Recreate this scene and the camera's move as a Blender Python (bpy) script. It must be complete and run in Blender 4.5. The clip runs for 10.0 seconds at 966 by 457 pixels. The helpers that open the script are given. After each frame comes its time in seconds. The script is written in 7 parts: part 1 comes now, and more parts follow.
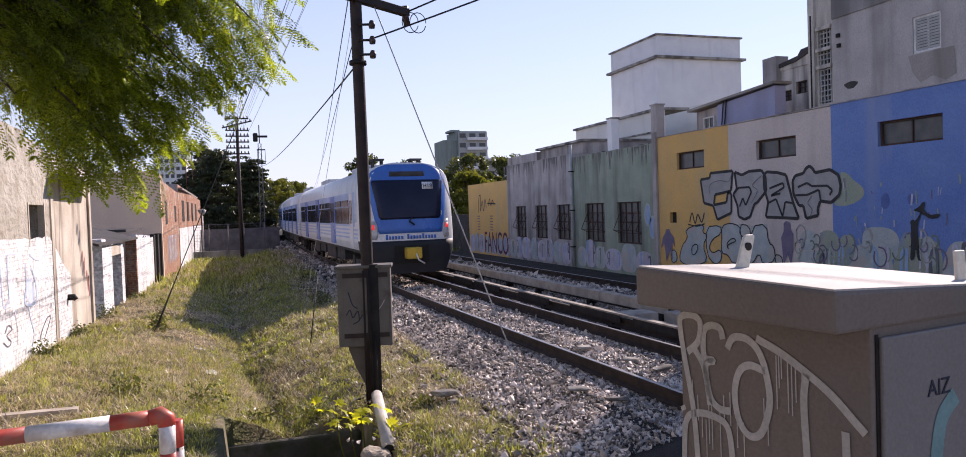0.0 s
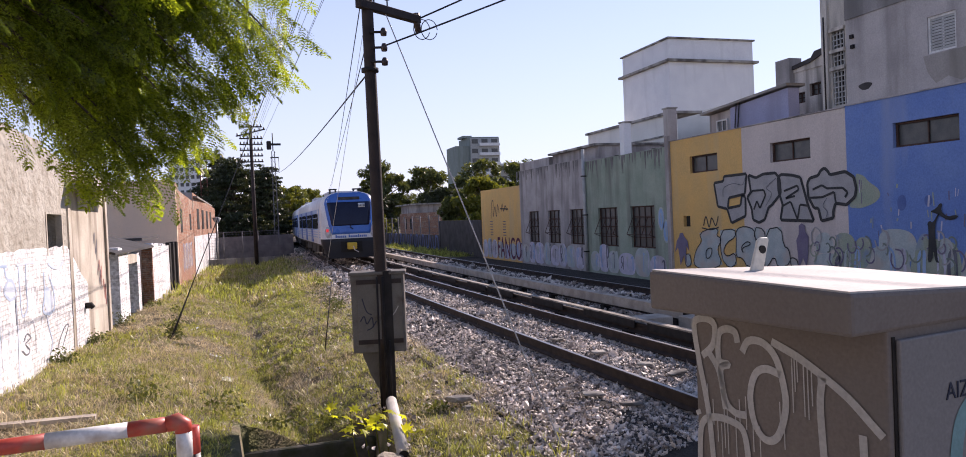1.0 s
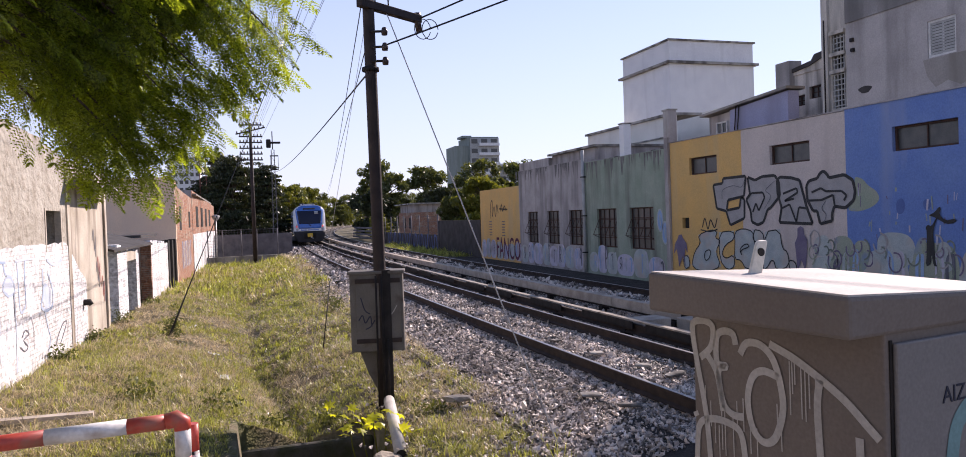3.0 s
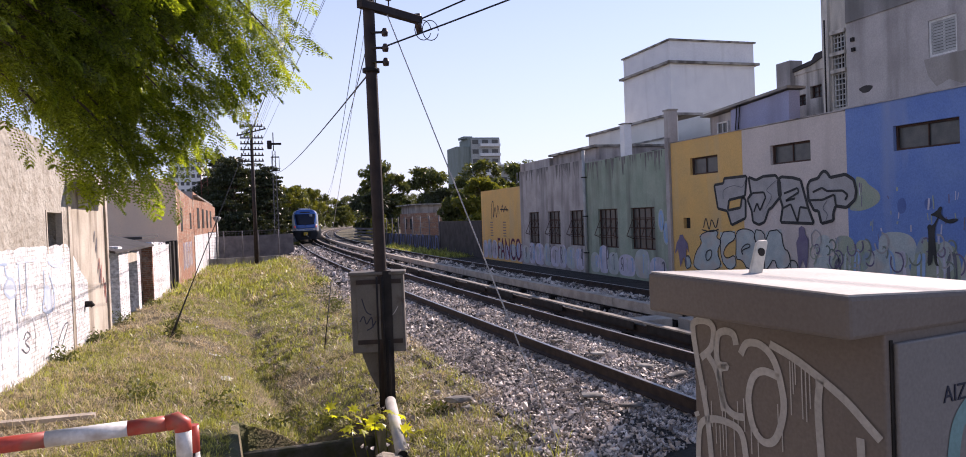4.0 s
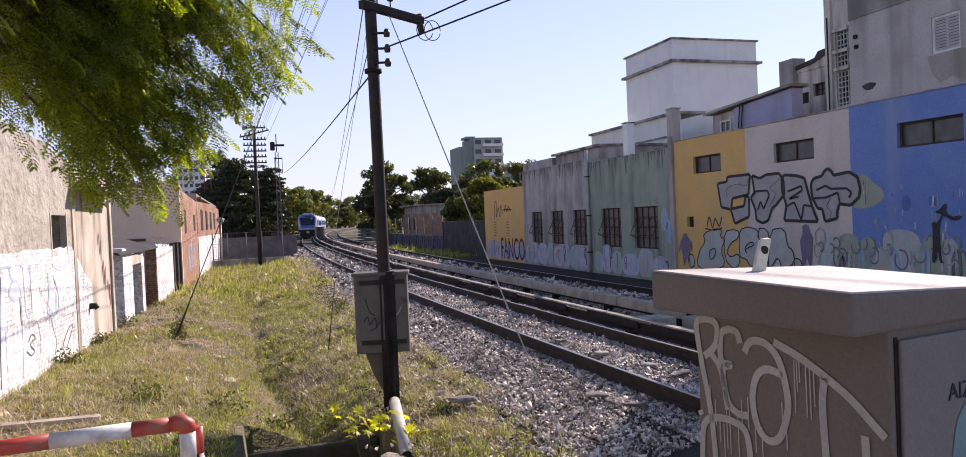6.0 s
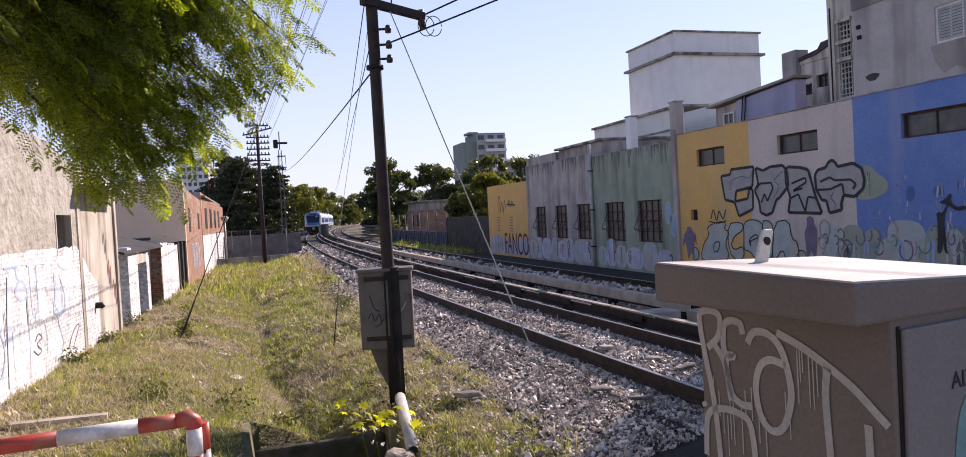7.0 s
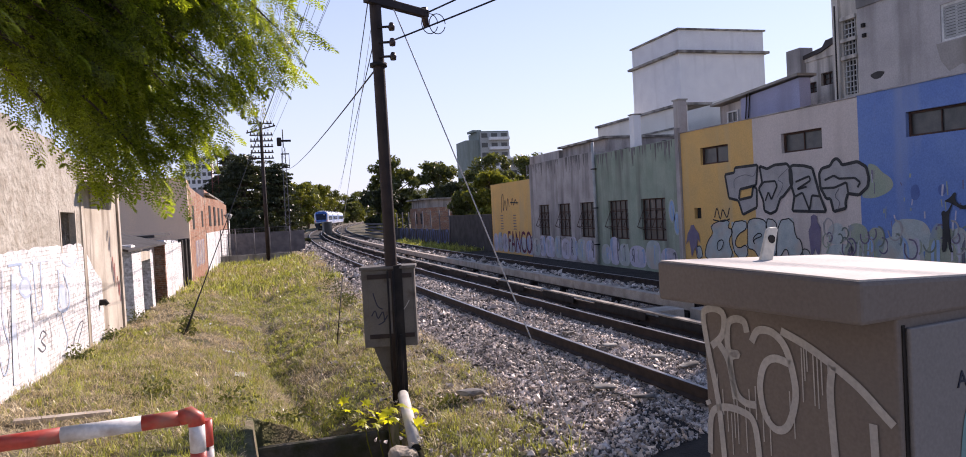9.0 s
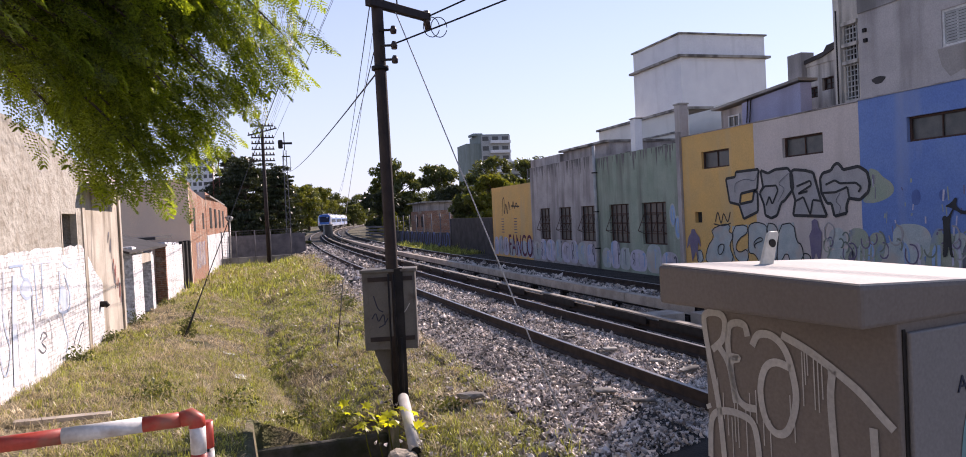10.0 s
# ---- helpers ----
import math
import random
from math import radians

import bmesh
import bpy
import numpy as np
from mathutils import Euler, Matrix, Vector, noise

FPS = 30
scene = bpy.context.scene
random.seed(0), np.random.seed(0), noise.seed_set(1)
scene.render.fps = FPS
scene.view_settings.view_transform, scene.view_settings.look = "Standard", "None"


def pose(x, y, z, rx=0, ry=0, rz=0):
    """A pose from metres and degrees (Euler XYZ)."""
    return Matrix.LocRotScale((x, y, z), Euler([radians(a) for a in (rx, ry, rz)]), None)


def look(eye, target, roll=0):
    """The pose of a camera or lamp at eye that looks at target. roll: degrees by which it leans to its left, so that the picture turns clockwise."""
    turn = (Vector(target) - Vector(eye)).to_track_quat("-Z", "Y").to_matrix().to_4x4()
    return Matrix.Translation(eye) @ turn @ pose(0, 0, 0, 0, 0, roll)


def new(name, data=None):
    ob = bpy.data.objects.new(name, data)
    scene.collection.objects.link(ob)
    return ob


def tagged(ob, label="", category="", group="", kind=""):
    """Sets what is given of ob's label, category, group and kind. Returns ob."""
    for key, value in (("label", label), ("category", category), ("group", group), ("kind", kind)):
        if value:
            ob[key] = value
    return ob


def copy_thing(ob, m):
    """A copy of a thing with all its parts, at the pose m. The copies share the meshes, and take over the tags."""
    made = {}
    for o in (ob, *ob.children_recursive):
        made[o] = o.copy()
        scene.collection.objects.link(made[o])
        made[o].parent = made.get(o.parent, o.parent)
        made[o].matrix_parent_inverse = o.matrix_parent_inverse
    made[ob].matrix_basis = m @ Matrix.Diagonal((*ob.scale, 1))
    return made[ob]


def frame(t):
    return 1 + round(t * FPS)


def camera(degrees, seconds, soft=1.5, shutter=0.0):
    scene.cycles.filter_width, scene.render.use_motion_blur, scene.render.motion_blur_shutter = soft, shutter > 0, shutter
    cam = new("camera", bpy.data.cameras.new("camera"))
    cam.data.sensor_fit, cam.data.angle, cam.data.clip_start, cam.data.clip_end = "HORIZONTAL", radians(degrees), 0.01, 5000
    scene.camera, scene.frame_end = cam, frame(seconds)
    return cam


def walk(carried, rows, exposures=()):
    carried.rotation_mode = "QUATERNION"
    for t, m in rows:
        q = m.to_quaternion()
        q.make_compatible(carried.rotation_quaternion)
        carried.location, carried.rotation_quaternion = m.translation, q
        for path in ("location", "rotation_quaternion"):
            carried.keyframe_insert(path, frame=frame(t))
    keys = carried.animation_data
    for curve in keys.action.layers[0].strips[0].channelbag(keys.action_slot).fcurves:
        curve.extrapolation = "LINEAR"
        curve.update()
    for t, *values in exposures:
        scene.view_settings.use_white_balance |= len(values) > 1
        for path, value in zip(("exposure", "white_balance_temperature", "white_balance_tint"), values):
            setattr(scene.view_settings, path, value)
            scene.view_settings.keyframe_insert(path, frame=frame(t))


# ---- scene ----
from mathutils import geometry

cam = camera(66.8, 10.0, soft=0.9)
PATH = [  # seconds, x, y, z, yaw, pitch, roll
    (0.0, 0.009, 0.017, 2.399, -19.04, -1.49, 1.97),
    (0.5, 0.010, 0.013, 2.399, -18.92, -1.16, 2.05),
    (1.0, 0.007, 0.010, 2.398, -18.04, -1.02, 2.49),
    (1.5, 0.002, 0.003, 2.398, -18.27, -1.18, 2.24),
    (2.0, 0.002, 0.004, 2.400, -18.03, -1.04, 2.18),
    (2.5, -0.001, 0.003, 2.400, -18.11, -1.03, 2.00),
    (4.0, 0.005, 0.002, 2.400, -18.03, -0.97, 2.17),
    (4.5, 0.001, -0.000, 2.399, -17.61, -0.82, 2.10),
    (5.0, -0.000, -0.000, 2.400, -17.68, -0.65, 2.00),
    (5.5, 0.004, 0.004, 2.400, -17.80, -0.74, 2.15),
    (7.0, 0.012, -0.005, 2.392, -17.49, -1.29, 3.14),
    (7.5, 0.008, -0.010, 2.393, -17.50, -1.16, 2.97),
    (8.0, 0.009, -0.009, 2.393, -17.56, -1.63, 2.85),
    (8.5, 0.012, -0.002, 2.392, -17.42, -1.48, 2.99),
    (9.0, 0.014, 0.002, 2.390, -17.23, -1.43, 3.05),
    (9.5, 0.012, -0.000, 2.388, -17.18, -1.18, 2.96),
    (10.0, 0.010, -0.003, 2.389, -17.17, -1.17, 2.82),
]
walk(cam, [(t, pose(x, y, z, 90 + pitch, roll, yaw)) for t, x, y, z, yaw, pitch, roll in PATH], [(0, 0.5, 6700, 27), (10, 0.5, 6700, 27)])

# ---- light ----
SUN = Vector((1.42, 1.02, 1.0)).normalized()
world = bpy.data.worlds.new("sky")
scene.world = world
world.use_nodes = True
wn = world.node_tree
sky = wn.nodes.new("ShaderNodeTexSky")
sky.sky_type = "NISHITA"
sky.sun_disc = False
sky.sun_elevation = math.asin(SUN.z)
sky.sun_rotation = math.atan2(SUN.x, SUN.y)
sky.air_density, sky.dust_density, sky.ozone_density = 1.0, 0.05, 2.0
haze = wn.nodes.new("ShaderNodeMix")  # summer haze, thick at the horizon and thinning upwards
haze.data_type = "RGBA"
haze.inputs[7].default_value = (4.2, 4.85, 6.25, 1)
where, up, thin = wn.nodes.new("ShaderNodeTexCoord"), wn.nodes.new("ShaderNodeSeparateXYZ"), wn.nodes.new("ShaderNodeMapRange")
thin.inputs["From Min"].default_value, thin.inputs["From Max"].default_value = 0.0, 0.55
thin.inputs["To Min"].default_value, thin.inputs["To Max"].default_value = 0.85, 0.0
wn.links.new(where.outputs["Generated"], up.inputs[0])
wn.links.new(up.outputs[2], thin.inputs["Value"])
wn.links.new(thin.outputs["Result"], haze.inputs[0])
wn.links.new(sky.outputs[0], haze.inputs[6])
wn.links.new(haze.outputs[2], wn.nodes["Background"].inputs[0])
wn.nodes["Background"].inputs[1].default_value = 0.12
sun = new("sun", bpy.data.lights.new("sun", "SUN"))
sun.data.energy, sun.data.angle, sun.data.color = 5.0, radians(0.5), (1.0, 0.93, 0.82)
sun.matrix_world = look(SUN * 100, (0, 0, 0))


# ---- materials ----
def material(name, a, b=None, scale=3.0, fine=40.0, rough=0.85, metal=0.0, bump=0.3, depth=0.01, stain=None, stain_scale=0.6, low=0.45, high=0.62, streak=False, island=0.0, perobj=0.0, spec=0.3):
    """Two colours mixed by noise at two scales, an optional stain colour (streaked downwards when asked), and fine relief."""
    m = bpy.data.materials.new(name)
    m.use_nodes = True
    n, l = m.node_tree.nodes, m.node_tree.links
    bsdf = n["Principled BSDF"]
    bsdf.inputs["Metallic"].default_value = metal
    bsdf.inputs["Specular IOR Level"].default_value = spec
    tc = n.new("ShaderNodeTexCoord")
    geo = n.new("ShaderNodeNewGeometry")

    def tex(sc, vec=None, detail=5):
        t = n.new("ShaderNodeTexNoise")
        t.inputs["Scale"].default_value = sc
        t.inputs["Detail"].default_value = detail
        l.new(vec or geo.outputs["Position"], t.inputs["Vector"])
        return t.outputs["Fac"]

    def ramp(fac, lo, hi):
        r = n.new("ShaderNodeMapRange")
        r.inputs["From Min"].default_value, r.inputs["From Max"].default_value = lo, hi
        l.new(fac, r.inputs["Value"])
        return r.outputs["Result"]

    def mix(fac, x, y, kind="MIX"):
        k = n.new("ShaderNodeMix")
        k.data_type, k.blend_type = "RGBA", kind
        for sock, v in ((k.inputs[0], fac), (k.inputs[6], x), (k.inputs[7], y)):
            if hasattr(v, "links"):
                l.new(v, sock)
            elif isinstance(v, (int, float)):
                sock.default_value = v
            else:
                sock.default_value = (*v, 1)
        return k.outputs[2]

    b = b or tuple(min(1, c * 0.75) for c in a)
    position = tc.outputs["Object"] if perobj else geo.outputs["Position"]
    big, small = tex(scale, position), tex(fine, position)
    colour = mix(ramp(big, 0.35, 0.65), a, b)
    grey = n.new("ShaderNodeCombineColor")
    shade = ramp(small, 0.2, 0.8)
    mul = n.new("ShaderNodeMapRange")
    mul.inputs["To Min"].default_value, mul.inputs["To Max"].default_value = 0.82, 1.12
    l.new(shade, mul.inputs["Value"])
    for i in range(3):
        l.new(mul.outputs["Result"], grey.inputs[i])
    colour = mix(1.0, colour, grey.outputs[0], "MULTIPLY")
    if stain:
        vec = position
        if streak:
            mp = n.new("ShaderNodeMapping")
            mp.inputs["Scale"].default_value = (1, 1, 0.12)
            l.new(position, mp.inputs["Vector"])
            vec = mp.outputs["Vector"]
        colour = mix(ramp(tex(stain_scale, vec, 8), low, high), colour, stain)
    if island or perobj:
        vary = n.new("ShaderNodeMapRange")
        k = island or perobj
        vary.inputs["To Min"].default_value, vary.inputs["To Max"].default_value = 1 - k, 1 + k
        if island:
            l.new(geo.outputs["Random Per Island"], vary.inputs["Value"])
        else:
            oi = n.new("ShaderNodeObjectInfo")
            l.new(oi.outputs["Random"], vary.inputs["Value"])
        g2 = n.new("ShaderNodeCombineColor")
        for i in range(3):
            l.new(vary.outputs["Result"], g2.inputs[i])
        colour = mix(1.0, colour, g2.outputs[0], "MULTIPLY")
    l.new(colour, bsdf.inputs["Base Color"])
    r2 = n.new("ShaderNodeMapRange")
    r2.inputs["To Min"].default_value, r2.inputs["To Max"].default_value = max(0.02, rough - 0.1), min(1, rough + 0.1)
    l.new(big, r2.inputs["Value"])
    l.new(r2.outputs["Result"], bsdf.inputs["Roughness"])
    if bump:
        bp = n.new("ShaderNodeBump")
        bp.inputs["Strength"].default_value, bp.inputs["Distance"].default_value = bump, depth
        l.new(small, bp.inputs["Height"])
        l.new(bp.outputs["Normal"], bsdf.inputs["Normal"])
    return m


def glow(name, c, power):
    m = bpy.data.materials.new(name)
    m.use_nodes = True
    bs = m.node_tree.nodes["Principled BSDF"]
    bs.inputs["Base Color"].default_value = (*c, 1)
    bs.inputs["Emission Color"].default_value = (*c, 1)
    bs.inputs["Emission Strength"].default_value = power
    return m


M = dict(
    soil=material("soil", (0.25, 0.205, 0.13), (0.11, 0.09, 0.06), 2.6, 26, 0.95, bump=0.9, depth=0.05, stain=(0.10, 0.10, 0.045), stain_scale=1.6),
    # near-black, so the shade in gaps between stones is in the colour
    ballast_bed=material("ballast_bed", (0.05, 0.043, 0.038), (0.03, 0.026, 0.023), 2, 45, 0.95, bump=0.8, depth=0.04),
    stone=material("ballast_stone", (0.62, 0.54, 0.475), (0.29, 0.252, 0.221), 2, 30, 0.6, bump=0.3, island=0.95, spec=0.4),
    grass=material("grass", (0.20, 0.225, 0.05), (0.33, 0.29, 0.11), 0.9, 9, 0.7, bump=0, island=0.35),
    steel=material("rail_steel", (0.055, 0.038, 0.03), (0.035, 0.026, 0.022), 6, 60, 0.75, 0.2, bump=0.2),
    shiny=material("rail_head", (0.45, 0.43, 0.42), (0.32, 0.29, 0.27), 4, 80, 0.35, 0.9, bump=0.05),
    sleeper=material("sleeper", (0.26, 0.235, 0.20), (0.16, 0.14, 0.12), 4, 50, 0.9, bump=0.4),
    board=material("cover_board", (0.52, 0.45, 0.37), (0.36, 0.30, 0.245), 3, 40, 0.85, bump=0.3, stain=(0.36, 0.31, 0.24), stain_scale=2, low=0.55, high=0.9),
    concrete=material("concrete", (0.42, 0.40, 0.36), (0.28, 0.265, 0.24), 1.2, 25, 0.9, bump=0.4, stain=(0.11, 0.10, 0.09), streak=True, stain_scale=1.4),
    dark=material("dark_iron", (0.035, 0.03, 0.028), (0.02, 0.018, 0.017), 5, 60, 0.7, 0.3, bump=0.2),
)


# ---- mesh helpers ----
def box(bm, x0, x1, y0, y1, z0, z1, m=None):
    m = m or Matrix()
    v = [bm.verts.new(m @ Vector(c)) for c in ((x0, y0, z0), (x1, y0, z0), (x1, y1, z0), (x0, y1, z0), (x0, y0, z1), (x1, y0, z1), (x1, y1, z1), (x0, y1, z1))]
    for f in ((0, 3, 2, 1), (4, 5, 6, 7), (0, 1, 5, 4), (1, 2, 6, 5), (2, 3, 7, 6), (3, 0, 4, 7)):
        bm.faces.new([v[i] for i in f])
    return v


def tube(bm, points, radii, sides=8, cap=True):
    """A tube along points, with a radius for each."""
    points = [Vector(p) for p in points]
    if isinstance(radii, (int, float)):
        radii = [radii] * len(points)
    rings = []
    for i, p in enumerate(points):
        d = (points[min(i + 1, len(points) - 1)] - points[max(i - 1, 0)]).normalized()
        u = d.orthogonal().normalized() if i == 0 else (u - d * u.dot(d)).normalized()
        w = d.cross(u)
        rings.append([bm.verts.new(p + (u * math.cos(a) + w * math.sin(a)) * radii[i]) for a in (2 * math.pi * k / sides for k in range(sides))])
    for a, b in zip(rings, rings[1:]):
        for k in range(sides):
            f = bm.faces.new((a[k], a[(k + 1) % sides], b[(k + 1) % sides], b[k]))
            f.smooth = sides > 5
    if cap:
        bm.faces.new(rings[0][::-1])
        bm.faces.new(rings[-1])


def prism(bm, outline, axis_from, axis_to, place):
    """An outline of (u, v) pairs pushed from axis_from to axis_to; place(u, v, w) gives the point."""
    a = [bm.verts.new(place(u, v, axis_from)) for u, v in outline]
    b = [bm.verts.new(place(u, v, axis_to)) for u, v in outline]
    n = len(outline)
    bm.faces.new(a[::-1])
    bm.faces.new(b)
    for i in range(n):
        bm.faces.new((a[i], a[(i + 1) % n], b[(i + 1) % n], b[i]))


def part(name, bm, mat, parent=None, label="", bevel=0.0, fix=True):
    me = bpy.data.meshes.new(name)
    if fix:
        bmesh.ops.recalc_face_normals(bm, faces=bm.faces)
    bm.to_mesh(me)
    bm.free()
    me.materials.append(mat)
    ob = new(name, me)
    ob.parent = parent
    if label:
        ob["label"] = label
    if bevel:
        mod = ob.modifiers.new("bevel", "BEVEL")
        mod.width, mod.segments, mod.limit_method = bevel, 2, "ANGLE"
    return ob


def one(name, mat, parent, *dims, label="", bevel=0.0):
    bm = bmesh.new()
    box(bm, *dims)
    return part(name, bm, mat, parent, label, bevel)


def thing(name, label, category, at=(0, 0, 0), group="", kind=""):
    ob = new(name)
    ob.location = at
    ob.empty_display_size = 0.2
    return tagged(ob, label, category, group, kind)


# ---- the lie of the land ----
def centre(y):
    """The middle of the nearer track at y."""
    return 5.75 + 0.00048 * (max(y, -40) - 38) ** 2


def smooth(a, b, x):
    t = min(1, max(0, (x - a) / (b - a)))
    return t * t * (3 - 2 * t)


def wall_x(y):
    return -3.8 + 0.02 * y


def wall_base(y):
    return -0.02 - 0.12 * smooth(14, 22, y) - 0.42 * smooth(21, 44, y)


def ditch_x(y):
    return 0.9 - 0.85 * smooth(9, 19, y) + 0.7 * smooth(32, 60, y)


def toe(y):
    """Where grass meets ballast."""
    return centre(y) - 2.75 + 0.5 * smooth(25, 50, y)


def land(x, y):
    c = centre(y)
    if x > c - 1.5:
        if x < c + 5.6:
            return -0.25
        return -0.25 - 0.03 * smooth(c + 5.6, c + 6.6, x)
    tx = toe(y)
    shelf = -0.5 + 0.2 * smooth(12.5, 20, y)
    if x > tx:
        z = shelf + 0.03 + (-0.28 - shelf) * smooth(tx - 0.2, c - 1.5, x)
    else:
        dx, wx = ditch_x(y), wall_x(y)
        low = -1.08 + 0.16 * smooth(12, 20, y) + 0.3 * smooth(28, 52, y)
        if x > dx:
            t = min(1, (x - dx) / max(1.6, tx - dx - 0.4))
            z = shelf + (low - shelf) * (1 - t) ** 2
        elif x > wx:
            t = (x - wx) / (dx - wx)
            z = wall_base(y) + (low - wall_base(y)) * t ** 2.6
        else:
            z = wall_base(y)
        z += 0.08 * noise.noise((x * 0.9, y * 0.6, 1)) + 0.06 * noise.noise((x * 2.3, y * 1.9, 5)) + 0.045 * noise.noise((x * 5, y * 4.2, 3)) + 0.02 * noise.noise((x * 11, y * 10, 8))
    return z


# ---- ground ----
def build_ground():
    xs = [-900, -400, -200, -100, -50, -25, -12, -8, -6] + [round(-5 + 0.12 * i, 3) for i in range(76)] + [round(4.2 + 0.4 * i, 3) for i in range(31)] + [17, 20, 25, 40, 70, 130, 250, 500, 900]
    ys = [-200, -80, -30, -10, 0, 4] + [round(5 + 0.15 * i, 3) for i in range(120)] + [round(23 + 0.3 * i, 3) for i in range(43)] + [36 + i for i in range(60)] + [96 + 6 * i for i in range(40)] + [350, 450, 600, 900, 1500]
    bm = bmesh.new()
    grid = []
    for y in ys:
        row = []
        for x in xs:
            xx = x + (centre(y) - 5.75 if y > 60 else 0)
            z = land(xx, y)
            if y < 10.7:
                z = min(z, -0.5) if xx > 1.9 else z
            if y < 11.5 and -0.2 < xx <= 1.75:
                z = -1.8
            row.append(bm.verts.new((xx, y, z)))
        grid.append(row)
    for a, b in zip(grid, grid[1:]):
        for i in range(len(xs) - 1):
            f = bm.faces.new((a[i], a[i + 1], b[i + 1], b[i]))
            f.smooth = True
    tagged(part("ground", bm, M["soil"]), "uneven dry soil with a grassy ditch beside the railway", "ground", kind="structure")


build_ground()


# ---- the railway ----
RAIL = [(-0.07, -0.20), (0.07, -0.20), (0.07, -0.18), (0.012, -0.15), (0.012, -0.045), (0.036, -0.035), (0.036, 0.0), (-0.036, 0.0), (-0.036, -0.035), (-0.012, -0.045), (-0.012, -0.15), (-0.07, -0.18)]


def sweep(bm, outline, offset, lift, y0, y1, step, pick=None):
    """An outline pushed along the curve of the line, offset metres to the right of the nearer track's middle."""
    rings, y = [], y0
    while y <= y1 + 1e-6:
        slope = 2 * 0.00048 * (y - 38)
        nx, ny = 1 / math.hypot(1, slope), -slope / math.hypot(1, slope)
        c = Vector((centre(y) + offset * nx, y + offset * ny, lift))
        rings.append([bm.verts.new(c + Vector((u * nx, u * ny, v))) for u, v in outline])
        y += step
    n = len(outline)
    for a, b in zip(rings, rings[1:]):
        for i in range(n):
            bm.faces.new((a[i], a[(i + 1) % n], b[(i + 1) % n], b[i]))
    bm.faces.new(rings[0][::-1])
    bm.faces.new(rings[-1])


def build_track(offset, label):
    t = thing("railway_track", label, "track", kind="structure")
    for side in (-0.873, 0.873):
        bm = bmesh.new()
        sweep(bm, RAIL, offset + side, 0, -4, 360, 2)
        r = part("rail", bm, M["steel"], t, "rusty steel rail")
        bm = bmesh.new()
        sweep(bm, [(-0.028, 0.0), (0.028, 0.0), (0.024, 0.004), (-0.024, 0.004)], offset + side, 0, -4, 360, 2)
        part("running_surface", bm, M["shiny"], r, "worn shiny rail top")
    return t


track_near = build_track(0, "broad-gauge track of rusty rails in grey ballast")
track_far = build_track(4.65, "second broad-gauge track in the shade of the wall")


M["oldboard"] = material("old_cover_board", (0.40, 0.36, 0.31), (0.27, 0.24, 0.205), 3, 40, 0.85, bump=0.4, stain=(0.14, 0.115, 0.095), stain_scale=2.5, low=0.52, high=0.7)


def build_conductor(offset, lift, label, cream, y_from):
    t = thing("third_rail", label, "conductor rail", group="conductor rails along the tracks")
    bm = bmesh.new()
    sweep(bm, [(u * 1.1, v) for u, v in RAIL], offset, lift - 0.06, y_from, 330, 2)
    part("rail", bm, M["steel"], t)
    wide = 0.11 if cream else 0.07
    y, i = y_from, 0
    while y < 150:
        length = 3.0
        bm = bmesh.new()
        sweep(bm, [(-wide, 0.0), (wide, 0.0), (wide, 0.03), (-wide, 0.03)], offset, lift, y, y + length - 0.02, (length - 0.02) / 2)
        if cream:
            sweep(bm, [(-0.125, -0.2), (-0.105, -0.2), (-0.105, 0.031), (-0.125, 0.031)], offset, lift, y, y + length - 0.02, (length - 0.02) / 2)
        part("cover_board", bm, M["board"] if cream else M["oldboard"], t)
        bm = bmesh.new()
        yy = y + 0.4 + 0.3 * (i % 3)
        c = centre(yy) + offset
        box(bm, c - 0.06, c + 0.06, yy - 0.06, yy + 0.06, -0.2, lift - 0.2)
        box(bm, c - 0.1, c + 0.1, yy - 0.09, yy + 0.09, -0.22, -0.08)
        part("insulator", bm, M["dark"], t)
        if not cream:
            one("side_board", M["dark"], t, c - 0.085, c - 0.07, yy - 0.4, yy + 1.6 + 0.3 * (i % 2), lift - 0.15, lift - 0.005)
        y, i = y + length, i + 1
    bm = bmesh.new()
    sweep(bm, [(-wide, 0.0), (wide, 0.0), (wide, 0.03), (-wide, 0.03)], offset, lift, 154, 330, 4)
    part("cover_board", bm, M["board"] if cream else M["oldboard"], t)


CONDUCTORS = ((1.36, 0.17, "steel conductor rail under weathered timber cover boards", False, 4.0), (2.95, 0.18, "conductor rail behind pale painted cover boards", True, 13.6))
for row in CONDUCTORS:
    build_conductor(*row)


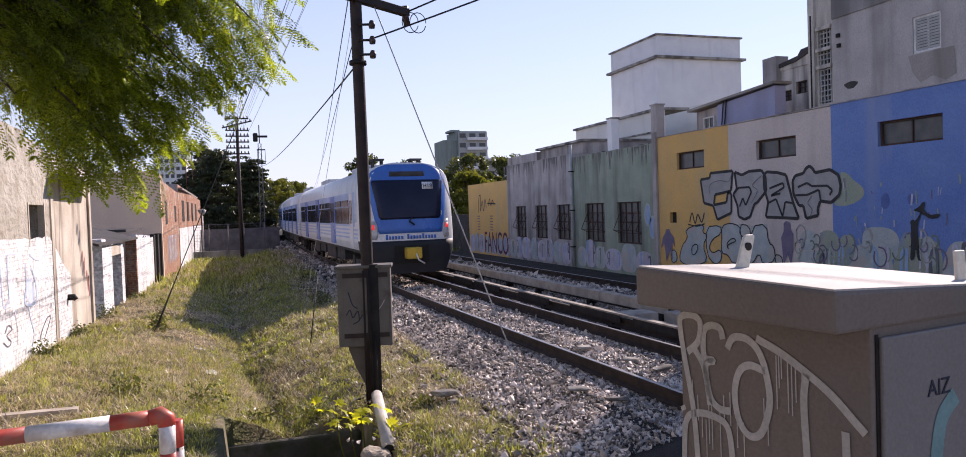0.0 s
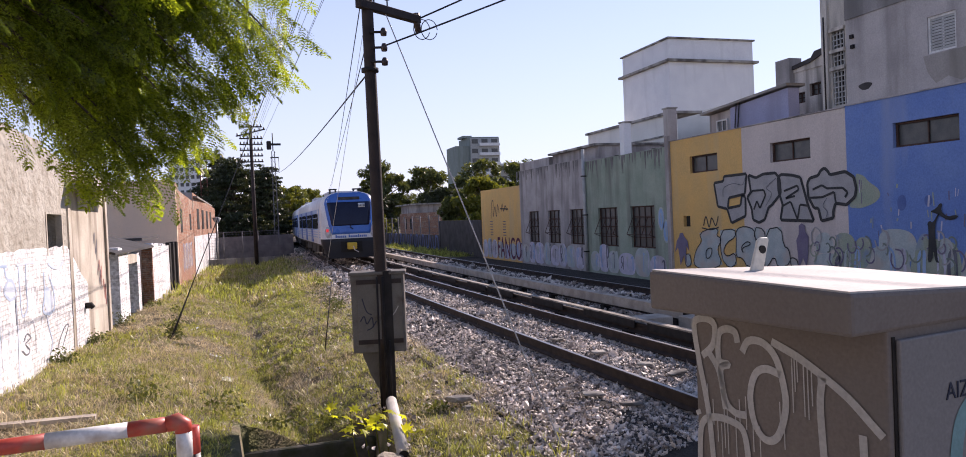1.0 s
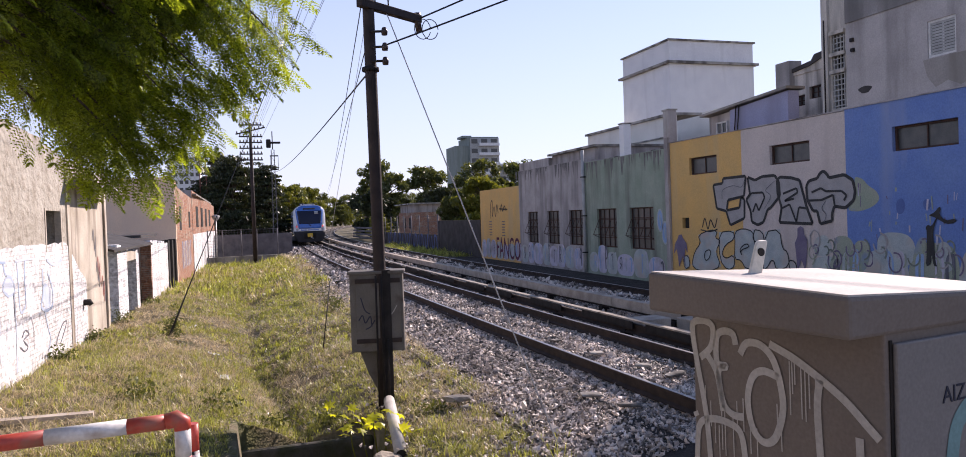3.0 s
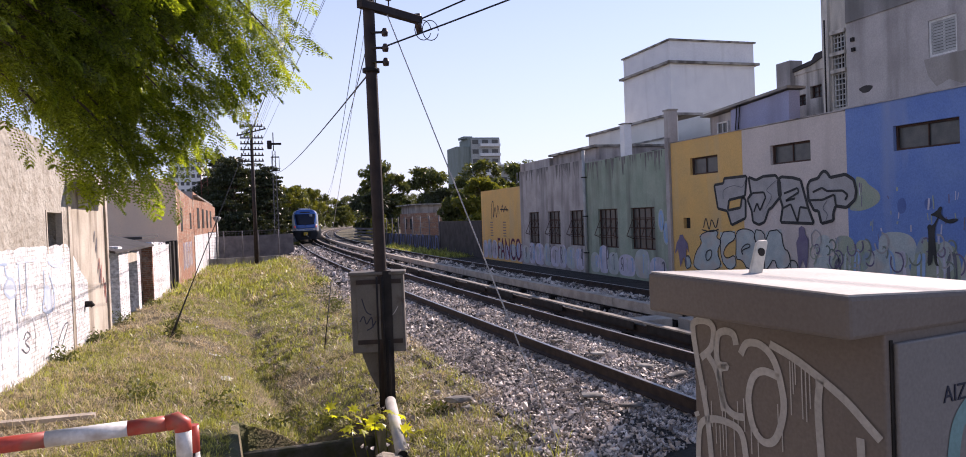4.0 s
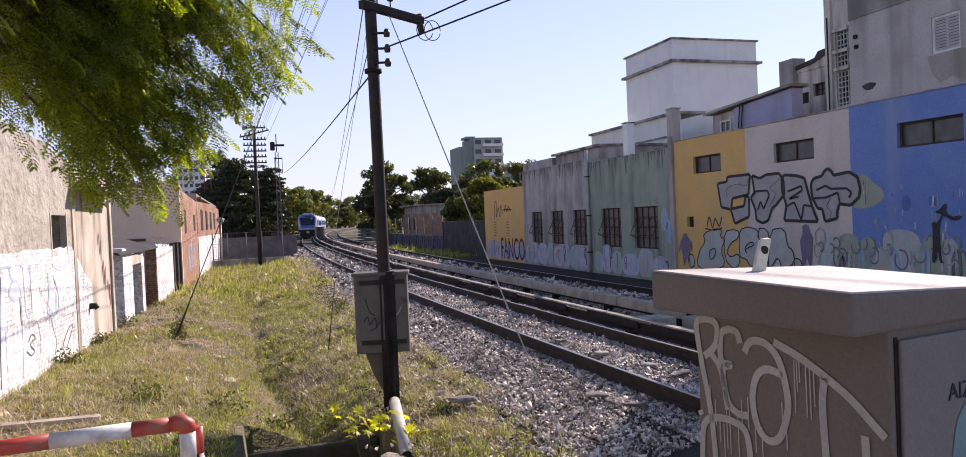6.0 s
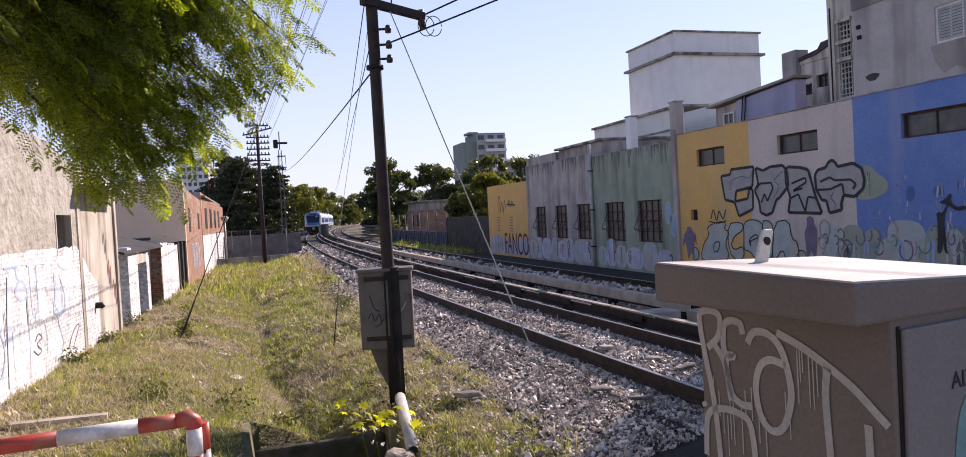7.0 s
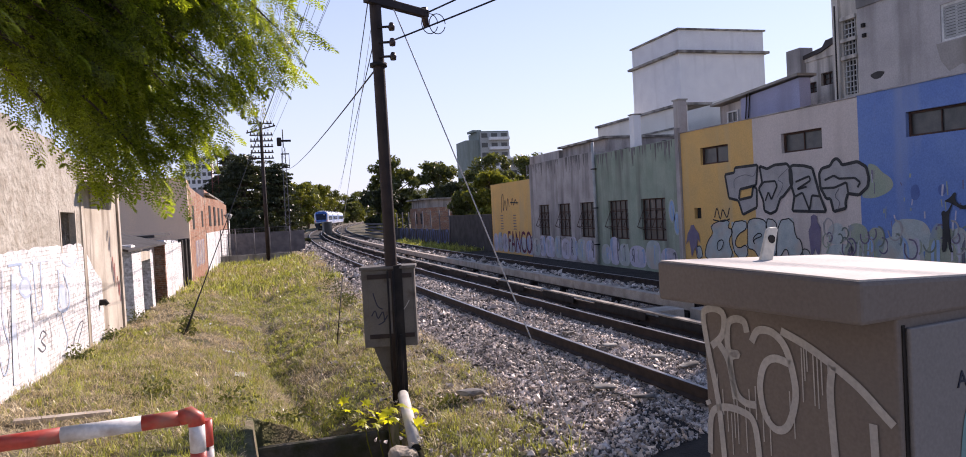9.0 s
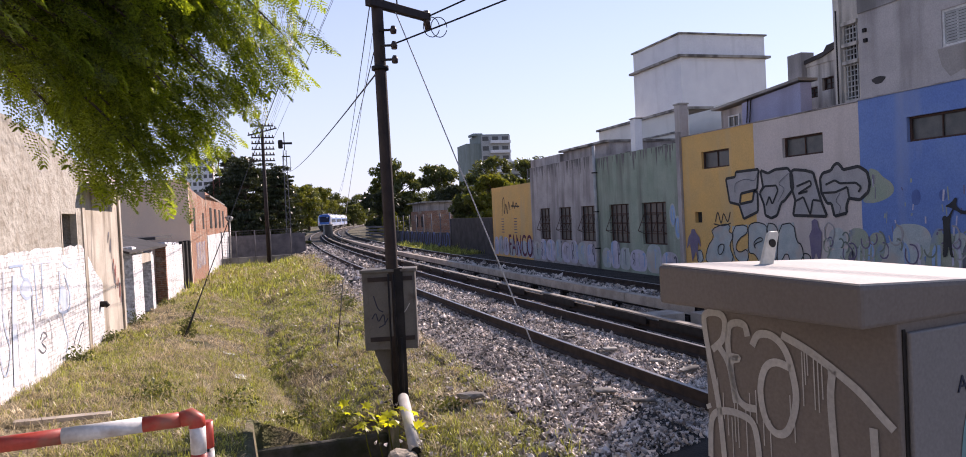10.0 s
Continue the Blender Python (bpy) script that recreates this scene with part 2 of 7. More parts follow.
# ---- wall and building makers ----
def pierced(bm, axis, at, thick, a0, a1, z0, z1, holes):
    """One wall slab in the plane axis = at .. at + thick, from a0 to a1, with rectangular holes (a, a, z, z) right through."""
    ca = sorted({a0, a1, *(h[0] for h in holes), *(h[1] for h in holes)})
    cz = sorted({z0, z1, *(h[2] for h in holes), *(h[3] for h in holes)})
    made = {}

    def vert(i, j, k):
        if (i, j, k) not in made:
            d = at + thick * k
            made[i, j, k] = bm.verts.new((d, ca[i], cz[j]) if axis == "x" else (ca[i], d, cz[j]))
        return made[i, j, k]

    def solid(i, j):
        if not (0 <= i < len(ca) - 1 and 0 <= j < len(cz) - 1):
            return False
        a, z = (ca[i] + ca[i + 1]) / 2, (cz[j] + cz[j + 1]) / 2
        return not any(h[0] < a < h[1] and h[2] < z < h[3] for h in holes)

    for i in range(len(ca) - 1):
        for j in range(len(cz) - 1):
            if not solid(i, j):
                continue
            for k in (0, 1):
                bm.faces.new([vert(i, j, k), vert(i + 1, j, k), vert(i + 1, j + 1, k), vert(i, j + 1, k)])
            for di, dj, p, q in ((-1, 0, (i, j), (i, j + 1)), (1, 0, (i + 1, j), (i + 1, j + 1)), (0, -1, (i, j), (i + 1, j)), (0, 1, (i, j + 1), (i + 1, j + 1))):
                if not solid(i + di, j + dj):
                    bm.faces.new([vert(*p, 0), vert(*q, 0), vert(*q, 1), vert(*p, 1)])


def plaster(name, a, b, stain, streak=True, low=0.48, high=0.66, scale=1.2, stain_scale=1.3):
    return material(name, a, b, scale, 28, 0.9, bump=0.35, depth=0.012, stain=stain, stain_scale=stain_scale, streak=streak, low=low, high=high)


M.update(
    ochre=plaster("ochre_paint", (0.72, 0.44, 0.15), (0.64, 0.41, 0.16), (0.52, 0.40, 0.23), low=0.55, high=0.8),
    lilac=plaster("lilac_grey_paint", (0.62, 0.54, 0.49), (0.57, 0.50, 0.455), (0.44, 0.38, 0.34), low=0.5, high=0.8),
    blue=plaster("blue_paint", (0.135, 0.225, 0.50), (0.17, 0.265, 0.52), (0.26, 0.31, 0.45), low=0.55, high=0.75),
    green=plaster("green_paint", (0.25, 0.315, 0.24), (0.33, 0.375, 0.30), (0.15, 0.155, 0.13), low=0.48, high=0.76, stain_scale=1.8),
    greyplaster=plaster("stained_grey_plaster", (0.47, 0.435, 0.415), (0.35, 0.32, 0.305), (0.13, 0.118, 0.113), low=0.47, high=0.74, stain_scale=2.0),
    render=plaster("grey_cement_render", (0.50, 0.47, 0.455), (0.39, 0.365, 0.355), (0.19, 0.175, 0.165), low=0.5, high=0.75),
    white=plaster("white_paint", (0.80, 0.80, 0.80), (0.74, 0.74, 0.75), (0.55, 0.55, 0.54), low=0.55, high=0.85),
    cement=material("old_cement", (0.46, 0.40, 0.32), (0.36, 0.31, 0.245), 1.5, 14, 0.95, bump=0.9, depth=0.04, stain=(0.24, 0.205, 0.165), stain_scale=3, low=0.48, high=0.66),
    peach=plaster("peach_paint", (0.92, 0.66, 0.47), (0.87, 0.62, 0.45), (0.78, 0.58, 0.44), low=0.5, high=0.8),
    tar=material("roof_tar", (0.07, 0.065, 0.065), (0.045, 0.042, 0.04), 2, 30, 0.9, bump=0.3),
    rust=material("rusted_window_bars", (0.10, 0.055, 0.04), (0.06, 0.04, 0.035), 6, 60, 0.8, 0.2, bump=0.3),
    pane=material("dusty_pane", (0.05, 0.055, 0.055), (0.09, 0.09, 0.085), 3, 30, 0.35, bump=0.05, spec=0.5),
    # near-black that stands in for the shade inside openings and recesses
    inside=material("interior_shade", (0.03, 0.028, 0.026), None, 1, 10, 0.95, bump=0),
    brick=material("brick", (0.40, 0.19, 0.12), (0.30, 0.13, 0.085), 3, 40, 0.9, bump=0.4, perobj=0.3),
    mortar=material("mortar", (0.42, 0.37, 0.31), (0.34, 0.30, 0.25), 2, 30, 0.95, bump=0.4),
    tin=material("roof_sheet", (0.32, 0.30, 0.27), (0.22, 0.2, 0.18), 1.5, 20, 0.6, 0.4, bump=0.2),
)
WX = 14.3


def wall_window(parent, y0, y1, z0, z1, mullions, bars, x=WX, mat="rust", deep=0.12):
    """A window set in a wall that faces -x: frame, panes and glazing bars."""
    w = part("window", frame_mesh(x + deep, y0, y1, z0, z1, 0.05), M[mat], parent)
    bm = bmesh.new()
    box(bm, x + deep + 0.02, x + deep + 0.03, y0 + 0.04, y1 - 0.04, z0 + 0.04, z1 - 0.04)
    part("pane", bm, M["pane"], w)
    for i in range(1, mullions):
        y = y0 + (y1 - y0) * i / mullions
        one("glazing_bar", M[mat], w, x + deep - 0.012, x + deep + 0.012, y - 0.016, y + 0.016, z0 + 0.04, z1 - 0.04)
    for i in range(1, bars):
        z = z0 + (z1 - z0) * i / bars
        one("glazing_bar", M[mat], w, x + deep - 0.016, x + deep + 0.008, y0 + 0.04, y1 - 0.04, z - 0.014, z + 0.014)
    return w


def frame_mesh(x, y0, y1, z0, z1, w):
    bm = bmesh.new()
    for a, b, c, d in ((y0, y0 + w, z0, z1), (y1 - w, y1, z0, z1), (y0 + w, y1 - w, z0, z0 + w), (y0 + w, y1 - w, z1 - w, z1)):
        box(bm, x - 0.03, x + 0.03, a, b, c, d)
    return bm


def trackside_building(label, y0, y1, top, mat, holes, depth=9.0, base=-0.35):
    b = thing("trackside_building", label, "building", group="painted buildings along the far track")
    bm = bmesh.new()
    pierced(bm, "x", WX, 0.25, y0, y1, base, top, holes)
    part("wall", bm, M[mat], b)
    bm = bmesh.new()
    box(bm, WX + 0.25, WX + depth, y0 + 0.02, y1 - 0.02, top - 0.5, top - 0.38)
    part("roof", bm, M["tar"], b, "dark tarred flat roof")
    bm = bmesh.new()
    box(bm, WX + 0.25, WX + depth, y0 + 0.005, y0 + 0.2, base, top)
    box(bm, WX + 0.25, WX + depth, y1 - 0.2, y1 - 0.005, base, top)
    box(bm, WX + depth, WX + depth + 0.2, y0 + 0.005, y1 - 0.005, base, top)
    part("back_wall", bm, M["greyplaster"], b)
    return b


b_small = trackside_building("low ochre plastered building with spray-painted lettering", 37.3, 44.2, 3.95, "ochre", [])
HG = [(34.7, 36.1, 0.9, 2.5), (32.05, 33.5, 0.9, 2.5), (29.5, 30.95, 0.9, 2.5)]
b_grey = trackside_building("streaked grey plaster workshop with three barred windows", 29.2, 37.3, 4.72, "greyplaster", HG)
HN = [(26.4, 28.1, 0.9, 2.5), (23.6, 25.35, 0.9, 2.5)]
b_green = trackside_building("faded green workshop with two tall barred windows", 22.55, 29.2, 4.55, "green", HN)
HY = [(19.75, 21.25, 3.5, 4.07)]
b_ochre = trackside_building("ochre painted building with a narrow high window", 18.54, 22.55, 4.69, "ochre", HY + [(21.35, 21.75, 1.72, 2.08)])
HL = [(15.75, 17.3, 3.54, 4.09)]
b_lilac = trackside_building("lilac-grey painted building covered in spray paint", 14.54, 18.54, 4.68, "lilac", HL)
HB = [(11.5, 13.15, 3.54, 4.11)]
b_blue = trackside_building("bright blue painted building with a high window", 2.0, 14.54, 4.71, "blue", HB + [(8.0, 9.6, 3.54, 4.11)])
for h in HG + HN:
    w = wall_window(b_grey if h in HG else b_green, *h, 3 if h in HG else 4, 4)
for h, b in ((HY[0], b_ochre), (HL[0], b_lilac), (HB[0], b_blue), ((8.0, 9.6, 3.54, 4.11), b_blue)):
    wall_window(b, *h, 2, 1)


# ---- the train ----
M.update(
    trainwhite=material("train_white_paint", (0.74, 0.75, 0.77), (0.70, 0.71, 0.73), 1.5, 20, 0.35, bump=0.02, spec=0.5, stain=(0.55, 0.53, 0.50), stain_scale=1.5, low=0.55, high=0.9),
    trainblue=material("train_blue_paint", (0.045, 0.17, 0.56), (0.04, 0.15, 0.50), 1.5, 20, 0.3, bump=0.02, spec=0.5),
    paleblue=material("train_pale_blue_paint", (0.30, 0.46, 0.72), (0.27, 0.42, 0.68), 1.5, 20, 0.35, bump=0.02, spec=0.5),
    trainblack=material("train_black_plastic", (0.022, 0.024, 0.03), (0.03, 0.03, 0.034), 2, 30, 0.6, bump=0.05),
    trainglass=material("train_dark_glass", (0.008, 0.012, 0.035), (0.012, 0.018, 0.045), 1, 10, 0.12, bump=0, spec=0.25),
    traingrey=material("train_underframe", (0.09, 0.085, 0.08), (0.05, 0.047, 0.045), 3, 30, 0.8, bump=0.3),
    trainroof=material("train_roof", (0.50, 0.52, 0.55), (0.42, 0.44, 0.47), 2, 20, 0.5, bump=0.05),
    coupler=material("yellow_coupler", (0.72, 0.47, 0.05), (0.6, 0.4, 0.06), 6, 40, 0.6, bump=0.1),
    lens=material("headlight_lens", (0.55, 0.56, 0.58), (0.35, 0.36, 0.38), 8, 30, 0.15, bump=0.0, spec=0.6),
    tail=glow("tail_light", (0.8, 0.05, 0.05), 0.5),
    plate=material("white_plate", (0.8, 0.8, 0.8), None, 3, 30, 0.5, bump=0),
    ink=material("dark_ink", (0.03, 0.035, 0.06), None, 3, 30, 0.6, bump=0),
)
SKIN = [(0.30, 1.18), (0.60, 1.36), (0.95, 1.54), (1.30, 1.60), (3.0, 1.59), (3.25, 1.56), (3.45, 1.49), (3.62, 1.36), (3.76, 1.13), (3.86, 0.82), (3.92, 0.45), (3.95, 0.0)]


def half_width(z):
    for (z0, w0), (z1, w1) in zip(SKIN, SKIN[1:]):
        if z <= z1:
            return w0 + (w1 - w0) * (z - z0) / (z1 - z0)
    return 0.0


def nose_y(x, z):
    """The face of the cab: bulged across, raked back above the bumper."""
    return 0.15 * max(0, z - 1.5) ** 1.45 + 0.42 * (abs(x) / 1.6) ** 6 + 0.08 * max(0, 1.0 - z)


def on_nose(bm, edges, proud, n=8):
    """A panel on the cab's face; edges are rows (z, left x, right x)."""
    rows = []
    for z, a, b in edges:
        rows.append([bm.verts.new((a + (b - a) * i / n, nose_y(a + (b - a) * i / n, z) - proud, z)) for i in range(n + 1)])
    back = [[bm.verts.new(v.co + Vector((0, proud + 0.03, 0))) for v in r] for r in rows]
    for r, s in zip(rows, rows[1:]):
        for i in range(n):
            bm.faces.new((r[i], r[i + 1], s[i + 1], s[i])).smooth = True
    rim = rows[0] + [r[-1] for r in rows[1:]] + rows[-1][-2::-1] + [r[0] for r in rows[-2:0:-1]]
    rimb = back[0] + [r[-1] for r in back[1:]] + back[-1][-2::-1] + [r[0] for r in back[-2:0:-1]]
    for i in range(len(rim)):
        bm.faces.new((rim[i], rim[(i + 1) % len(rim)], rimb[(i + 1) % len(rimb)], rimb[i]))
    for v in [v for r in back for v in r if not v.link_faces]:
        bm.verts.remove(v)


LONG = 22.8


def ring_at(y, levels):
    return [(half_width(z), y, z) for z in levels] + [(-half_width(z), y, z) for z in reversed(levels[:-1])]


def build_car(cab):
    car = thing("train_car", "white and blue electric train car on the curving track" if not cab else "blue and white electric train cab car with a dark windscreen", "train car", group="cars of the train")
    levels = [1.05, 1.3, 2.0, 3.0, 3.25, 3.45, 3.62, 3.76, 3.86, 3.92, 3.95]
    start = 1.35 if cab else 0.25
    bm = bmesh.new()
    a = [bm.verts.new(p) for p in ring_at(start, levels)]
    b = [bm.verts.new(p) for p in ring_at(LONG - 0.2, levels)]
    for i in range(len(a) - 1):
        f = bm.faces.new((a[i], a[i + 1], b[i + 1], b[i]))
        f.smooth = 1 < i < len(a) - 3
    bm.faces.new((a[-1], a[0], b[0], b[-1]))
    bm.faces.new(a[::-1])
    bm.faces.new(b)
    body = part("body", bm, M["trainwhite"], car)
    # flush bands along the sides
    def band(name, z0, z1, mat, y0, y1, proud, parent=body):
        for s in (-1, 1):
            bm = bmesh.new()
            w = 1.59 + proud
            box(bm, min(s * (w - 0.06), s * w), max(s * (w - 0.06), s * w), y0, y1, z0, z1)
            part(name, bm, M[mat], parent)
    for z in (1.42, 1.56, 1.70):
        band("stripe", z, z + 0.06, "paleblue", start, LONG - 0.2, 0.016)
    band("upper_band", 1.84, 3.02, "paleblue", start + 0.6, LONG - 0.2, 0.012)
    doors = [2.2 + 0.0, 7.0, 12.6, 18.2] if cab else [2.6, 7.6, 12.8, 18.0]
    for i, y in enumerate(doors):
        wide = 0.75 if cab and i == 0 else 1.3
        for s in (-1, 1):
            bm = bmesh.new()
            box(bm, min(s * 1.58, s * 1.625), max(s * 1.58, s * 1.625), y, y + wide, 1.12, 3.0)
            d = part("door", bm, M["trainblue"] if not (cab and i == 0) else M["trainwhite"], body, "blue sliding door")
            bm = bmesh.new()
            box(bm, min(s * 1.60, s * 1.632), max(s * 1.60, s * 1.632), y + 0.12, y + wide / 2 - 0.06, 1.95, 2.75)
            box(bm, min(s * 1.60, s * 1.632), max(s * 1.60, s * 1.632), y + wide / 2 + 0.06, y + wide - 0.12, 1.95, 2.75)
            part("door_glass", bm, M["trainglass"], d)
    edges = [(d + (0.9 if cab and i == 0 else 1.45), (doors + [LONG - 0.6])[i + 1] - 0.15) for i, d in enumerate(doors)]
    for y0, y1 in edges:
        n = max(1, round((y1 - y0) / 1.7))
        for k in range(n):
            p, q = y0 + (y1 - y0) * k / n + 0.04, y0 + (y1 - y0) * (k + 1) / n - 0.04
            for s in (-1, 1):
                bm = bmesh.new()
                box(bm, min(s * 1.58, s * 1.617), max(s * 1.58, s * 1.617), p, q, 1.92, 2.52)
                w = part("window", bm, M["trainglass"], body)
                bm = bmesh.new()
                box(bm, min(s * 1.58, s * 1.624), max(s * 1.58, s * 1.624), p + 0.1, q - 0.1, 2.56, 2.78)
                part("vent_window", bm, M["trainglass"], w)
    # roof gear
    for y in (4.5, 15.5):
        bm = bmesh.new()
        box(bm, -0.75, 0.75, y, y + 3.0, 3.86, 4.10)
        part("air_conditioner", bm, M["trainroof"], car, "grey roof air conditioner", bevel=0.05)
    # running gear
    for y in (3.6, LONG - 3.8):
        bm = bmesh.new()
        for s in (-1, 1):
            box(bm, s * 1.12 - 0.07, s * 1.12 + 0.07, y - 1.5, y + 1.5, 0.42, 0.62)
            for k in (-1.1, 1.1):
                box(bm, s * 1.12 - 0.12, s * 1.12 + 0.12, y + k - 0.2, y + k + 0.2, 0.3, 0.75)
        box(bm, -1.05, 1.05, y - 0.3, y + 0.3, 0.5, 0.95)
        bogie = part("bogie", bm, M["traingrey"], car, "grimy bogie frame")
        for k in (-1.1, 1.1):
            for s in (-1, 1):
                bm = bmesh.new()
                tube(bm, [(s * 0.80, y + k, 0.46), (s * 0.93, y + k, 0.46)], 0.45, 20)
                part("wheel", bm, M["steel"], bogie)
    for y, l, z in ((6.6, 2.2, 0.45), (9.4, 3.0, 0.38), (13.0, 2.0, 0.5), (15.6, 1.6, 0.42)):
        bm = bmesh.new()
        box(bm, -1.3, 1.3, y, y + l, z, 1.04)
        part("equipment_box", bm, M["traingrey"], car, "grimy underfloor equipment box", bevel=0.03)
    bm = bmesh.new()
    box(bm, -1.5, 1.5, start, LONG - 0.2, 0.95, 1.06)
    part("underframe", bm, M["traingrey"], car)
    bm = bmesh.new()
    box(bm, -0.55, 0.55, LONG - 0.2, LONG + 0.9, 1.1, 3.1)
    part("gangway", bm, M["trainblack"], car, "black folded gangway")
    if cab:
        for name, mat, zs in (("skirt", "trainblack", [0.30, 0.5, 0.7, 0.95, 1.15, 1.36]), ("nose", "trainwhite", [1.36, 1.6, 1.9, 2.2, 2.5, 2.8, 3.0, 3.15, 3.3, 3.45, 3.62, 3.76, 3.86, 3.92])):
            bm = bmesh.new()
            n = 16
            rows = [[bm.verts.new((half_width(z) * u, nose_y(half_width(z) * u, z), z)) for u in [math.sin(math.pi / 2 * (2 * i / n - 1)) for i in range(n + 1)]] for z in zs]
            for r, s in zip(rows, rows[1:]):
                for i in range(n):
                    bm.faces.new((r[i], r[i + 1], s[i + 1], s[i])).smooth = True
            for e in (0, n):
                back = [bm.verts.new((r[e].co.x, start + 0.01, r[e].co.z)) for r in rows]
                for i in range(len(rows) - 1):
                    bm.faces.new((rows[i][e], rows[i + 1][e], back[i + 1], back[i])).smooth = True
            top = [bm.verts.new((v.co.x, start + 0.01, v.co.z)) for v in rows[-1]]
            for i in range(n):
                bm.faces.new((rows[-1][i], rows[-1][i + 1], top[i + 1], top[i]))
            nose = part(name, bm, M[mat], car, "black front bumper skirt" if name == "skirt" else "")
        blue = bmesh.new()
        on_nose(blue, [(z, -w, w) for z, w in ((1.60, 1.08), (1.75, 1.16), (2.0, 1.21), (2.5, 1.29), (3.0, 1.36), (3.3, 1.38), (3.5, 1.33), (3.65, 1.2), (3.78, 0.96), (3.86, 0.66))], 0.012, 12)
        front = part("front_panel", blue, M["trainblue"], nose, "glossy blue front panel")
        bm = bmesh.new()
        on_nose(bm, [(z, -w, w) for z, w in ((2.06, 1.02), (2.14, 1.08), (2.6, 1.14), (3.0, 1.21), (3.28, 1.25), (3.34, 1.2))], 0.03, 12)
        part("windscreen", bm, M["trainglass"], front, "dark tinted windscreen")
        bm = bmesh.new()
        on_nose(bm, [(3.46, -0.62, 0.62), (3.62, -0.6, 0.6)], 0.026)
        part("destination_display", bm, M["traingrey"], front, "dull grey destination display")
        bm = bmesh.new()
        on_nose(bm, [(3.03, 0.50, 0.88), (3.26, 0.50, 0.88)], 0.036, 3)
        plate = part("number_plate", bm, M["plate"], front, "white unit plate reading H18")
        txt = bpy.data.curves.new("lettering", "FONT")
        txt.body, txt.size, txt.extrude, txt.align_x = "H18", 0.2, 0.003, "CENTER"
        txt.materials.append(M["ink"])
        t = new("lettering", txt)
        t.matrix_basis = pose(0.69, nose_y(0.69, 3.1) - 0.06, 3.07, 72, 0, 0)
        t.parent = plate
        for i in range(17):
            if i == 6:
                continue
            bm = bmesh.new()
            x = -0.88 + 0.105 * i
            on_nose(bm, [(1.41, x, x + 0.075), (1.52 if i not in (0, 7, 12) else 1.57, x, x + 0.075)], 0.008, 2)
            part("lettering_bar", bm, M["trainblue"], nose)
        for s in (-1, 1):
            bm = bmesh.new()
            e = [(1.42, 1.18, 1.34), (1.6, 1.12, 1.42), (1.85, 1.14, 1.42), (2.02, 1.2, 1.34)]
            on_nose(bm, [(z, min(s * p, s * q), max(s * p, s * q)) for z, p, q in e], 0.02, 4)
            h = part("headlight", bm, M["lens"], nose, "clear headlight cluster")
            bm = bmesh.new()
            on_nose(bm, [(z, min(s * p, s * q), max(s * p, s * q)) for z, p, q in [(1.74, 1.24, 1.36), (1.9, 1.24, 1.36)]], 0.03, 2)
            part("tail_light", bm, M["tail"], h, "lit red tail light")
        bm = bmesh.new()
        box(bm, -0.26, 0.26, -0.42, 0.1, 0.78, 1.14)
        c = part("coupler", bm, M["coupler"], car, "yellow box coupler", bevel=0.04)
        bm = bmesh.new()
        tube(bm, [(0.05, -0.43, 0.95), (0.1, -0.5, 0.75), (0.32, -0.48, 0.62)], 0.025, 6)
        part("hose", bm, M["plate"], c, "hanging pale hose")
        bm = bmesh.new()
        box(bm, -0.6, 0.6, -0.012, 0.2, 0.62, 1.2)
        part("coupler_pocket", bm, M["inside"], car)
        bm = bmesh.new()
        tube(bm, [(0.05, nose_y(0.05, 2.1) - 0.06, 2.12), (-0.05, nose_y(0, 1.95) - 0.08, 1.98), (0.12, nose_y(0.1, 1.85) - 0.07, 1.86)], 0.03, 6)
        part("wiper", bm, M["trainblack"], front)
        for x in (-0.75, 0.62):
            bm = bmesh.new()
            box(bm, x - 0.22, x + 0.22, 1.5, 2.0, 4.06, 4.12)
            for k in (-0.16, 0.16):
                for j in (1.6, 1.9):
                    box(bm, x + k - 0.03, x + k + 0.03, j - 0.03, j + 0.03, 3.8, 4.07)
            part("aerial", bm, M["traingrey"], car, "grey roof aerial on four legs")
    return car


cab_car = build_car(True)
plain_car = build_car(False)
for c in (cab_car, plain_car):
    c.scale = (1.0, 1.0, 1.05)
train = [cab_car, plain_car] + [copy_thing(plain_car, Matrix())]


def car_pose(y):
    a, b = y + 2.6, y + LONG - 2.6
    p, q = Vector((centre(a), a, 0.004)), Vector((centre(b), b, 0.004))
    d = (q - p).normalized()
    o = p - d * 2.6
    return pose(o.x, o.y, o.z, 0, 0, math.degrees(math.atan2(-d.x, d.y)))


def front_y(t):
    """Where the train's nose is; it brakes gently after five seconds."""
    return 24.4 + 17.5 * t - 0.64 * max(0, t - 5) ** 2


def motions():
    for k, car in enumerate(train):
        walk(car, [(0.5 * i, car_pose(front_y(0.5 * i) + 23.4 * k)) for i in range(21)])


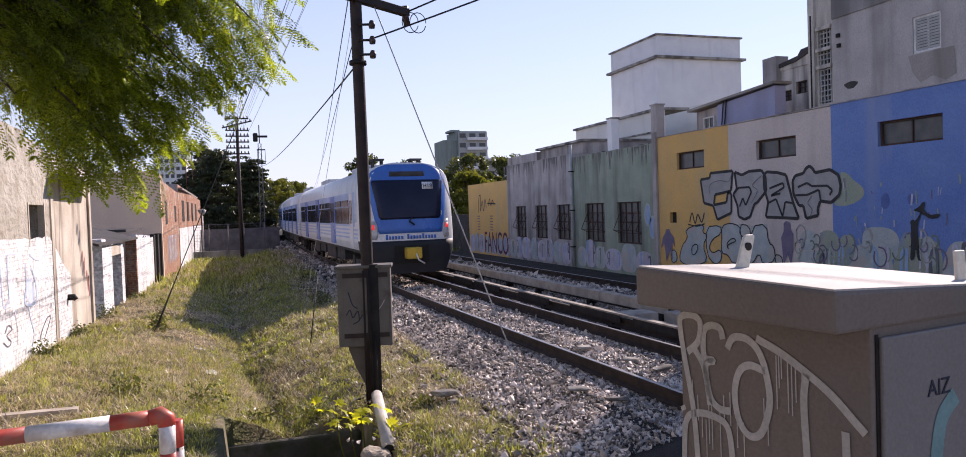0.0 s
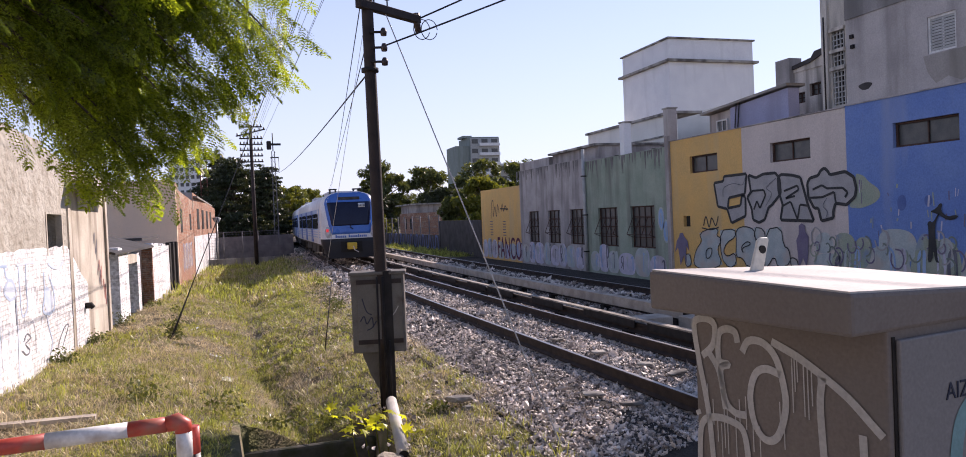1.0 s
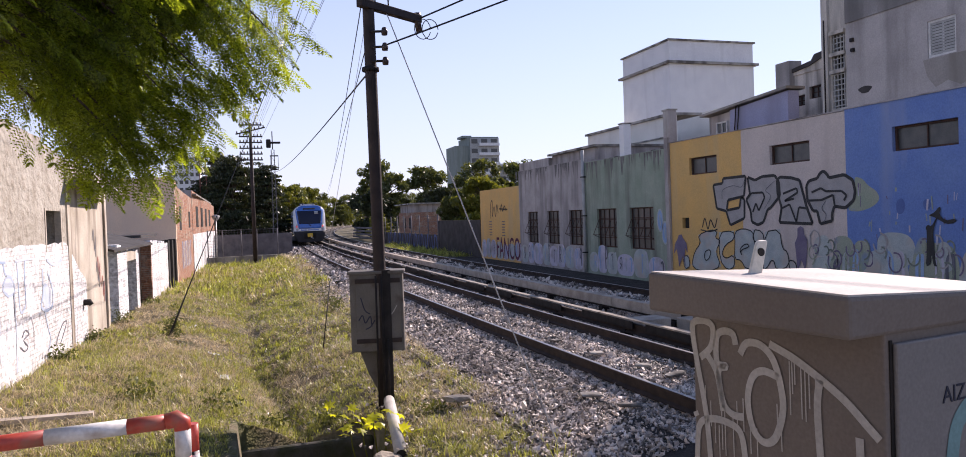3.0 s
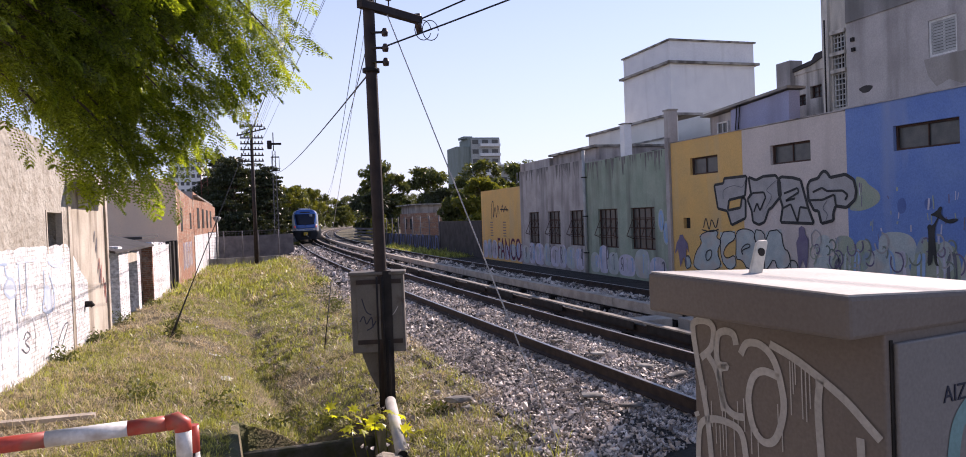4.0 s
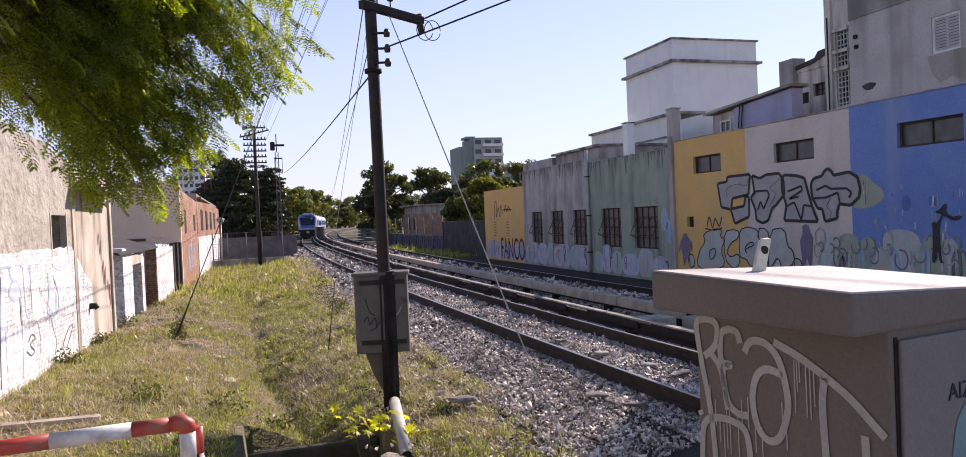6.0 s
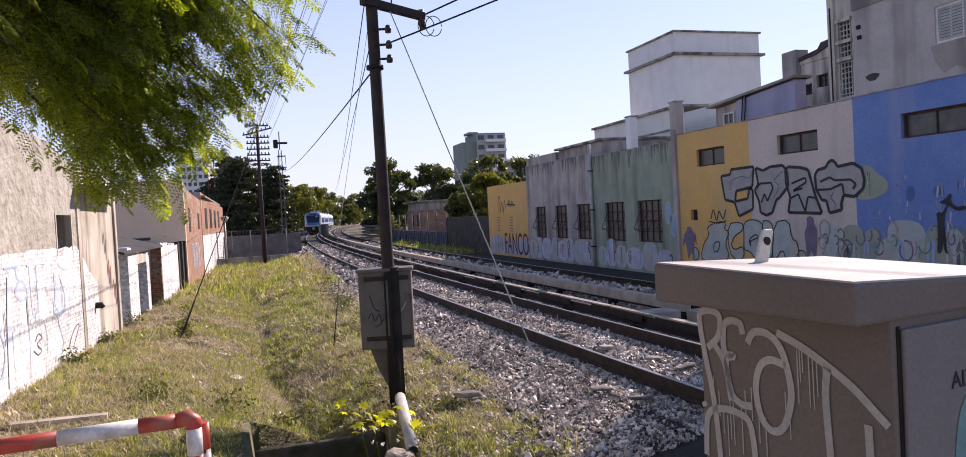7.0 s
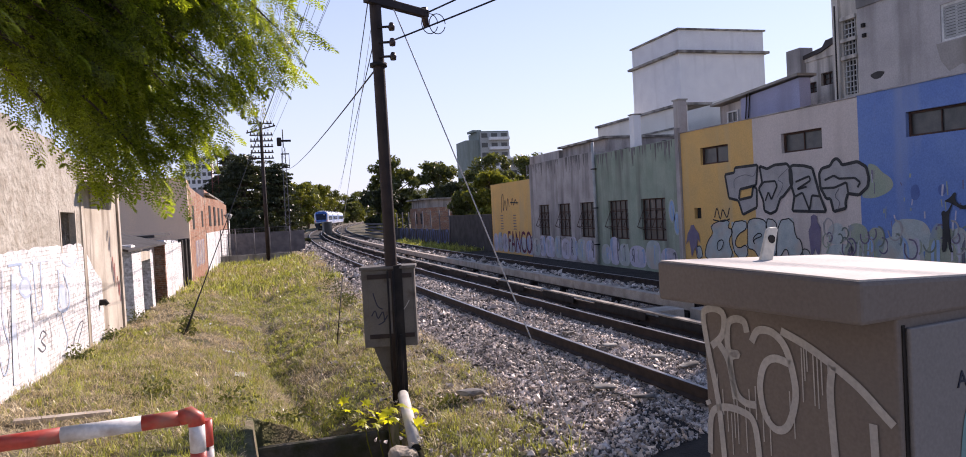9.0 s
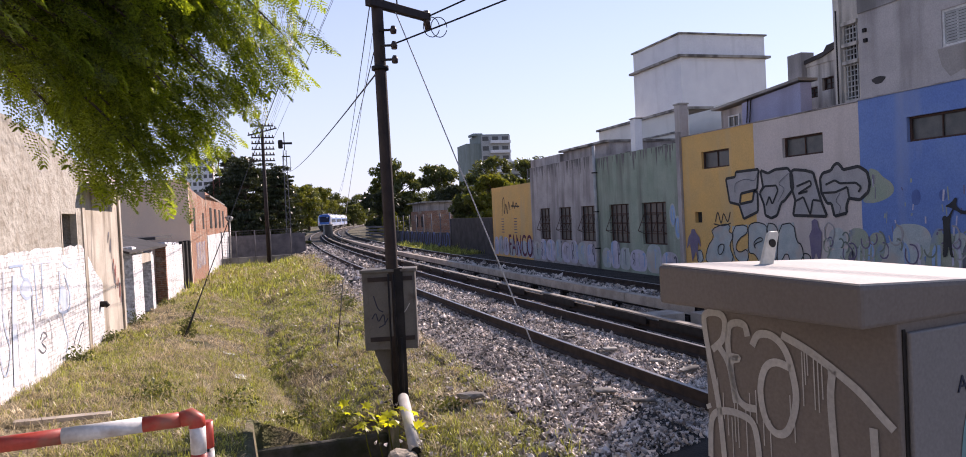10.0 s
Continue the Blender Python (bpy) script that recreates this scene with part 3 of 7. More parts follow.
# ---- the old walls and houses beside the ditch ----
def brickwork(name, brick_a, brick_b, joint, cover, amount, size=(0.24, 0.075), bump=0.6):
    """Courses of brick on walls that face along x, partly hidden by a worn coat."""
    m = bpy.data.materials.new(name)
    m.use_nodes = True
    n, l = m.node_tree.nodes, m.node_tree.links
    bsdf = n["Principled BSDF"]
    geo = n.new("ShaderNodeNewGeometry")
    sep, com = n.new("ShaderNodeSeparateXYZ"), n.new("ShaderNodeCombineXYZ")
    add = n.new("ShaderNodeMath")
    l.new(geo.outputs["Position"], sep.inputs[0])
    l.new(sep.outputs[0], add.inputs[0])
    l.new(sep.outputs[1], add.inputs[1])
    l.new(add.outputs[0], com.inputs[0])
    l.new(sep.outputs[2], com.inputs[1])
    wob = n.new("ShaderNodeTexNoise")
    wob.inputs["Scale"].default_value = 2.5
    l.new(geo.outputs["Position"], wob.inputs["Vector"])
    vadd = n.new("ShaderNodeVectorMath")
    vadd.operation = "MULTIPLY_ADD"
    l.new(wob.outputs["Color"], vadd.inputs[0])
    vadd.inputs[1].default_value = (0.03, 0.03, 0)
    l.new(com.outputs[0], vadd.inputs[2])
    br = n.new("ShaderNodeTexBrick")
    br.inputs["Scale"].default_value = 1.0
    br.inputs["Brick Width"].default_value, br.inputs["Row Height"].default_value = size
    br.inputs["Mortar Size"].default_value = 0.008
    br.inputs["Color1"].default_value, br.inputs["Color2"].default_value, br.inputs["Mortar"].default_value = (*brick_a, 1), (*brick_b, 1), (*joint, 1)
    l.new(vadd.outputs[0], br.inputs["Vector"])
    no = n.new("ShaderNodeTexNoise")
    no.inputs["Scale"].default_value, no.inputs["Detail"].default_value, no.inputs["Roughness"].default_value = 1.6, 9, 0.65
    l.new(geo.outputs["Position"], no.inputs["Vector"])
    fine = n.new("ShaderNodeTexNoise")
    fine.inputs["Scale"].default_value, fine.inputs["Detail"].default_value = 11, 10
    l.new(geo.outputs["Position"], fine.inputs["Vector"])
    rmp = n.new("ShaderNodeMapRange")
    rmp.inputs["From Min"].default_value, rmp.inputs["From Max"].default_value = 0.62 - amount * 0.3, 0.72 - amount * 0.3
    l.new(no.outputs["Fac"], rmp.inputs["Value"])
    mx = n.new("ShaderNodeMix")
    mx.data_type = "RGBA"
    l.new(rmp.outputs["Result"], mx.inputs[0])
    l.new(br.outputs["Color"], mx.inputs[6])
    mx.inputs[7].default_value = (*cover, 1)
    shade = n.new("ShaderNodeMapRange")
    shade.inputs["From Min"].default_value, shade.inputs["From Max"].default_value = 0.3, 0.7
    shade.inputs["To Min"].default_value, shade.inputs["To Max"].default_value = 0.55, 1.22
    l.new(fine.outputs["Fac"], shade.inputs["Value"])
    mul = n.new("ShaderNodeVectorMath")
    mul.operation = "SCALE"
    l.new(mx.outputs[2], mul.inputs[0])
    l.new(shade.outputs["Result"], mul.inputs["Scale"])
    l.new(mul.outputs[0], bsdf.inputs["Base Color"])
    bsdf.inputs["Roughness"].default_value = 0.95
    bsdf.inputs["Specular IOR Level"].default_value = 0.2
    ht = n.new("ShaderNodeMath")
    ht.operation = "SUBTRACT"
    l.new(fine.outputs["Fac"], ht.inputs[0])
    l.new(br.outputs["Fac"], ht.inputs[1])
    bp = n.new("ShaderNodeBump")
    bp.inputs["Strength"].default_value, bp.inputs["Distance"].default_value = bump, 0.03
    l.new(ht.outputs[0], bp.inputs["Height"])
    l.new(bp.outputs["Normal"], bsdf.inputs["Normal"])
    return m


M.update(
    oldwall=material("rough_cement_coat", (0.47, 0.44, 0.38), (0.375, 0.345, 0.29), 1.3, 9, 0.95, bump=1.0, depth=0.06, stain=(0.29, 0.255, 0.205), stain_scale=4.5, low=0.46, high=0.72),
    whitewall=brickwork("whitewashed_brick", (0.76, 0.75, 0.75), (0.66, 0.65, 0.645), (0.52, 0.50, 0.48), (0.82, 0.82, 0.83), 0.55),
    redbrick=brickwork("weathered_red_brick", (0.42, 0.20, 0.12), (0.33, 0.15, 0.09), (0.42, 0.36, 0.30), (0.47, 0.36, 0.28), 0.35),
    rawcoat=plaster("patched_grey_render", (0.60, 0.54, 0.455), (0.42, 0.37, 0.30), (0.20, 0.16, 0.125), streak=True, low=0.5, high=0.68, stain_scale=2.4),
    dimblue=material("dim_blue_spray", (0.07, 0.10, 0.24), (0.12, 0.16, 0.30), 4, 60, 0.8, bump=0.1),
    bluespray=material("blue_spray_paint", (0.24, 0.38, 0.60), (0.32, 0.44, 0.62), 4, 60, 0.7, bump=0.1),
    washblue=material("faded_blue_spray", (0.46, 0.55, 0.68), (0.58, 0.63, 0.70), 3, 60, 0.8, bump=0.1),
    washline=material("thin_blue_spray_line", (0.33, 0.42, 0.57), (0.45, 0.52, 0.63), 3, 60, 0.8, bump=0.1),
    darkspray=material("dark_spray_paint", (0.16, 0.16, 0.19), (0.10, 0.10, 0.12), 4, 60, 0.7, bump=0.1),
    redspray=material("red_spray_paint", (0.42, 0.12, 0.09), (0.36, 0.12, 0.10), 4, 60, 0.7, bump=0.1),
)


def left_place(d, y, z):
    """A point on the old walls' line at y, d metres out from the wall's face."""
    return Vector((wall_x(y) + d, y, z))


def left_slab(bm, y0, y1, tops, thick=0.3, face=0.0, base=None):
    """A wall along the ditch; tops gives the ragged upper edge as (y, z) pairs."""
    ys = [y for y, _ in tops]
    rows = []
    for y, z in tops:
        b = (wall_base(y) - 0.5) if base is None else base
        rows.append([bm.verts.new(left_place(d, y, h)) for d, h in ((face, b), (face, z), (face - thick, z), (face - thick, b))])
    for r, s in zip(rows, rows[1:]):
        for i in range(4):
            bm.faces.new((r[i], r[(i + 1) % 4], s[(i + 1) % 4], s[i]))
    bm.faces.new(rows[0][::-1])
    bm.faces.new(rows[-1])


def ragged(y0, y1, z0, z1, step, amp, seed):
    rnd = random.Random(seed)
    n = max(2, round((y1 - y0) / step))
    out = []
    for i in range(n):
        z = z0 + (z1 - z0) * i / n + rnd.uniform(-amp, amp)
        a, b = y0 + (y1 - y0) * i / n, y0 + (y1 - y0) * (i + 1) / n - 0.004
        out += [(a, z), (b, z + rnd.uniform(-amp, amp) * 0.3)]
    return out


old_house = thing("old_wall", "rough cement-rendered wall with a bricked window hole and whitewashed foot", "wall", group="old walls along the ditch")
bm = bmesh.new()
left_slab(bm, -6, 15.43, [(-6, 4.6)] + ragged(6, 15.4, 4.55, 4.05, 0.8, 0.06, 3) + [(15.42, 4.0)])
part("wall", bm, M["oldwall"], old_house)
bm = bmesh.new()
left_slab(bm, 15.42, 16.55, [(15.424, 2.04), (16.546, 2.04)])
part("sill_wall", bm, M["oldwall"], old_house)
bm = bmesh.new()
left_slab(bm, 15.42, 16.55, ragged(15.424, 16.546, 4.0, 3.9, 0.56, 0.03, 5), base=2.78)
part("lintel_wall", bm, M["oldwall"], old_house)
bm = bmesh.new()
left_slab(bm, 15.4, 16.6, [(15.3, 2.9), (16.7, 2.9)], 0.05, -0.27, 1.9)
part("hole_backing", bm, M["inside"], old_house, "dark recess of the window hole")
bm = bmesh.new()
left_slab(bm, 16.55, 16.95, [(16.55, 3.88), (16.95, 3.84)])
part("wall_end", bm, M["oldwall"], old_house)
for y in (15.40, 16.52):
    bm = bmesh.new()
    left_slab(bm, y, y + 0.06, [(y, 2.82), (y + 0.06, 2.82)], 0.12, 0.012, 2.0)
    part("window_jamb", bm, M["rawcoat"], old_house)
second = thing("old_wall", "tall patched cement wall with a concrete canopy slab", "wall", group="old walls along the ditch")
bm = bmesh.new()
left_slab(bm, 16.96, 21.05, [(16.96, 3.95)] + ragged(17, 21, 3.9, 3.8, 1.3, 0.05, 8) + [(21.05, 3.8)], 0.35, -0.03)
part("wall", bm, M["rawcoat"], second)
bm = bmesh.new()
prism(bm, [(-0.1, 3.36), (0.55, 3.30), (0.55, 3.38), (-0.1, 3.46)], 16.95, 20.6, lambda u, v, w: left_place(u, w, v))
part("canopy", bm, M["concrete"], second, "thin projecting concrete canopy")
bm = bmesh.new()
for y in (17.02, 20.8):
    left_slab(bm, y, y + 0.22, [(y, 3.9), (y + 0.22, 3.9)], 0.1, 0.02)
part("pilaster", bm, M["rawcoat"], second)
bm = bmesh.new()
tube(bm, [left_place(-0.05, 18.2, 0.78), left_place(0.12, 18.2, 0.78), left_place(0.16, 18.2, 0.72)], [0.07, 0.07, 0.05], 10)
part("pipe_stub", bm, M["dark"], second, "short dark drain pipe stub")
bm = bmesh.new()
rnd = random.Random(21)
tops, y = [], 2.0
while y < 18.6:
    tops.append((y, 2.15 + rnd.uniform(-0.03, 0.03) - 0.9 * smooth(16.6, 18.7, y)))
    y += 0.28
rows = [(bm.verts.new(left_place(0.006, y, wall_base(y) - 0.3)), bm.verts.new(left_place(0.006, y, z))) for y, z in tops]
for r, s in zip(rows, rows[1:]):
    bm.faces.new((r[0], s[0], s[1], r[1]))
part("whitewash", bm, M["whitewall"], old_house, "flaking whitewash with blue spray-painted outlines")


def ribbon(bm, pts, width, place, closed=False):
    """A flat brush stroke through (u, v) points; place(u, v) puts it on its surface."""
    pts = [Vector(p) for p in pts]
    if closed:
        pts = pts + [pts[0]]
    left, right = [], []
    for i, p in enumerate(pts):
        a, b = pts[max(0, i - 1)], pts[min(len(pts) - 1, i + 1)]
        if closed and i in (0, len(pts) - 1):
            a, b = pts[-2], pts[1]
        d = (b - a).normalized() if (b - a).length > 1e-6 else Vector((1, 0))
        nrm = Vector((-d.y, d.x)) * width * 0.5
        left.append(bm.verts.new(place(*(p + nrm))))
        right.append(bm.verts.new(place(*(p - nrm))))
    for i in range(len(pts) - 1):
        bm.faces.new((left[i], left[i + 1], right[i + 1], right[i]))


def curve_through(pts, per=6, closed=False):
    """A smooth line (Catmull-Rom) through the points."""
    p = [Vector(q) for q in pts]
    n = len(p)
    out = []
    for i in range(n if closed else n - 1):
        a, b, c, d = (p[(i - 1) % n], p[i], p[(i + 1) % n], p[(i + 2) % n]) if closed else (p[max(0, i - 1)], p[i], p[i + 1], p[min(n - 1, i + 2)])
        for k in range(per):
            t = k / per
            out.append(0.5 * ((2 * b) + (c - a) * t + (2 * a - 5 * b + 4 * c - d) * t * t + (3 * b - a - 3 * c + d) * t ** 3))
    if not closed:
        out.append(p[-1])
    return out


rnd = random.Random(33)
STROKES = [  # metres wide, colour, (distance along the wall, height) points
    (0.05, "washline", [(12.96, 1.95), (13.04, 1.77), (13.11, 1.7), (12.91, 1.55), (13.17, 1.4), (13.49, 1.46), (13.34, 1.67), (13.11, 1.71)]),
    (0.045, "washline", [(13.65, 1.95), (13.67, 1.58), (13.73, 1.09), (14.02, 1.19), (14.01, 1.6), (14.07, 1.95)]),
    (0.05, "washblue", [(13.42, 1.45), (13.48, 0.84), (13.45, 0.4), (13.43, 0.15)]),
    (0.06, "washline", [(15.07, 1.72), (15.05, 1.3), (14.91, 1.04), (15.29, 0.94), (15.65, 1.01), (15.67, 1.3), (15.41, 1.61)]),
    (0.04, "washline", [(15.09, 0.96), (15.26, 0.65), (15.41, 0.4), (15.23, 0.19)]),
    (0.06, "washblue", [(15.38, 1.86), (15.7, 1.77), (16.14, 1.75), (16.47, 1.85)]),
    (0.025, "darkspray", [(13.73, 0.66), (13.92, 0.76), (14.11, 0.67), (13.82, 0.61), (14.03, 0.47), (13.85, 0.42), (13.64, 0.52)]),
    (0.025, "darkspray", [(15.76, 0.22), (15.94, 0.37), (16.32, 0.56), (16.61, 0.56), (16.36, 0.37), (16.08, 0.2)]),
    (0.02, "darkspray", [(14.25, 0.95), (14.38, 0.72), (14.37, 0.37)]),
    (0.04, "washline", [(12.47, 1.94), (12.85, 1.94), (13.08, 1.93)]),
    (0.04, "washblue", [(13.55, 1.92), (14.08, 1.93), (14.58, 1.92)]),
    (0.03, "washblue", [(17.01, 0.73), (17.31, 0.43), (17.26, 0.04)]),
    (0.20, "washblue", [(12.68, 1.8), (12.57, 1.25), (12.51, 0.71), (12.46, 0.16)]),
    (0.03, "washline", [(12.2, 1.9), (12.1, 1.2), (12.3, 0.7), (12.0, 0.4), (11.8, 1.1), (11.7, 1.9)]),
    (0.05, "washline", [(11.3, 1.9), (11.35, 0.9), (11.0, 0.5), (10.7, 1.2), (10.8, 1.9)]),
]
for i, (w, paint, pts) in enumerate(STROKES):
    bm = bmesh.new()
    ribbon(bm, curve_through(pts, 5), w, lambda u, v: left_place(0.010 + 0.0006 * i, u, v))
    part("spray_stroke", bm, M[paint], old_house)
for pts in ([(13.1, 1.67), (12.96, 1.53), (13.2, 1.43), (13.43, 1.49), (13.34, 1.65)], [(15.2, 1.45), (15.02, 1.19), (15.18, 0.99), (15.52, 1.02), (15.62, 1.24)]):
    bm = bmesh.new()
    bm.faces.new([bm.verts.new(left_place(0.0085, p.x, p.y)) for p in curve_through(pts, 3, True)])
    part("spray_fill", bm, M["washblue"], old_house)
for i in range(16):
    bm = bmesh.new()
    u, v = 11.6 + 0.36 * i + rnd.uniform(-0.1, 0.1), rnd.uniform(0.7, 1.7) - 0.5 * smooth(15.5, 17.4, 11.6 + 0.36 * i)
    ribbon(bm, [(u, v), (u + 0.01, v - rnd.uniform(0.2, 0.8))], rnd.uniform(0.012, 0.03), lambda a, b: left_place(0.0225, a, b))
    part("paint_drip", bm, M[("washblue", "washline", "darkspray")[i % 3]], old_house)
for i in range(5):
    y = 18.9 + rnd.uniform(0, 1.8)
    bm = bmesh.new()
    z = rnd.uniform(0.8, 2.3)
    ribbon(bm, curve_through([(y, z), (y + 0.15, z + 0.25), (y + 0.2, z - 0.25), (y + 0.35, z + 0.1), (y + 0.3, z - 0.4)], 5), 0.04, lambda u, v: left_place(-0.024, u, v))
    part("spray_scribble", bm, M["redspray"] if i % 2 else M["darkspray"], second)

# low yard walls between the tall wall and the brick house
yard = thing("yard_wall", "low tumbledown yard shed with dark doorways", "wall", group="old walls along the ditch")
bm = bmesh.new()
left_slab(bm, 22.1, 23.6, ragged(22.1, 23.6, 1.95, 1.75, 0.3, 0.1, 12), 0.25, 0.05)
part("pier", bm, M["whitewall"], yard)
bm = bmesh.new()
left_slab(bm, 23.6, 25.2, [(23.604, 1.75), (25.196, 1.65)], 0.25, 0.05, 1.42)
part("lintel", bm, M["rawcoat"], yard)
bm = bmesh.new()
left_slab(bm, 25.2, 25.75, ragged(25.2, 25.75, 1.7, 1.6, 0.18, 0.06, 13), 0.25, 0.05)
part("pier", bm, M["whitewall"], yard)
# back wall coloured near-black in place of the shade in the shed
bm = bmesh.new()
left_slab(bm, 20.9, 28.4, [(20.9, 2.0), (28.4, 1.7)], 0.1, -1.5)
part("inner_wall", bm, M["inside"], yard, "back of the shed with shade put into its near-black colour")
# roof carried past the doorways to keep the inside in shade
bm = bmesh.new()
prism(bm, [(-1.6, 2.28), (0.16, 1.78), (0.16, 1.84), (-1.6, 2.36)], 21.06, 28.2, lambda u, v, w: left_place(u, w, v))
part("roof", bm, M["tar"], yard, "sagging sheet roof")
whitey = thing("yard_wall", "whitewashed brick yard wall with a ragged broken end", "wall", group="old walls along the ditch")
bm = bmesh.new()
left_slab(bm, 28.3, 33.2, ragged(28.3, 33.2, 1.88, 1.72, 0.35, 0.06, 15), 0.28, 0.08)
part("wall", bm, M["whitewall"], whitey)
bm = bmesh.new()
rnd = random.Random(4)
for i in range(14):
    z = -0.5 + 0.17 * i
    box(bm, wall_x(28) - 0.25, wall_x(28) + 0.1, 28.3 - rnd.uniform(0.05, 0.3), 28.304, z, z + 0.165)
part("broken_end", bm, M["redbrick"], whitey)
bm = bmesh.new()
left_slab(bm, 21.5, 34, [(26.9, 2.0), (38.0, 2.0)], 0.12, -1.9)
part("rear_wall", bm, M["greyplaster"], whitey)
bm = bmesh.new()
left_slab(bm, 28, 33, [(29.5, 2.12), (34.0, 2.12)], 1.5, -0.4, 2.02)
part("slab_roof", bm, M["tar"], whitey, "dark flat slab roof")
for y in (33.5, 34.9, 36.3):
    p = thing("gate_post", "dark weathered timber gate post", "post", group="gate posts in the yard wall")
    bm = bmesh.new()
    left_slab(bm, y, y + 0.5, [(y, 1.82), (y + 0.5, 1.8)], 0.3, 0.08)
    part("post", bm, M["dark"], p)
    bm = bmesh.new()
    left_slab(bm, y + 0.5, y + 1.4, [(y + 0.502, 1.7), (y + 1.398, 1.7)], 0.1, -0.05)
    part("panel", bm, M["whitewall"], p, "whitewashed wall panel beside the post")

# brick house with a peach gable
brick_house = thing("brick_house", "brick house with a smooth peach-painted end wall", "house")
bm = bmesh.new()
left_slab(bm, 37.9, 46.5, [(37.9, 4.62), (38.9, 4.3), (41.0, 4.2), (46.5, 4.0)], 0.3, 0.0)
part("side_wall", bm, M["redbrick"], brick_house)
bm = bmesh.new()
prism(bm, [(-9.5, -0.8), (-3.05, -0.8), (-3.05, 4.6), (-3.35, 4.74), (-9.5, 4.62)], 37.6, 37.9, lambda u, v, w: Vector((u, w, v)))
part("end_wall", bm, M["peach"], brick_house, "smooth peach-painted end wall")
bm = bmesh.new()
prism(bm, [(-9.5, 4.3), (-3.25, 4.0), (-3.25, 4.1), (-9.5, 4.4)], 37.9, 46.5, lambda u, v, w: Vector((u, w, v)))
part("roof", bm, M["tar"], brick_house)
for y, z0, z1 in ((39.3, 2.2, 3.4), (44.2, 2.3, 3.2)):
    bm = bmesh.new()
    left_slab(bm, y, y + 0.9, [(y, z1), (y + 0.9, z1)], 0.06, 0.012, z0)
    part("window", bm, M["inside"], brick_house, "small dark window")
for i in range(7):
    bm = bmesh.new()
    y = 40 + 0.7 * i
    ribbon(bm, curve_through([(y, 0.2), (y + 0.1, 1.4), (y + 0.4, 1.5), (y + 0.45, 0.6), (y + 0.2, 0.3)], 5), 0.09, lambda u, v: left_place(0.012, u, v))
    part("spray_outline", bm, M["whitewall"] if i % 2 else M["bluespray"], brick_house)
grey_house = thing("grey_house", "long weathered grey house with barred upper windows", "house")
bm = bmesh.new()
left_slab(bm, 46.5, 68, [(46.52, 4.5), (68, 4.0)], 0.3, 0.02)
part("side_wall", bm, M["redbrick"], grey_house)
bm = bmesh.new()
prism(bm, [(-10, -0.8), (wall_x(46.5), -0.8), (wall_x(46.5), 4.5), (-10, 4.9)], 46.504, 46.8, lambda u, v, w: Vector((u, w, v)))
part("end_wall", bm, M["greyplaster"], grey_house)
bm = bmesh.new()
left_slab(bm, 46.5, 68, [(46.52, 1.9), (68, 1.9)], 0.02, 0.032)
part("pale_dado", bm, M["whitewall"], grey_house, "whitewashed lower wall")
for y in (49, 53, 57, 61):
    bm = bmesh.new()
    left_slab(bm, y, y + 1.6, [(y, 3.6), (y + 1.6, 3.6)], 0.06, 0.04, 2.3)
    part("window", bm, M["inside"], grey_house, "dark barred window")
bm = bmesh.new()
prism(bm, [(-10, 4.7), (-2.6, 4.2), (-2.6, 4.3), (-10, 4.8)], 46.8, 68, lambda u, v, w: Vector((u, w, v)))
part("roof", bm, M["tin"], grey_house)

# ---- upper buildings behind the painted walls ----
M.update(
    lavender=plaster("lavender_plaster", (0.36, 0.37, 0.52), (0.33, 0.34, 0.47), (0.25, 0.25, 0.33), low=0.5, high=0.8),
    stained=plaster("rain_stained_plaster", (0.62, 0.58, 0.52), (0.5, 0.465, 0.41), (0.2, 0.185, 0.165), low=0.46, high=0.7, stain_scale=2.6),
    paleframe=material("pale_window_frame", (0.7, 0.7, 0.68), None, 3, 30, 0.6, bump=0.05),
    cream=plaster("cream_limewash", (0.80, 0.77, 0.70), (0.74, 0.71, 0.64), (0.6, 0.57, 0.5), low=0.55, high=0.85),
    darkrender=plaster("dark_weathered_render", (0.34, 0.325, 0.315), (0.25, 0.24, 0.235), (0.13, 0.125, 0.12), low=0.45, high=0.7),
    damp=plaster("damp_plaster", (0.30, 0.28, 0.255), (0.36, 0.335, 0.31), (0.21, 0.195, 0.17), low=0.45, high=0.7),
    paleslat=material("grey_shutter_slats", (0.45, 0.46, 0.45), None, 3, 30, 0.7, bump=0.05),
)
tower = thing("water_tower_block", "plain white rooftop block with a projecting ledge", "tower")
bm = bmesh.new()
box(bm, 25.7, 32.0, 40.0, 45.9, 7.7, 11.5)
part("lower_block", bm, M["white"], tower)
bm = bmesh.new()
box(bm, 25.45, 32.25, 39.75, 46.15, 11.5, 11.66)
part("ledge", bm, M["concrete"], tower, "thin projecting ledge", bevel=0.02)
bm = bmesh.new()
box(bm, 25.72, 31.98, 40.02, 45.88, 11.66, 12.95)
part("parapet", bm, M["white"], tower)
bm = bmesh.new()
box(bm, 25.6, 32.1, 39.9, 46.0, 12.95, 13.05)
part("coping", bm, M["concrete"], tower)
for x in (26.2, 31.5):
    for y in (40.4, 45.4):
        bm = bmesh.new()
        box(bm, x - 0.2, x + 0.2, y - 0.2, y + 0.2, -0.3, 7.7)
        part("column", bm, M["concrete"], tower)
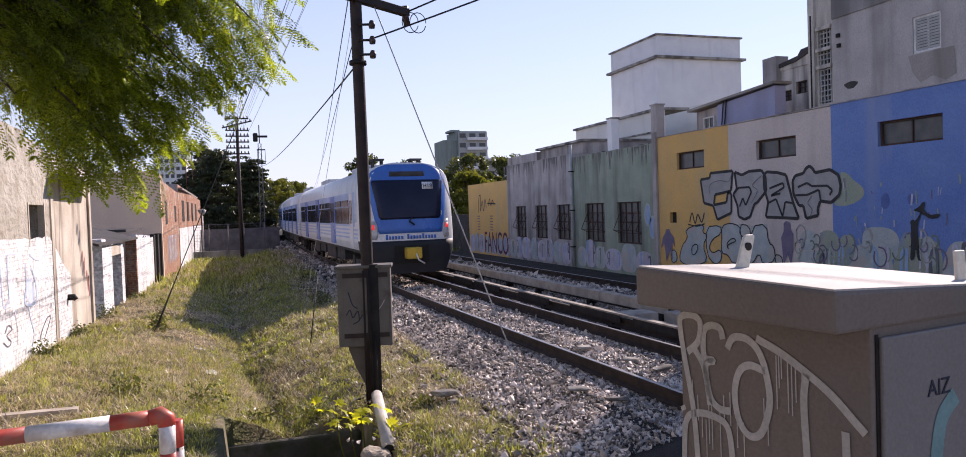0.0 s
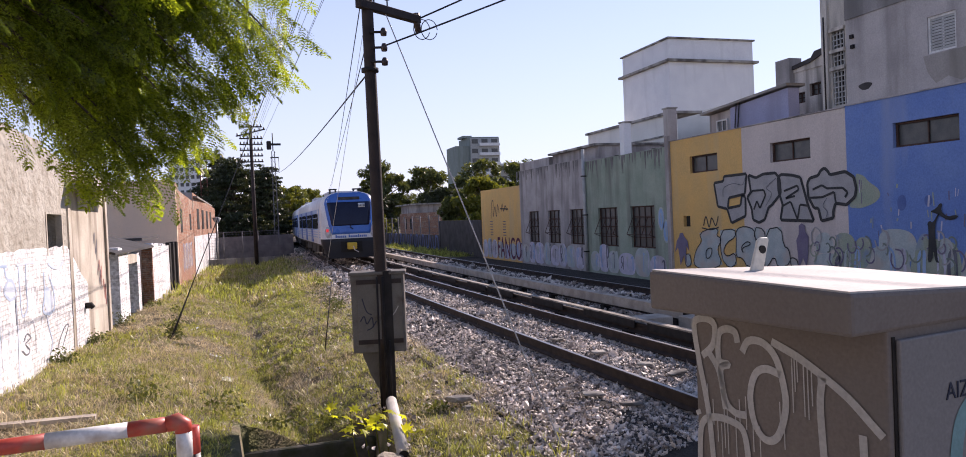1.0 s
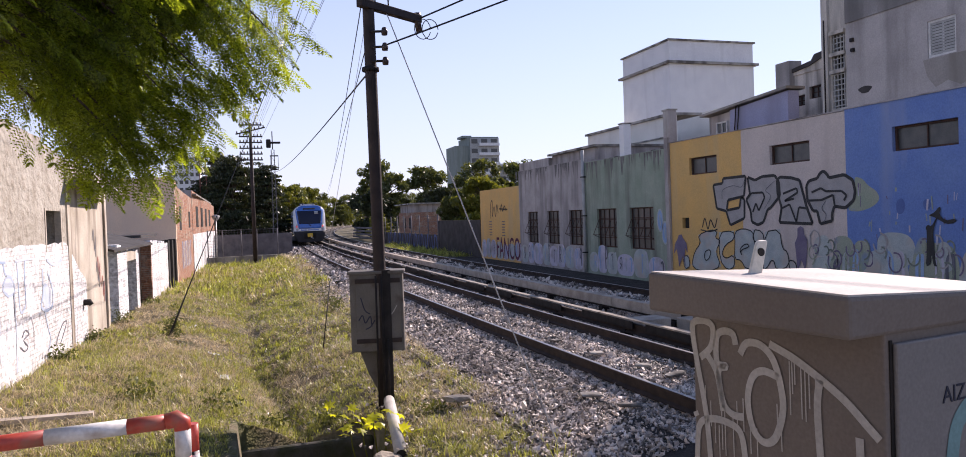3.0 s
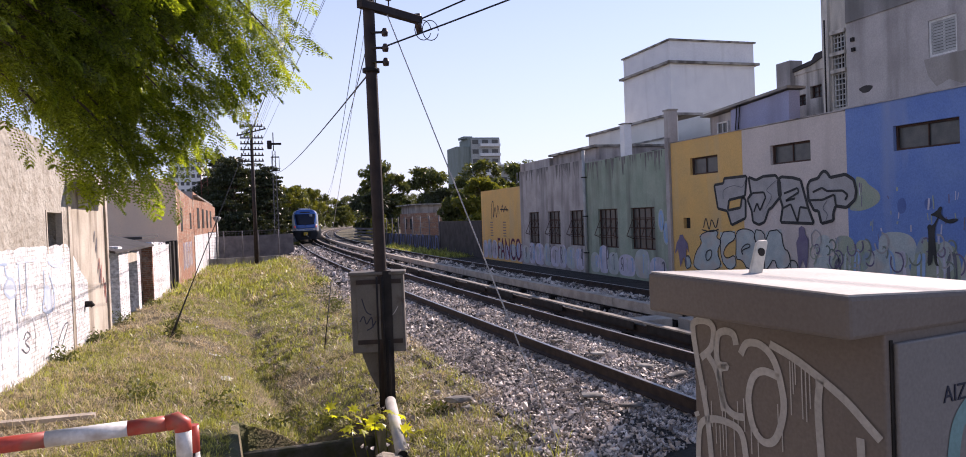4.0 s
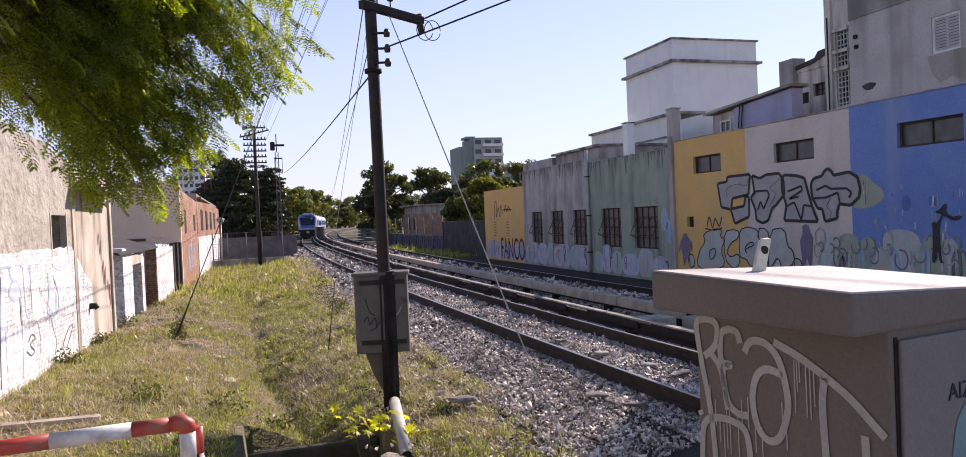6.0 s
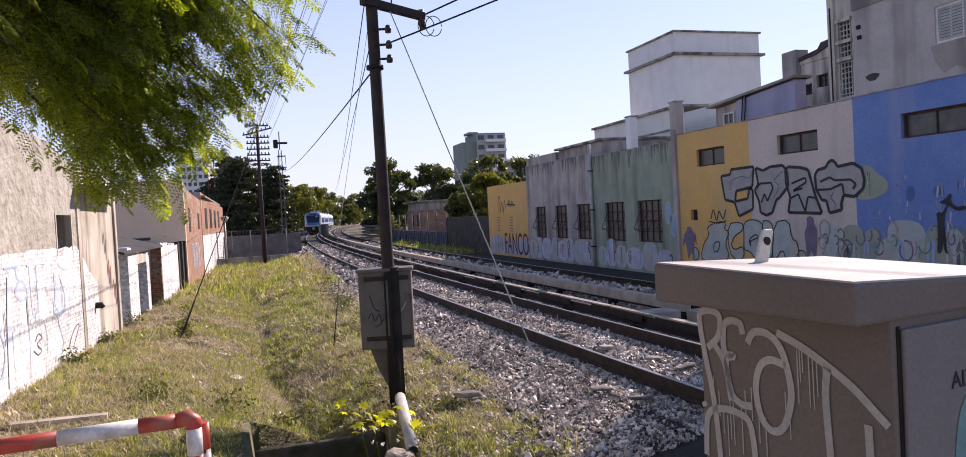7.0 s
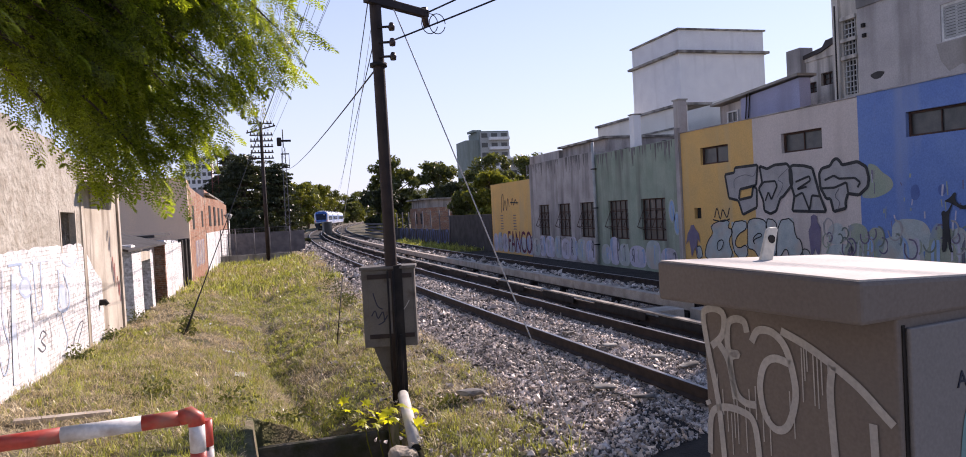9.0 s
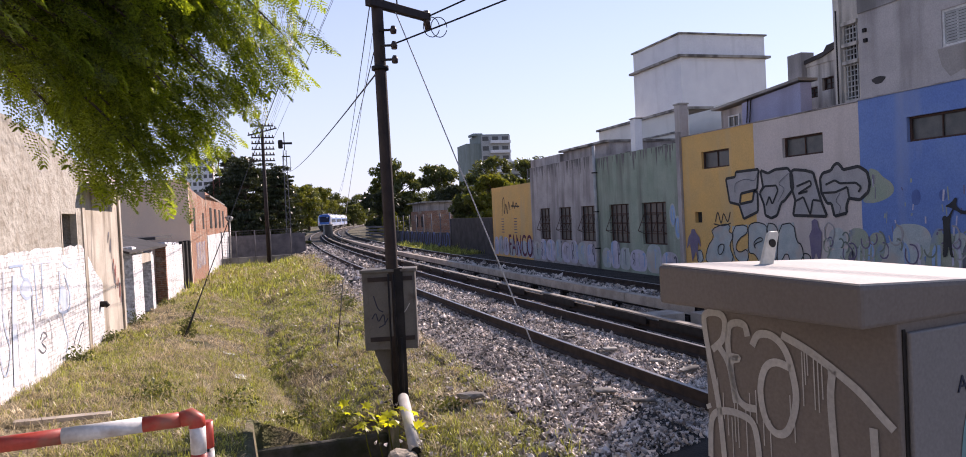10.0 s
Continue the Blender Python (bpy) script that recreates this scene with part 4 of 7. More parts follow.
low_house = thing("white_house", "low white rooftop house with a deep open veranda", "house")
bm = bmesh.new()
pierced(bm, "x", 20.0, 0.25, 31.0, 40.2, 4.0, 6.95, [])
part("wall", bm, M["cream"], low_house)
one("roof", M["concrete"], low_house, 19.85, 21.6, 30.9, 40.3, 6.95, 7.07)
one("rear_wall", M["cream"], low_house, 24.0, 24.2, 31.0, 48.0, 4.0, 7.6)
one("ledge", M["concrete"], low_house, 19.9, 19.996, 31.0, 40.2, 5.9, 5.97)
one("end_wall", M["white"], low_house, 20.25, 25.4, 40.0, 40.2, 4.0, 6.95)
for y, top in ((27.35, 6.0), (23.95, 6.07)):
    c = thing("chimney_pillar", "square weathered white roof pillar", "pillar", group="pillars on the workshop roof")
    one("shaft", M["greyplaster"] if top > 6.05 else M["white"], c, 15.15, 15.5, y - 0.19, y + 0.19, 4.0, top, bevel=0.02)
    one("cap", M["concrete"], c, 15.12, 15.53, y - 0.22, y + 0.22, top, top + 0.05)
clutter = thing("roof_ridge", "tarred sheet roof with broken tile edging", "roof")
bm = bmesh.new()
prism(bm, [(14.7, 4.4), (19.5, 5.2), (19.5, 5.28), (14.7, 4.48)], 23.0, 29.0, lambda u, v, w: Vector((u, w, v)))
part("sheet", bm, M["tar"], clutter)
rnd = random.Random(9)
for i in range(26):
    y = 23.1 + 0.225 * i
    bm = bmesh.new()
    box(bm, 14.9, 15.15, y, y + 0.2, 4.42, 4.56 + rnd.uniform(0, 0.12))
    part("ridge_tile", bm, M["tar"], clutter)
annex = thing("rooftop_annex", "dark grey flat-roofed block behind the workshop parapet", "building")
one("wall", M["greyplaster"], annex, 15.0, 20.0, 34.7, 38.9, 4.0, 5.25)
one("upper_wall", M["greyplaster"], annex, 15.2, 20.0, 29.6, 34.7, 4.0, 5.3)
one("coping", M["concrete"], annex, 14.95, 20.05, 29.5, 34.75, 5.3, 5.4)
pipe = thing("downpipe", "pale metal downpipe fixed to the workshop wall", "pipe")
bm = bmesh.new()
tube(bm, [(14.2, 29.15, -0.25), (14.2, 29.15, 5.1)], 0.07, 10)
part("tube", bm, M["paleslat"], pipe)
for z in (0.6, 2.2, 3.9):
    one("clamp", M["dark"], pipe, 14.1, 14.3, 29.06, 29.24, z, z + 0.05)
pil = thing("buttress", "grey plaster buttress between the painted walls", "buttress")
one("shaft", M["greyplaster"], pil, 14.2, 14.298, 22.4, 22.62, -0.3, 4.9)
shed = thing("rooftop_shed", "lavender plastered rooftop shed with a sloping sheet roof", "shed")
bm = bmesh.new()
prism(bm, [(18.0, 4.2), (20.75, 4.2), (20.75, 5.62), (18.0, 5.82)], 15.6, 16.0, lambda u, v, w: Vector((w, u, v)))
part("wall", bm, M["lavender"], shed)
bm = bmesh.new()
prism(bm, [(20.75, 4.2), (22.1, 4.2), (22.1, 5.55), (20.75, 5.62)], 15.75, 16.0, lambda u, v, w: Vector((w, u, v)))
part("window_wall", bm, M["greyplaster"], shed)
bm = bmesh.new()
prism(bm, [(17.9, 5.86), (22.25, 5.58), (22.25, 5.66), (17.9, 5.94)], 15.45, 16.15, lambda u, v, w: Vector((w, u, v)))
part("roof", bm, M["tin"], shed, "sloping corrugated sheet roof")
wall_window(shed, 21.05, 21.65, 4.8, 5.32, 2, 1, x=15.6, mat="paleframe")
for y in (20.5, 20.35):
    bm = bmesh.new()
    tube(bm, [(15.55, y, 4.7), (15.55, y - 0.15, 5.75)], 0.02, 6)
    part("stay", bm, M["dark"], shed)
stain = thing("stained_building", "rain-streaked plaster building with a broken parapet", "building")
bm = bmesh.new()
pierced(bm, "x", 17.4, 0.3, 16.4, 20.3, 4.2, 6.62, [(18.6, 19.1, 5.75, 6.15), (19.3, 19.85, 5.6, 5.95)])
part("wall", bm, M["stained"], stain)
for h in ((18.6, 19.1, 5.75, 6.15), (19.3, 19.85, 5.6, 5.95)):
    wall_window(stain, *h, 2, 2, x=17.4)
one("corner_pier", M["darkrender"], stain, 17.2, 17.7, 19.75, 20.4, 4.2, 7.12)
bm = bmesh.new()
prism(bm, [(16.4, 6.62), (19.75, 6.62), (19.75, 6.72), (19.0, 6.8), (18.3, 7.0), (17.4, 7.12), (16.4, 7.2)], 17.36, 17.7, lambda u, v, w: Vector((w, u, v)))
part("parapet", bm, M["stained"], stain, "sloping rain-stained parapet")
bm = bmesh.new()
prism(bm, [(16.4, 7.2), (17.4, 7.12), (18.3, 7.0), (19.0, 6.8), (19.75, 6.72), (19.75, 6.84), (18.9, 6.95), (18.75, 7.12), (17.8, 7.2), (17.7, 7.36), (16.4, 7.42)], 17.30, 17.72, lambda u, v, w: Vector((w, u, v)))
part("coping", bm, M["tar"], stain, "dark broken coping")
one("sheet_canopy", M["dark"], stain, 16.2, 17.4, 17.1, 19.8, 4.98, 5.04)
tall = thing("tall_building", "tall grey cement-rendered building rising over the blue wall", "building")
bm = bmesh.new()
pierced(bm, "x", 14.42, 0.3, 2.0, 14.55, 4.71, 7.9, [(11.6, 12.28, 5.5, 6.3)])
part("wall", bm, M["render"], tall)
one("side_wall", M["render"], tall, 14.72, 19.0, 14.4, 14.55, 4.3, 7.9)
bm = bmesh.new()
pierced(bm, "x", 14.75, 0.25, 14.55, 15.72, 4.3, 8.3, [(14.92, 15.36, 4.85, 6.75)])
part("stair_wall", bm, M["stained"], tall, "streaked stairwell wall")
one("stair_end", M["stained"], tall, 15.0, 19.0, 15.52, 15.72, 4.3, 8.3)
grille = one("grille_back", M["inside"], tall, 14.9, 14.95, 14.95, 15.38, 4.85, 6.75, label="tall barred stairwell opening")
for i in range(4):
    one("bar", M["paleslat"], grille, 14.78, 14.81, 14.98 + 0.11 * i, 15.01 + 0.11 * i, 4.85, 6.75)
for i in range(14):
    one("crossbar", M["paleslat"], grille, 14.77, 14.8, 14.95, 15.38, 4.9 + 0.135 * i, 4.925 + 0.135 * i)
bm = bmesh.new()
pierced(bm, "x", 14.39, 0.03, 2.0, 14.55, 6.84, 7.9, [])
part("upper_band", bm, M["darkrender"], tall, "darker weathered upper band")
one("pilaster", M["stained"], tall, 14.66, 14.75, 15.42, 15.5, 4.3, 8.3)
for z in (5.75, 6.2, 6.75):
    one("slab_edge", M["stained"], tall, 14.68, 14.75, 14.9, 15.4, z, z + 0.09)
bm = bmesh.new()
bm.faces.new([bm.verts.new((14.414, y, z)) for y, z in ((12.4, 5.48), (11.3, 5.48), (11.25, 4.9), (11.5, 4.8), (11.8, 4.95), (12.1, 4.84), (12.3, 5.1))])
part("damp_patch", bm, M["damp"], tall, "damp stained plaster round the window")
bm = bmesh.new()
tube(bm, [(14.7, 15.55, 4.6), (14.7, 15.55, 7.2)], 0.035, 8)
part("drainpipe", bm, M["dark"], tall)
w = wall_window(tall, 11.6, 12.28, 5.5, 6.3, 2, 1, x=14.42, mat="paleframe", deep=0.06)
for i in range(11):
    one("slat", M["paleslat"], w, 14.465, 14.478, 11.65, 12.23, 5.56 + 0.064 * i, 5.61 + 0.064 * i)
bm = bmesh.new()
bm.faces.new([bm.verts.new((14.416, 14.0 + 0.2 * math.cos(a) * (1 + 0.2 * math.sin(3 * a)), 5.12 + 0.09 * math.sin(a))) for a in np.linspace(0, 5.8, 12)])
part("patch", bm, M["tar"], tall, "dark repair patch")
for y, z in ((14.3, 6.35), (14.28, 6.1)):
    one("vent", M["dark"], tall, 14.36, 14.42, y, y + 0.09, z, z + 0.09)

# ---- foreground: platform edge, control cabinet, rail, culvert ----
M.update(
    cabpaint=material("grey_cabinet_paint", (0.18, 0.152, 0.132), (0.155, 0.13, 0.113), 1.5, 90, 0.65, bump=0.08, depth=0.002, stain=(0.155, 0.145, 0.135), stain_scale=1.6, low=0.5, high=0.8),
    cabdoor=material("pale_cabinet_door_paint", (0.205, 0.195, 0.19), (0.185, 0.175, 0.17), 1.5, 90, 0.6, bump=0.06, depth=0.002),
    cabtop_sunlit=material("sunlit_roof_dust", (0.52, 0.49, 0.45), (0.47, 0.44, 0.405), 2, 60, 0.8, bump=0.1, depth=0.003, stain=(0.5, 0.465, 0.43), stain_scale=3, low=0.5, high=0.8),
    whitespray=material("pale_spray_paint", (0.47, 0.45, 0.42), (0.40, 0.385, 0.36), 5, 70, 0.7, bump=0.05),
    tealspray=material("teal_spray_paint", (0.16, 0.29, 0.30), None, 5, 70, 0.7, bump=0.05),
    ivory=material("ivory_enamel", (0.72, 0.66, 0.54), (0.66, 0.60, 0.49), 5, 50, 0.5, bump=0.05),
    railred=material("red_barrier_paint", (0.56, 0.075, 0.045), (0.48, 0.065, 0.04), 5, 60, 0.45, bump=0.1, depth=0.002, stain=(0.36, 0.13, 0.08), stain_scale=8, low=0.55, high=0.7, spec=0.5),
    railwhite=material("white_barrier_paint", (0.78, 0.76, 0.72), (0.7, 0.68, 0.64), 5, 60, 0.45, bump=0.1, depth=0.002, stain=(0.45, 0.38, 0.32), stain_scale=8, low=0.55, high=0.75, spec=0.5),
    galv=material("weathered_pipe", (0.50, 0.48, 0.45), (0.40, 0.385, 0.36), 4, 50, 0.7, 0.2, bump=0.2),
)
# dirty concrete, darkened further to put the pit's shade into the colour
M["culvert_shade"] = material("shaded_dirty_concrete", (0.12, 0.11, 0.095), (0.07, 0.068, 0.055), 2.5, 25, 0.95, bump=0.6, depth=0.02, stain=(0.05, 0.055, 0.03), stain_scale=3)
plat = thing("platform_slab", "concrete crossing platform beside the tracks", "platform", kind="structure")
one("slab", M["concrete"], plat, -1.9, 3.3, -8.0, 3.4, 0.55, 0.72)
one("footing", M["concrete"], plat, -1.8, 3.2, -8.0, 3.3, -1.9, 0.55)

TURN = math.degrees(math.atan2(0.12, 0.85))
CAB = pose(1.57, 1.60, 0.72, 0, 0, TURN)
cabinet = thing("control_cabinet", "grey railway control cabinet with an overhanging roof and sprayed letters", "cabinet")
cabinet.matrix_basis = CAB
one("body", M["cabpaint"], cabinet, 0.16, 0.88, 0.012, 0.80, 0.0, 1.31, bevel=0.008)
bm = bmesh.new()
b = box(bm, 0.0, 0.92, 0.0, 0.86, 1.298, 1.42)
for v in b[4:]:
    v.co.z += -0.05 * v.co.x + 0.022 * v.co.y / 0.86
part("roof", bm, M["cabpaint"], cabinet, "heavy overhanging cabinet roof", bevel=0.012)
# pale top sheet: dust, plus the sun's brightness put into its colour
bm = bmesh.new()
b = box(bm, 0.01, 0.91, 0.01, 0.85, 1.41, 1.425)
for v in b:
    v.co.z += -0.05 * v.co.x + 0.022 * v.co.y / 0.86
part("roof_top", bm, M["cabtop_sunlit"], cabinet, "dusty cabinet roof top with sunlight put into its pale colour")
one("door", M["cabdoor"], cabinet, 0.192, 0.87, -0.006, 0.011, 0.04, 1.272, label="pale grey cabinet door", bevel=0.006)
one("door_gap", M["dark"], cabinet, 0.178, 0.19, 0.008, 0.0125, 0.04, 1.28)
bm = bmesh.new()
prism(bm, [(0.0, 0.0), (0.052, 0.0), (0.052, 0.10), (0.044, 0.108), (0.008, 0.108), (0.0, 0.10)], 0.0, 0.014, lambda u, v, w: Vector((0.35 + 1.25 * u * (1 - 1.2 * v) + 0.75 * v, 0.69 + w + 0.3 * v, 1.415 + 1.2 * v)))
lug = part("lifting_lug", bm, M["ivory"], cabinet, "ivory lifting lug with an eye", bevel=0.004)
bm = bmesh.new()
tube(bm, [(0.433, 0.706, 1.50), (0.433, 0.735, 1.50)], 0.016, 14)
part("eye", bm, M["dark"], lug)
bm = bmesh.new()
prism(bm, [(0.0, 0.0), (0.052, 0.0), (0.052, 0.10), (0.0, 0.10)], 0.0, 0.014, lambda u, v, w: Vector((0.74 + u + 0.25 * v, 0.10 + w + 0.2 * v, 1.385 + v)))
part("lifting_lug", bm, M["ivory"], cabinet, "ivory lifting lug with an eye", bevel=0.004)
STROKES = [
    [(0.716, 0.70), (0.735, 0.906), (0.776, 1.096), (0.796, 1.211), (0.786, 1.247), (0.728, 1.258), (0.689, 1.236), (0.70, 1.166), (0.758, 1.116)],
    [(0.718, 1.129), (0.673, 1.068), (0.648, 0.937)],
    [(0.578, 1.189), (0.591, 1.226), (0.635, 1.231), (0.67, 1.204), (0.671, 1.113), (0.626, 1.104), (0.665, 1.08), (0.646, 0.971), (0.603, 0.936), (0.552, 0.937)],
    [(0.558, 1.159), (0.527, 1.202), (0.466, 1.205), (0.414, 1.166), (0.385, 1.089), (0.376, 0.999), (0.412, 0.898), (0.465, 0.873), (0.511, 0.915), (0.528, 1.008), (0.504, 1.087), (0.456, 1.117), (0.391, 1.108)],
    [(0.426, 1.214), (0.326, 1.18), (0.224, 1.13), (0.139, 1.08), (0.07, 1.023), (0.03, 0.99)],
    [(0.229, 1.129), (0.241, 1.03), (0.229, 0.80)],
    [(0.79, 0.70), (0.775, 0.849), (0.712, 0.894), (0.619, 0.899), (0.562, 0.869), (0.543, 0.74)],
    [(0.096, 0.98), (0.092, 0.85)],
    [(0.793, 0.904), (0.785, 0.888)],
]
for s in STROKES:
    bm = bmesh.new()
    ribbon(bm, curve_through(s, 8), 0.027, lambda u, v: Vector((0.156, u, v)))
    part("spray_stroke", bm, M["whitespray"], cabinet, "pale dripping spray stroke")
rnd = random.Random(6)
for u in (0.735, 0.71, 0.67, 0.655, 0.64, 0.60, 0.55, 0.52, 0.49, 0.40, 0.385, 0.345, 0.335, 0.325, 0.30, 0.285, 0.27, 0.69, 0.58, 0.245):
    v = 1.17 if u < 0.35 else rnd.uniform(0.88, 1.05)
    v -= 0.3 * max(0, 0.33 - u)
    bm = bmesh.new()
    ribbon(bm, [(u, v), (u - 0.001, v - rnd.uniform(0.06, 0.2))], 0.0045, lambda a, c: Vector((0.1555, a, c)))
    part("paint_drip", bm, M["whitespray"], cabinet)
txt = bpy.data.curves.new("lettering", "FONT")
txt.body, txt.size, txt.extrude = "AIZ", 0.072, 0.001
txt.materials.append(M["ink"])
t = new("lettering", txt)
t.matrix_basis = pose(0.39, -0.008, 1.072, 90, 0, 0)
t.parent = cabinet
bm = bmesh.new()
ribbon(bm, curve_through([(0.53, 1.06), (0.46, 1.0), (0.43, 0.9), (0.42, 0.8)], 6), 0.06, lambda u, v: Vector((u, -0.008, v)))
part("spray_stroke", bm, M["tealspray"], cabinet, "teal spray stroke")

barrier = thing("barrier_rail", "red and white banded tubular barrier rail", "barrier")
p0, p1 = Vector((-1.85, 3.29, 1.56)), Vector((-0.34, 3.32, 1.585))
cuts = [0.0, 0.30, 0.50, 0.706, 0.903, 1.0]
for i in range(5):
    bm = bmesh.new()
    tube(bm, [p0.lerp(p1, cuts[i]), p0.lerp(p1, cuts[i + 1])], 0.032, 14)
    part("rail_band", bm, M["railwhite"] if i % 2 else M["railred"], barrier)
bm = bmesh.new()
tube(bm, [p1, (-0.30, 3.32, 1.592), (-0.278, 3.318, 1.575), (-0.276, 3.315, 1.545)], [0.033, 0.037, 0.037, 0.034], 14)
part("elbow", bm, M["railred"], barrier, "scuffed red elbow joint")
z = 1.55
for i in range(7):
    bm = bmesh.new()
    tube(bm, [(-0.276, 3.315, z), (-0.276, 3.315, z - 0.115)], 0.033, 14)
    part("post_band", bm, M["railred"] if i % 2 else M["railwhite"], barrier)
    bm = bmesh.new()
    tube(bm, [(-0.243, 3.38, z), (-0.243, 3.38, z - 0.13)], 0.026, 12)
    part("brace_band", bm, M["railred"] if i < 1 or i % 2 == 0 else M["railwhite"], barrier)
    z -= 0.115
plank = thing("timber_plank", "short weathered pale timber plank", "plank")
bm = bmesh.new()
box(bm, -0.55, 0.55, -0.06, 0.06, 0, 0.05)
part("board", bm, M["board"], plank)
plank.matrix_basis = pose(-2.5, 10.6, land(-2.5, 10.6) + 0.06, 3, 2, 4)
culvert = thing("culvert_headwall", "dirty concrete culvert headwall at the end of the ditch, coloured dark for its shade", "culvert", kind="structure")
one("face", M["culvert_shade"], culvert, -0.3, 1.8, 11.34, 11.47, -2.0, -0.96, bevel=0.05)
one("wing_wall", M["culvert_shade"], culvert, -0.45, -0.3, 7.0, 11.3, -2.0, -1.35, bevel=0.03)
one("wing_wall", M["culvert_shade"], culvert, 1.85, 2.0, 7.0, 11.3, -2.0, -1.1, bevel=0.03)


# ---- poles, wires and signals ----
M.update(
    polewood=material("tarred_pole", (0.045, 0.032, 0.028), (0.028, 0.021, 0.02), 4, 50, 0.75, bump=0.4, depth=0.01, stain=(0.10, 0.07, 0.055), stain_scale=3, streak=True, low=0.58, high=0.75),
    boxpaint=material("grey_relay_box_paint", (0.16, 0.148, 0.132), (0.13, 0.12, 0.108), 3, 60, 0.75, bump=0.1, depth=0.003, stain=(0.10, 0.08, 0.065), stain_scale=5, low=0.55, high=0.72),
    wire=material("black_wire", (0.03, 0.03, 0.032), None, 3, 20, 0.6, bump=0),
    greywire=material("galvanised_wire", (0.5, 0.48, 0.46), None, 3, 20, 0.5, 0.5, bump=0),
    porcelain=material("brown_insulator", (0.06, 0.04, 0.035), None, 6, 40, 0.3, bump=0),
    fencegrey=material("grey_sheet_fence", (0.19, 0.18, 0.19), (0.12, 0.115, 0.125), 2, 30, 0.8, bump=0.1),
    lattice=material("red_lattice_paint", (0.30, 0.12, 0.09), None, 4, 30, 0.7, bump=0.05),
)
pole = thing("utility_pole", "dark tarred utility pole with a short cross-arm", "pole")
bm = bmesh.new()
tube(bm, [(2.02, 11.5, -0.7), (2.015, 11.5, 1.2), (1.99, 11.5, 5.6), (1.98, 11.5, 9.5)], [0.105, 0.10, 0.095, 0.085], 10)
part("shaft", bm, M["polewood"], pole)
one("seam_iron", M["dark"], pole, 2.02, 2.15, 11.36, 11.44, -0.5, 1.6, label="rusty stub iron bolted to the foot")
bm = bmesh.new()
m = Matrix.Translation((1.9, 11.38, 5.74)) @ Matrix.Rotation(math.atan2(0.72, 1.02), 4, "Z")
box(bm, -0.1, 1.3, -0.06, 0.06, -0.06, 0.07, m)
arm = part("cross_arm", bm, M["polewood"], pole, "timber cross-arm", bevel=0.01)
for u, h in ((0.25, 0.3), (0.55, 0.26)):
    bm = bmesh.new()
    p = m @ Vector((u, 0, 0.07))
    tube(bm, [p, p + Vector((0, 0, h * 0.4)), p + Vector((0, 0, h * 0.45)), p + Vector((0, 0, h * 0.75)), p + Vector((0, 0, h))], [0.012, 0.012, 0.05, 0.06, 0.03], 10)
    part("insulator", bm, M["porcelain"], arm)
tip = m @ Vector((1.25, 0, 0))
bm = bmesh.new()
tube(bm, [tip + Vector((-0.02, 0, 0.1)), tip + Vector((0.02, 0, -0.22))], [0.07, 0.05], 10)
part("insulator", bm, M["porcelain"], arm, "pale cable clamp")
for k in range(2):
    bm = bmesh.new()
    c = tip + Vector((0.08 + 0.13 * k, 0, -0.16))
    tube(bm, [c + Vector((0.14 * math.cos(a), 0, 0.17 * math.sin(a))) for a in np.linspace(0, 6.0, 16)], 0.008, 5)
    part("cable_loop", bm, M["wire"], arm)
for z in (5.32, 5.08, 4.86):
    bm = bmesh.new()
    tube(bm, [(2.0, 11.4, z), (2.2, 11.34, z)], [0.02, 0.02], 8)
    b = part("side_bracket", bm, M["dark"], pole)
    bm = bmesh.new()
    tube(bm, [(2.2, 11.34, z - 0.06), (2.2, 11.34, z), (2.2, 11.34, z + 0.06)], [0.045, 0.055, 0.03], 8)
    part("insulator", bm, M["porcelain"], b)
bm = bmesh.new()
tube(bm, [(1.99, 11.5, 4.72), (1.99, 11.5, 4.78)], 0.135, 14)
part("band", bm, M["dark"], pole, "dark iron clamp band")
for z in (8.9, 8.3, 7.7):
    bm = bmesh.new()
    box(bm, 1.98 - 0.75, 1.98 + 0.7, 11.36, 11.44, z - 0.05, z + 0.05)
    a = part("cross_arm", bm, M["polewood"], pole)
    for x in (-0.6, -0.4, -0.2, 0.1, 0.3, 0.5):
        bm = bmesh.new()
        tube(bm, [(1.98 + x, 11.4, z + 0.05), (1.98 + x, 11.4, z + 0.18)], [0.03, 0.035], 8)
        part("insulator", bm, M["porcelain"], a)
relay = thing("relay_box", "dented grey relay box mounted on the pole", "box")
relay.matrix_basis = pose(2.0, 11.63, 0.32, 0, 0, -14)
one("case", M["boxpaint"], relay, -0.43, 0.40, -0.20, 0.20, 0.0, 1.22, bevel=0.012)
one("lid", M["boxpaint"], relay, -0.46, 0.43, -0.235, 0.235, 1.22, 1.27, label="slightly overhanging lid", bevel=0.012)
one("door_plate", M["boxpaint"], relay, -0.34, 0.36, -0.216, -0.201, 0.16, 1.08, bevel=0.006)
for z in (0.14, 1.08):
    one("strap", M["polewood"], relay, -0.34, 0.36, -0.226, -0.2, z, z + 0.07, label="dark steel mounting strap")
